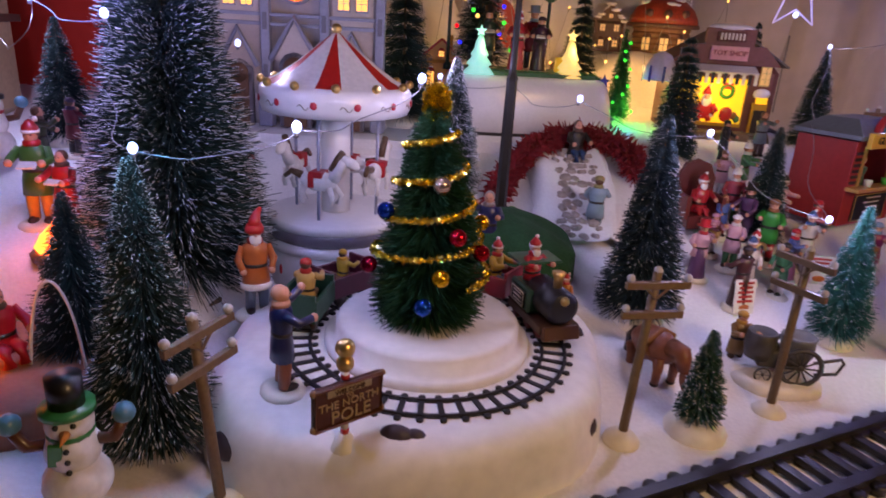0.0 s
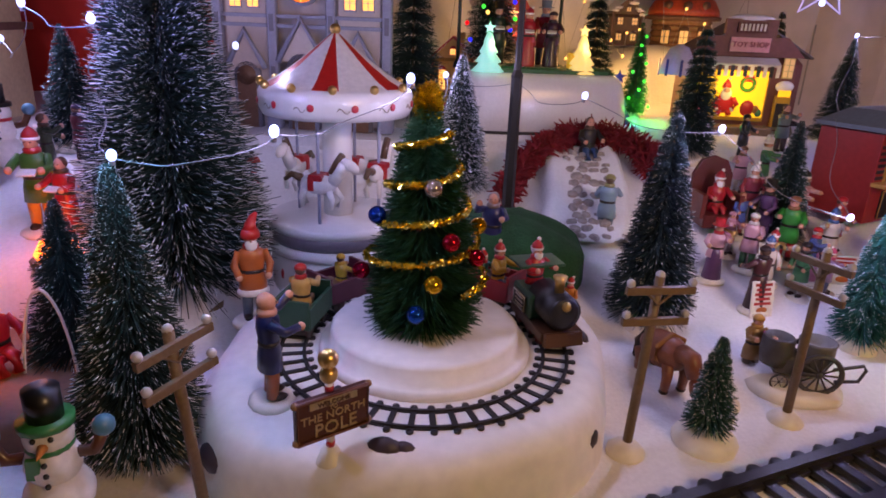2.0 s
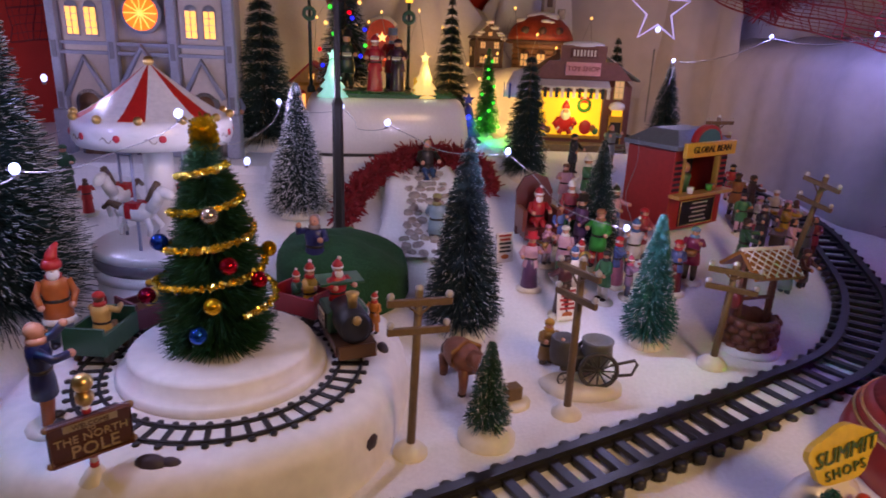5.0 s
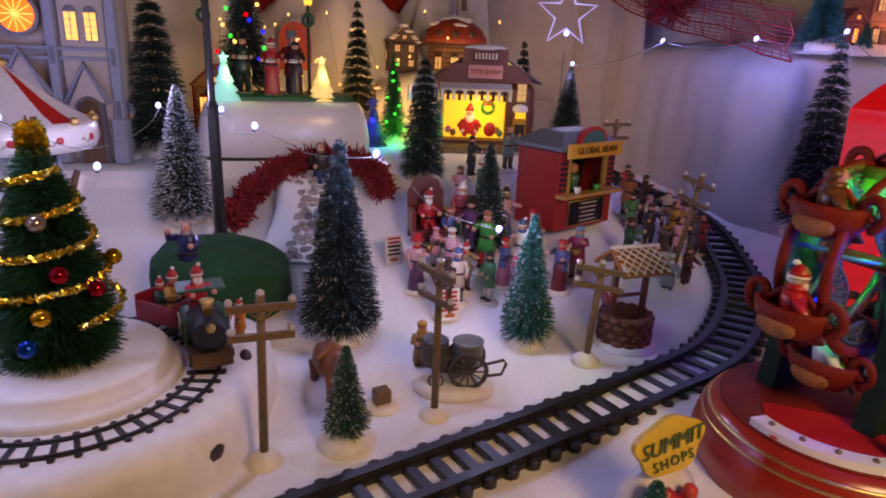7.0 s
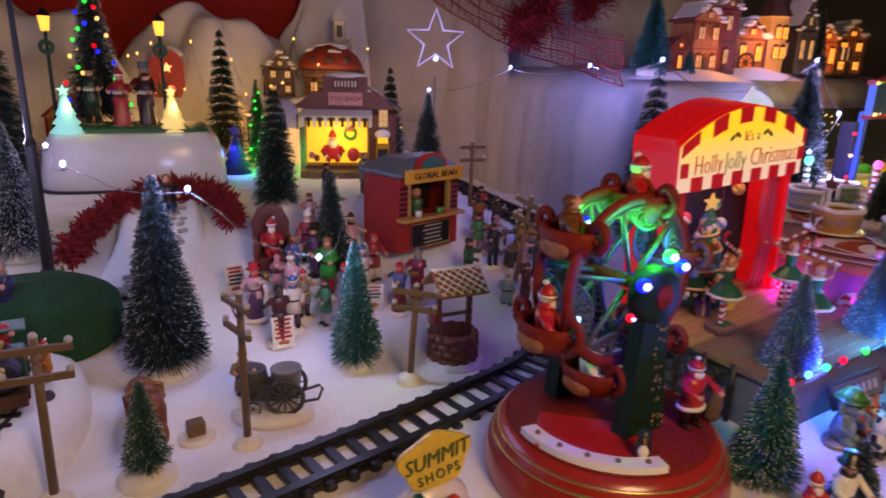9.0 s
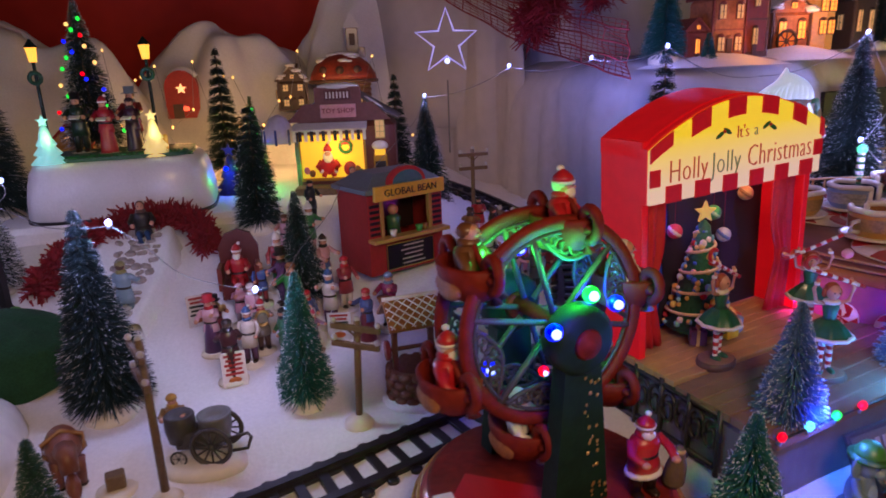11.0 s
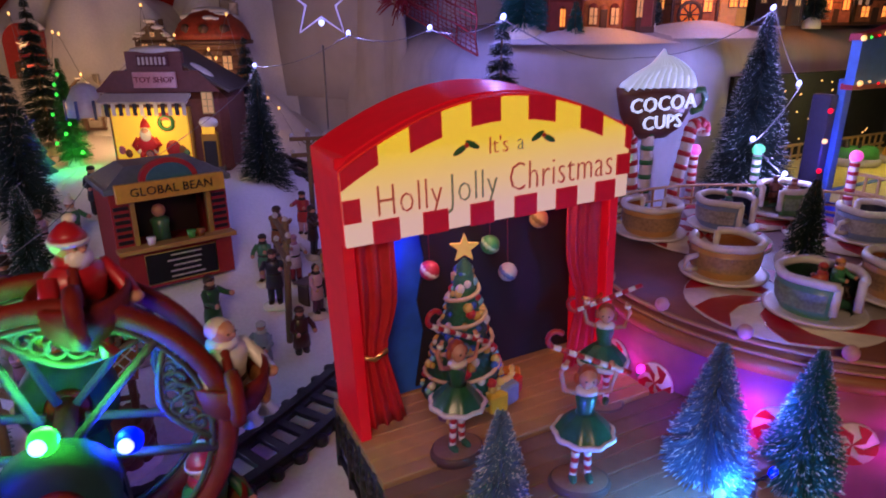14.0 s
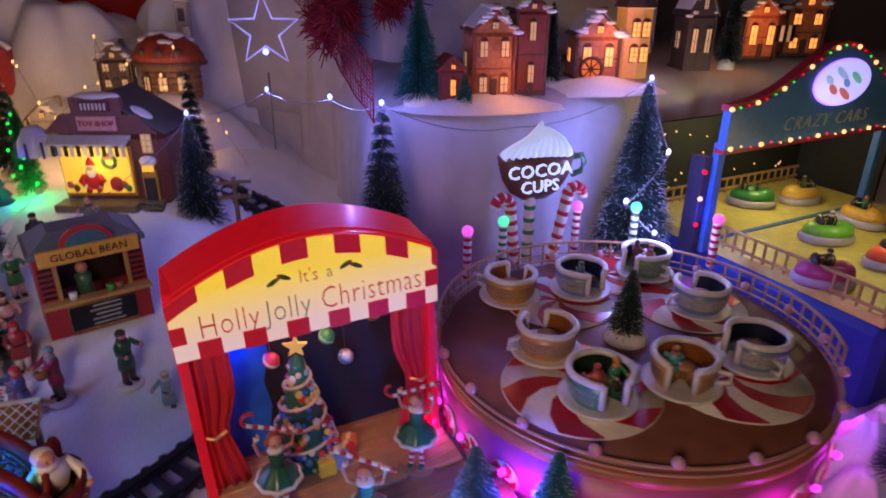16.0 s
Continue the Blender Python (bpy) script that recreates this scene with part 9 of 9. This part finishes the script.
        for s in (-1, 1):
            part("runner_curl", Mesh().tube([gm @ Vector((s * (0.021 + 0.007 * math.cos(q) * (1 - q / 9)), 0, 0.004 + 0.007 * math.sin(q) * (1 - q / 9))) for q in np.linspace(-1.5, 5.5, 18)], 0.0028, REDBROWN, None, 7), g)
            part("basket_weave", Mesh().ball(0.008, mat("golden_basket", (0.35, 0.13, 0.03), 0.4, 0.2, 0.5, 1400, 1.0), gm @ M(0.0, s * 0.0095, -0.005), 12, 8, (1.5, 0.35, 0.7)), g, "golden brown woven side")
        part("hanger", Mesh().tube([gm @ Vector((-0.016, 0, 0.003)), o + UPZ * 0.01, gm @ Vector((0.016, 0, 0.003))], 0.0018, REDBROWN, None, 6), g)
        coat, hair, hat = (("e0dcd4", "e0dcd4", None), ("b51f24", "e6e0d8", "b51f24"), ("6a4326", "6a4326", None), ("b51f24", "e6e0d8", "b51f24"), ("dcd8d0", "dcd8d0", None), ("2f6a3f", "5a4030", "b5222a"))[k]
        W = t.matrix_basis @ gm @ Vector((0, 0, -0.004))
        rd = figurine("gondola_figurine", "small bear or elf figurine riding in a sleigh gondola", W.x, W.y, W.z - 0.010, 0.058, rot + 40, coat, coat, hat, "pom", (22, 26), pad=False, sit=True, hair=hair, beard=k in (1, 3), group="gondola riders")
        rd.matrix_basis = rd.matrix_basis @ Matrix.Diagonal((1.3, 1.3, 1.0, 1))


ferris()
st = figurine("santa_figurine", "white-bearded figurine in red standing on the ferris drum", 0.513, 0.254, 0.037, 0.045, 10, "b51f24", "2a1a1a", "b51f24", "pom", (45, 40), pad=False, beard=True, hair="e6e0d8")
st.matrix_basis = st.matrix_basis @ Matrix.Diagonal((1.45, 1.45, 1.0, 1))
sk = thing("toy_sack", "brown cloth sack leaning beside the bearded figurine", "sack", M(0.5305, 0.2555, 0.037, 0, 8, 0))
part("bag", Mesh().lathe([(0.004, 0.0), (0.0062, 0.003), (0.0058, 0.012), (0.0035, 0.021), (0.002, 0.024)], mat("sack_cloth", (0.12, 0.075, 0.045), 0.85, 0, 0.3, 300, 0.5), None, 14, True, 0.8), sk)
part("tie", Mesh().lathe([(0.0030, 0.0205), (0.0036, 0.0215), (0.0028, 0.0225)], paint("b9924e"), None, 10), sk, "tan cord")
pg = Mesh().ball(0.0055, paint("15151a"), M(0, 0, 0.007), 12, 9, (0.9, 0.8, 1.3)).ball(0.0042, paint("e8e4de"), M(0, -0.002, 0.0065), 10, 8, (0.85, 0.7, 1.3)).ball(0.0042, paint("15151a"), M(0, 0, 0.0155), 10, 8).lathe([(0.001, 0), (0.0002, 0.003)], paint("d08a2a"), M(0, -0.004, 0.0155, 90), 6)
thing("penguin_figurine", "tiny black and white penguin figurine on the drum", "penguin", M(0.462, 0.226, 0.037, 0, 0, -30), "", pg)
LB = (BX - 0.002, BY - 0.024)
for dx, dy, z, m in ((0.0133, -0.0054, 0.153, LED_G), (-0.0063, -0.0116, 0.1386, LED_B), (0.031, 0.007, 0.1426, LED_B), (-0.010, -0.008, 0.118, LED_R), (0.0, 0.072, 0.155, LED_B), (-0.03, 0.02, 0.108, LED_B), (-0.006, 0.062, 0.125, LED_R)):
    tl = thing("fairy_light", "coloured lamp bulb on the ferris tower", "fairy light", M(LB[0] + dx, LB[1] + dy, z), "tower lights")
    # Glare is modelled: a coloured ball as halo, a white ball as centre.
    part("lens", Mesh().ball(0.0026 if m == LED_R else 0.0042, m, None, 12, 9), tl, "coloured bulb ball drawn as wide as its halo")
    part("core", Mesh().ball(0.0012 if m == LED_R else 0.0024, LED_W, M(0, -0.0034, 0.0004), 10, 8), tl, "white ball drawn as the bulb's glaring centre")


def summit_sign():
    t = thing("shop_sign", "yellow cloud-shaped sign with green writing on a snowy stone foot", "sign", M(0.343, 0.249, -0.002, 0, 0, 14))
    out = []
    for k in range(40):
        a = 2 * math.pi * k / 40
        r = 1 + 0.07 * math.sin(5 * a + 0.6) + 0.04 * math.sin(3 * a)
        out.append((0.0225 * r * math.cos(a), 0.0155 * r * math.sin(a)))
    bd = part("board", Mesh().slab(out, -0.0018, 0.0018, paint("d8b83a"), M(0, 0, 0.041, 78, 0, 0) @ M(0, 0, 0, 0, 0, 8)), t, "yellow board")
    G = paint("3a5a2a")
    part("letters", lettering("SUMMIT", 0.0118, G, 0.0004, "CENTER", 0.25), bd, at=M(0, -0.0027, 0.0435, -12, 0, 0) @ M(0, 0, 0, 0, -8, 0))
    part("letters", lettering("SHOPS", 0.008, G, 0.0004, "CENTER", 0.0, 1.25), bd, at=M(0.001, -0.0045, 0.0335, -12, 0, 0) @ M(0, 0, 0, 0, -8, 0))
    part("snow_foot", Mesh().ball(0.02, mat("glitter_glaze", (0.72, 0.68, 0.66), 0.35), M(0, 0.004, 0.006), 18, 10, (1.3, 0.7, 1.0)), t)
    rnd = random.Random(3)
    for k in range(9):
        part("berry_flower", Mesh().ball(0.0042, paint(rnd.choice(("b5222a", "c8402a", "3a7a4a", "b5222a"))), M(rnd.uniform(-0.022, 0.024), -0.012 + rnd.uniform(-0.003, 0.002), 0.008 + rnd.uniform(0, 0.014)), 8, 6), t)
    part("post", Mesh().cyl(0.0016, 0.01, 0.04, DARKWOOD, M(0, 0.002, 0), 6), t)


summit_sign()
# toy animals and greeters at the front right
def toy_animal(label, x, y, turn, h, body, belly, ears="round", snout=0.0, dark=None, upright=True):
    """A moulded toy animal on a thin oval foot: body, limbs, head with muzzle, ears and eyes in one figure."""
    B, L, E = paint(body), paint(belly), paint(dark or "141214")
    D = paint(dark or body)
    me = Mesh().lathe([(0.001, 0), (0.30, 0.0), (0.31, 0.04), (0.001, 0.06)], paint("8f8880"), Matrix.Diagonal((h * 1.1, h * 0.8, h, 1)), 18)
    if upright:
        me.lathe([(0.001, 0.05), (0.15, 0.08), (0.21, 0.20), (0.20, 0.34), (0.14, 0.50), (0.10, 0.58), (0.001, 0.60)], B, Matrix.Diagonal((h, h * 0.85, h, 1)), 16)
        me.ball(0.14 * h, L, M(0, -0.11 * h, 0.27 * h), 12, 9, (0.9, 0.6, 1.25))
        hd = (0, -0.04 * h, 0.70 * h)
        for q in (-1, 1):
            me.tube([(q * 0.14 * h, 0, 0.48 * h), (q * 0.25 * h, -0.08 * h, 0.36 * h), (q * 0.20 * h, -0.20 * h, 0.30 * h)], 0.062 * h, D, None, 8)
            me.ball(0.10 * h, D, M(q * 0.13 * h, -0.14 * h, 0.10 * h), 10, 8, (0.8, 1.35, 0.8))
    else:
        me.ball(0.26 * h, B, M(0, 0.12 * h, 0.40 * h), 16, 11, (0.85, 1.35, 0.85))
        hd = (0, -0.26 * h, 0.66 * h)
        me.tube([(0, -0.05 * h, 0.45 * h), (0, -0.2 * h, 0.58 * h)], 0.14 * h, B, None, 10)
        for q in (-1, 1):
            for yy in (-0.10, 0.34):
                me.tube([(q * 0.13 * h, yy * h, 0.36 * h), (q * 0.14 * h, yy * h, 0.05 * h)], 0.075 * h, D, None, 8, 0.085 * h)
        me.tube([(0, 0.44 * h, 0.45 * h), (0, 0.54 * h, 0.38 * h), (0, 0.55 * h, 0.25 * h)], 0.03 * h, D, None, 6)
    x0, y0, z0 = hd
    me.ball(0.19 * h, B, M(x0, y0, z0), 16, 11, (1.0, 0.95, 0.95))
    me.ball(0.10 * h, L, M(x0, y0 - 0.15 * h, z0 - 0.05 * h), 12, 8, (1.0, 0.9, 0.75))
    if snout:
        me.tube([(x0, y0 - 0.16 * h, z0 - 0.03 * h), (x0, y0 - (0.16 + snout * 0.6) * h, z0 - 0.10 * h), (x0, y0 - (0.16 + snout) * h, z0 - 0.24 * h)], 0.06 * h, B, None, 8, 0.035 * h)
    else:
        me.ball(0.032 * h, paint("1a1416"), M(x0, y0 - 0.235 * h, z0 - 0.02 * h), 8, 6)
    for q in (-1, 1):
        me.ball(0.026 * h, paint("101010"), M(x0 + q * 0.075 * h, y0 - 0.165 * h, z0 + 0.04 * h), 8, 6)
        if ears == "round":
            me.ball(0.075 * h, E if dark else B, M(x0 + q * 0.14 * h, y0 + 0.02 * h, z0 + 0.15 * h), 10, 7, (1, 0.5, 1))
        elif ears == "flap":
            me.ball(0.13 * h, B, M(x0 + q * 0.20 * h, y0 + 0.03 * h, z0 + 0.0 * h), 12, 8, (0.9, 0.3, 1.15))
        else:
            me.lathe([(0.05 * h, 0), (0.045 * h, 0.06 * h), (0.001, 0.15 * h)], B, M(x0 + q * 0.10 * h, y0, z0 + 0.13 * h, 0, q * 18, 0), 8)
        if dark:
            me.ball(0.05 * h, E, M(x0 + q * 0.075 * h, y0 - 0.145 * h, z0 + 0.035 * h), 8, 6, (1, 0.5, 1.2))
    return thing("toy_animal", label, "toy animal", M(x, y, rise(x, y), 0, 0, turn), "toy animals", me)


el = toy_animal("grey-blue toy elephant with a green cap on the snow", 0.652, 0.262, 20, 0.044, "6f8794", "8fa3ab", "flap", 0.2)
cap = part("cap", Mesh().lathe([(0.0085, 0.0), (0.008, 0.004), (0.005, 0.008), (0.001, 0.0095)], paint("4a8a3a"), M(0, -0.002, 0.0355), 14), el, "bright green felt cap")
part("cap_brim", Mesh().lathe([(0.0075, 0.001), (0.0115, -0.0005), (0.0115, 0.0008), (0.0075, 0.0022)], paint("3a6a30"), M(0, -0.002, 0.0355), 16), cap)
toy_animal("orange toy fox with pale belly beside the elephant", 0.679, 0.268, -10, 0.034, "b8682e", "d8c6ae", "point")
toy_animal("black and white toy panda on the snow", 0.662, 0.243, 10, 0.034, "dedad2", "d2cec6", "round", 0, "121214")
toy_animal("pink toy pig standing on the snow", 0.698, 0.254, -25, 0.040, "bd7f76", "cf988e", "point")
toy_animal("tan toy giraffe calf behind the pig", 0.742, 0.283, -40, 0.056, "a9793c", "b98e58", "point", 0, None, False)
toy_animal("brown toy bear at the back of the animals", 0.776, 0.293, -20, 0.050, "7a5a48", "98765e", "round")
hs = thing("holiday_sign", "grey tilted sign board with pale lettering among the toy animals", "sign", M(0.688, 0.282, 0.014, -10, -16, -2))
part("board", Mesh().box((0.046, 0.003, 0.022), paint("4a4644"), M(0, 0, 0.014)), hs)
part("face", Mesh().box((0.041, 0.001, 0.017), paint("6f6860"), M(0, -0.0018, 0.014), 0), hs)
part("leg", Mesh().cyl(0.0014, -0.014, 0.004, DARKWOOD, M(-0.012, 0.001, 0), 6), hs)
part("leg", Mesh().cyl(0.0014, -0.014, 0.004, DARKWOOD, M(0.012, 0.001, 0), 6), hs)
for k in range(7):
    part("writing_bar", Mesh().box((0.0028, 0.0006, 0.0075), paint("b9b0a2"), M(-0.0147 + 0.0049 * k, -0.0026, 0.0145), 0), hs)
figurine("santa_figurine", "white-bearded figurine in red with a snowman friend", 0.535, 0.175, 0.0, 0.05, 10, "b51f24", "6a1a1a", "b51f24", "pom", (40, 40), beard=True, hair="e6e0d8")
figurine("snowman_friend", "snowman-like figurine in a black hat", 0.562, 0.18, 0.0, 0.054, 0, "dcd8d0", "2a3a2a", "15130f", "top", (40, 40), hair="e0dcd4")
brush_tree("tiny dark brush tree behind the greeters", 0.59, 0.195, 0, 0.05, 0.018, BRISTLE, 1200, 0.2, seed=61, low=0.1)
mound("moss_mound", "low dark mossy mound by the toy animals", 0.722, 0.247, 0.027, 0.018, -0.002, 0.012, mat("dark_moss", (0.05, 0.05, 0.03), 0.9, 0, 0.4, 400, 0.8), 21)


# ---------------------------------------------------------------- light strings
def bulb(x, y, z, m=None, r=0.0027, label="cold white fairy light bulb"):
    b = thing("fairy_light", label, "fairy light", M(x, y, z, 15, 10, 0), "fairy lights")
    part("bulb", Mesh().ball(r, m or LED_W, M(0, 0, r * 0.6), 10, 8, (0.85, 0.85, 1.1)), b, "glowing bulb")
    part("socket", Mesh().cyl(r * 0.5, -r * 1.2, 0, WIRE, None, 8), b)


STRING = [(-0.40, 0.60, 0.19), (-0.255, 0.42, 0.22), (-0.19, 0.38, 0.213), (-0.205, 0.40, 0.17), (-0.142, 0.297, 0.155), (-0.063, 0.287, 0.171), (-0.010, 0.356, 0.19), (0.0, 0.632, 0.172), (0.063, 0.60, 0.173), (0.106, 0.49, 0.172), (0.1973, 0.462, 0.1563), (0.295, 0.455, 0.099), (0.36, 0.62, 0.15), (0.473, 0.815, 0.222)]
for k, p in enumerate(STRING):
    if k not in (3, 12):
        bulb(*p)
        lamp("fairy_light_glow", (p[0], p[1] - 0.012, p[2] + 0.014), (0.15, 0.6, 1.0) if k == 4 else (0.36, 0.36, 1.0) if k in (1, 2) else COLD, 0.045 if k == 9 else 0.08 if k == 8 else 0.14 if k == 7 else 0.12 if k == 4 else 0.6 if k == 0 else 0.42 if k in (1, 2) else 0.34 if k in (5, 10) else 0.21 if p[1] < 0.65 else 0.12)
for a, b in zip(STRING, STRING[1:]):
    A, B = Vector(a), Vector(b)
    L = (B - A).length
    mid = [A.lerp(B, f) + Vector((0, 0, -0.16 * L * 4 * f * (1 - f) * 0.6)) + Vector((0.004 * math.sin(9 * f), 0, 0)) for f in np.linspace(0, 1, 12)]
    thing("light_wire", "thin clear wire of the fairy lights", "wire", Matrix(), "fairy light wires", Mesh().tube(mid, 0.00032, WIRE, None, 5))
for p in ((-0.156, 0.511, 0.196), (-0.208, 0.567, 0.1765), (0.0086, 0.436, 0.1494)):
    bulb(*p)
    lamp("fairy_light_glow", (p[0] + 0.01, p[1] + 0.03, p[2] + 0.01), COLD, 0.08)
STRING2 = [(0.473, 0.815, 0.222), (0.574, 0.773, 0.255), (0.647, 0.69, 0.26), (0.696, 0.611, 0.268), (0.83, 0.66, 0.235), (0.977, 0.679, 0.277), (0.985, 0.635, 0.21), (0.945, 0.632, 0.16), (0.975, 0.62, 0.128)]
for k, p in enumerate(STRING2):
    if k not in (0, 4):
        bulb(*p)
        lamp("fairy_light_glow", (p[0] - 0.004, p[1] - 0.014, p[2] + 0.012), (0.28, 0.30, 1.0) if k < 4 else (0.42, 0.44, 1.0), 0.27 if k < 4 else 0.26)
for a, b in zip(STRING2, STRING2[1:]):
    A, B = Vector(a), Vector(b)
    L = (B - A).length
    thing("light_wire", "thin clear wire of the fairy lights", "wire", Matrix(), "fairy light wires", Mesh().tube([A.lerp(B, f) + Vector((0, -0.004, -0.3 * L * f * (1 - f))) for f in np.linspace(0, 1, 10)], 0.0005, WIRE, None, 5))
# warm lights in the back hills and on the houses
rnd = random.Random(14)
WARM = [(0.0 + 0.019 * k, 1.02 + rnd.uniform(-0.03, 0.05), 0.21 + rnd.uniform(-0.06, 0.10)) for k in range(26)]
for p in WARM:
    bulb(*p, LED_Y, 0.0022, "warm white fairy light in the back hills")
thing("light_wire", "thin wire of the warm fairy lights", "wire", Matrix(), "fairy light wires", Mesh().tube([Vector((-0.02, 1.05, 0.12))] + [Vector(p) for p in WARM] + [Vector((0.5, 1.02, 0.1))], 0.0004, WIRE, None, 4))
for p in ((0.14, 0.96, 0.17), (0.26, 0.96, 0.18), (0.39, 1.0, 0.19)):
    lamp("warm_fairy_glow", p, (1.0, 0.55, 0.17), 0.32, 0.02)
# pink lights round the ride
for k in range(22):
    a = 2 * math.pi * k / 22 + 0.1
    x, y = CX + (CR + 0.008) * math.cos(a), CY + (CR + 0.008) * math.sin(a)
    bulb(x, y, 0.060, LED_P if k % 5 else LED_B, 0.003, "pink fairy light round the ride")
for a in (-165, -135, -105, -75, -45, -15, 178):
    lamp("pink_fairy_glow", (CX + (CR + 0.019) * math.cos(math.radians(a)), CY + (CR + 0.019) * math.sin(math.radians(a)), 0.062), (1.0, 0.04, 0.75), 0.045)
# coloured lights along the stage front trees
FRONT = [(x, 0.265 + (x - 0.597) * 0.311, 0.0495) for x in (0.60, 0.622, 0.645, 0.668, 0.70, 0.735, 0.77, 0.80)]
for k, p in enumerate(FRONT):
    bulb(*p, (LED_R, LED_C, LED_G, LED_R, LED_G, LED_C, LED_B, LED_C)[k], 0.003, "coloured fairy light before the stage")
thing("light_wire", "dark wire of the coloured fairy lights", "wire", Matrix(), "fairy light wires", Mesh().tube([Vector(p) for p in FRONT], 0.0008, BLACKPL, None, 5))
lamp("cyan_glow", (0.738, 0.304, 0.060), (0.03, 0.30, 1.0), 0.22)
lamp("blue_glow", (0.765, 0.325, 0.09), (0.06, 0.12, 1.0), 0.19)
lamp("cyan_glow", (0.79, 0.318, 0.058), (0.03, 0.40, 1.0), 0.2)
lamp("blue_glow", (0.634, 0.270, 0.058), (0.05, 0.12, 1.0), 0.24)
lamp("cyan_glow", (0.705, 0.292, 0.072), (0.05, 0.45, 1.0), 0.18)
# lamps that the models hold
lamp("stage_glow", tuple(SX @ Vector((0.084, 0.02, 0.15))), (1.0, 0.72, 0.4), 0.19, 0.01)
lamp("stage_blue_glow", tuple(SX @ Vector((0.03, 0.03, 0.10))), (0.05, 0.15, 1.0), 0.035, 0.006)
lamp("fire_glow_light", (-0.268, 0.30, 0.045), (1.0, 0.24, 0.02), 0.09, 0.008)
lamp("fire_glow_light", (-0.258, 0.40, 0.085), (1.0, 0.24, 0.02), 0.05, 0.008)
lamp("ferris_green", (LB[0] + 0.012, LB[1] + 0.008, 0.160), (0.01, 1.0, 0.06), 0.19)
lamp("ferris_green", (LB[0] - 0.018, LB[1] + 0.022, 0.17), (0.01, 1.0, 0.06), 0.12)
lamp("ferris_blue", (LB[0] - 0.010, LB[1] - 0.020, 0.146), (0.015, 0.02, 1.0), 0.12)
lamp("ferris_blue", (LB[0] + 0.024, LB[1] + 0.022, 0.138), (0.015, 0.02, 1.0), 0.20)
lamp("hall_glow", (1.21, 0.58, 0.185), (1.0, 0.88, 0.22), 0.20, 0.01)
lamp("hall_glow", (1.175, 0.735, 0.195), (1.0, 0.88, 0.22), 0.36, 0.01)
lamp("violet_fairy_glow", (1.052, 0.385, 0.085), (0.36, 0.10, 1.0), 0.075)
lamp("hall_blue", (1.038, 0.64, 0.14), (0.10, 0.08, 1.0), 0.06)
lamp("terrace_glow", (0.835, 0.665, 0.285), (1.0, 0.34, 0.06), 0.06, 0.01)
lamp("terrace_glow", (0.97, 0.76, 0.305), (1.0, 0.34, 0.06), 0.08, 0.01)
lamp("terrace_glow", (1.07, 0.80, 0.30), (1.0, 0.36, 0.10), 0.07, 0.01)
lamp("terrace_glow", (1.25, 0.92, 0.31), (1.0, 0.32, 0.06), 0.12, 0.01)
lamp("toy_shop_glow", (0.355, 0.815, 0.16), (1.0, 0.7, 0.15), 0.05, 0.01)
lamp("hill_glow", (0.052, 0.735, 0.20), (0.8, 1.0, 0.2), 0.02)
lamp("hill_glow", (0.157, 0.758, 0.20), (0.8, 1.0, 0.6), 0.02)
lamp("blue_corner_glow", (0.215, 0.83, 0.14), (0.05, 0.08, 1.0), 0.05)
brush_tree("small bright green lit brush tree by the toy shop", 0.245, 0.893, 0.105, 0.125, 0.022, mat("bright_green_bristle", (0.03, 0.15, 0.04), 0.5, 0, 0.3, 300, 0, island=0.6), 1500, 0.0, seed=70)
lamp("green_tree_glow", (0.255, 0.862, 0.13), (0.02, 1.0, 0.10), 0.10)
for k in range(9):
    thing("fairy_light", "small green fairy light on the lit brush tree", "fairy light", M(0.245 + 0.016 * math.cos(2.4 * k) * (1 - k / 10), 0.880 - 0.004 * (9 - k) / 9, 0.125 + 0.011 * k), "fairy lights", Mesh().ball(0.002, LED_G, None, 8, 6))

# unseen standing lamp, added as a body for the warm front light
cl = thing("unseen_floor_lamp", "unseen standing floor lamp added for the warm front light", "lamp", M(0.48, -0.37, -0.80))
part("base", Mesh().lathe([(0.14, 0.0), (0.14, 0.015), (0.02, 0.03)], WALLP, None, 28), cl)
part("stem", Mesh().cyl(0.012, 0.02, 1.34, WALLP, None, 10), cl)
part("shade", Mesh().lathe([(0.19, 0.0), (0.2, 0.02), (0.14, 0.07), (0.02, 0.1)], WALLP, M(0, 0.05, 1.29, 50, 0, 4), 32), cl)
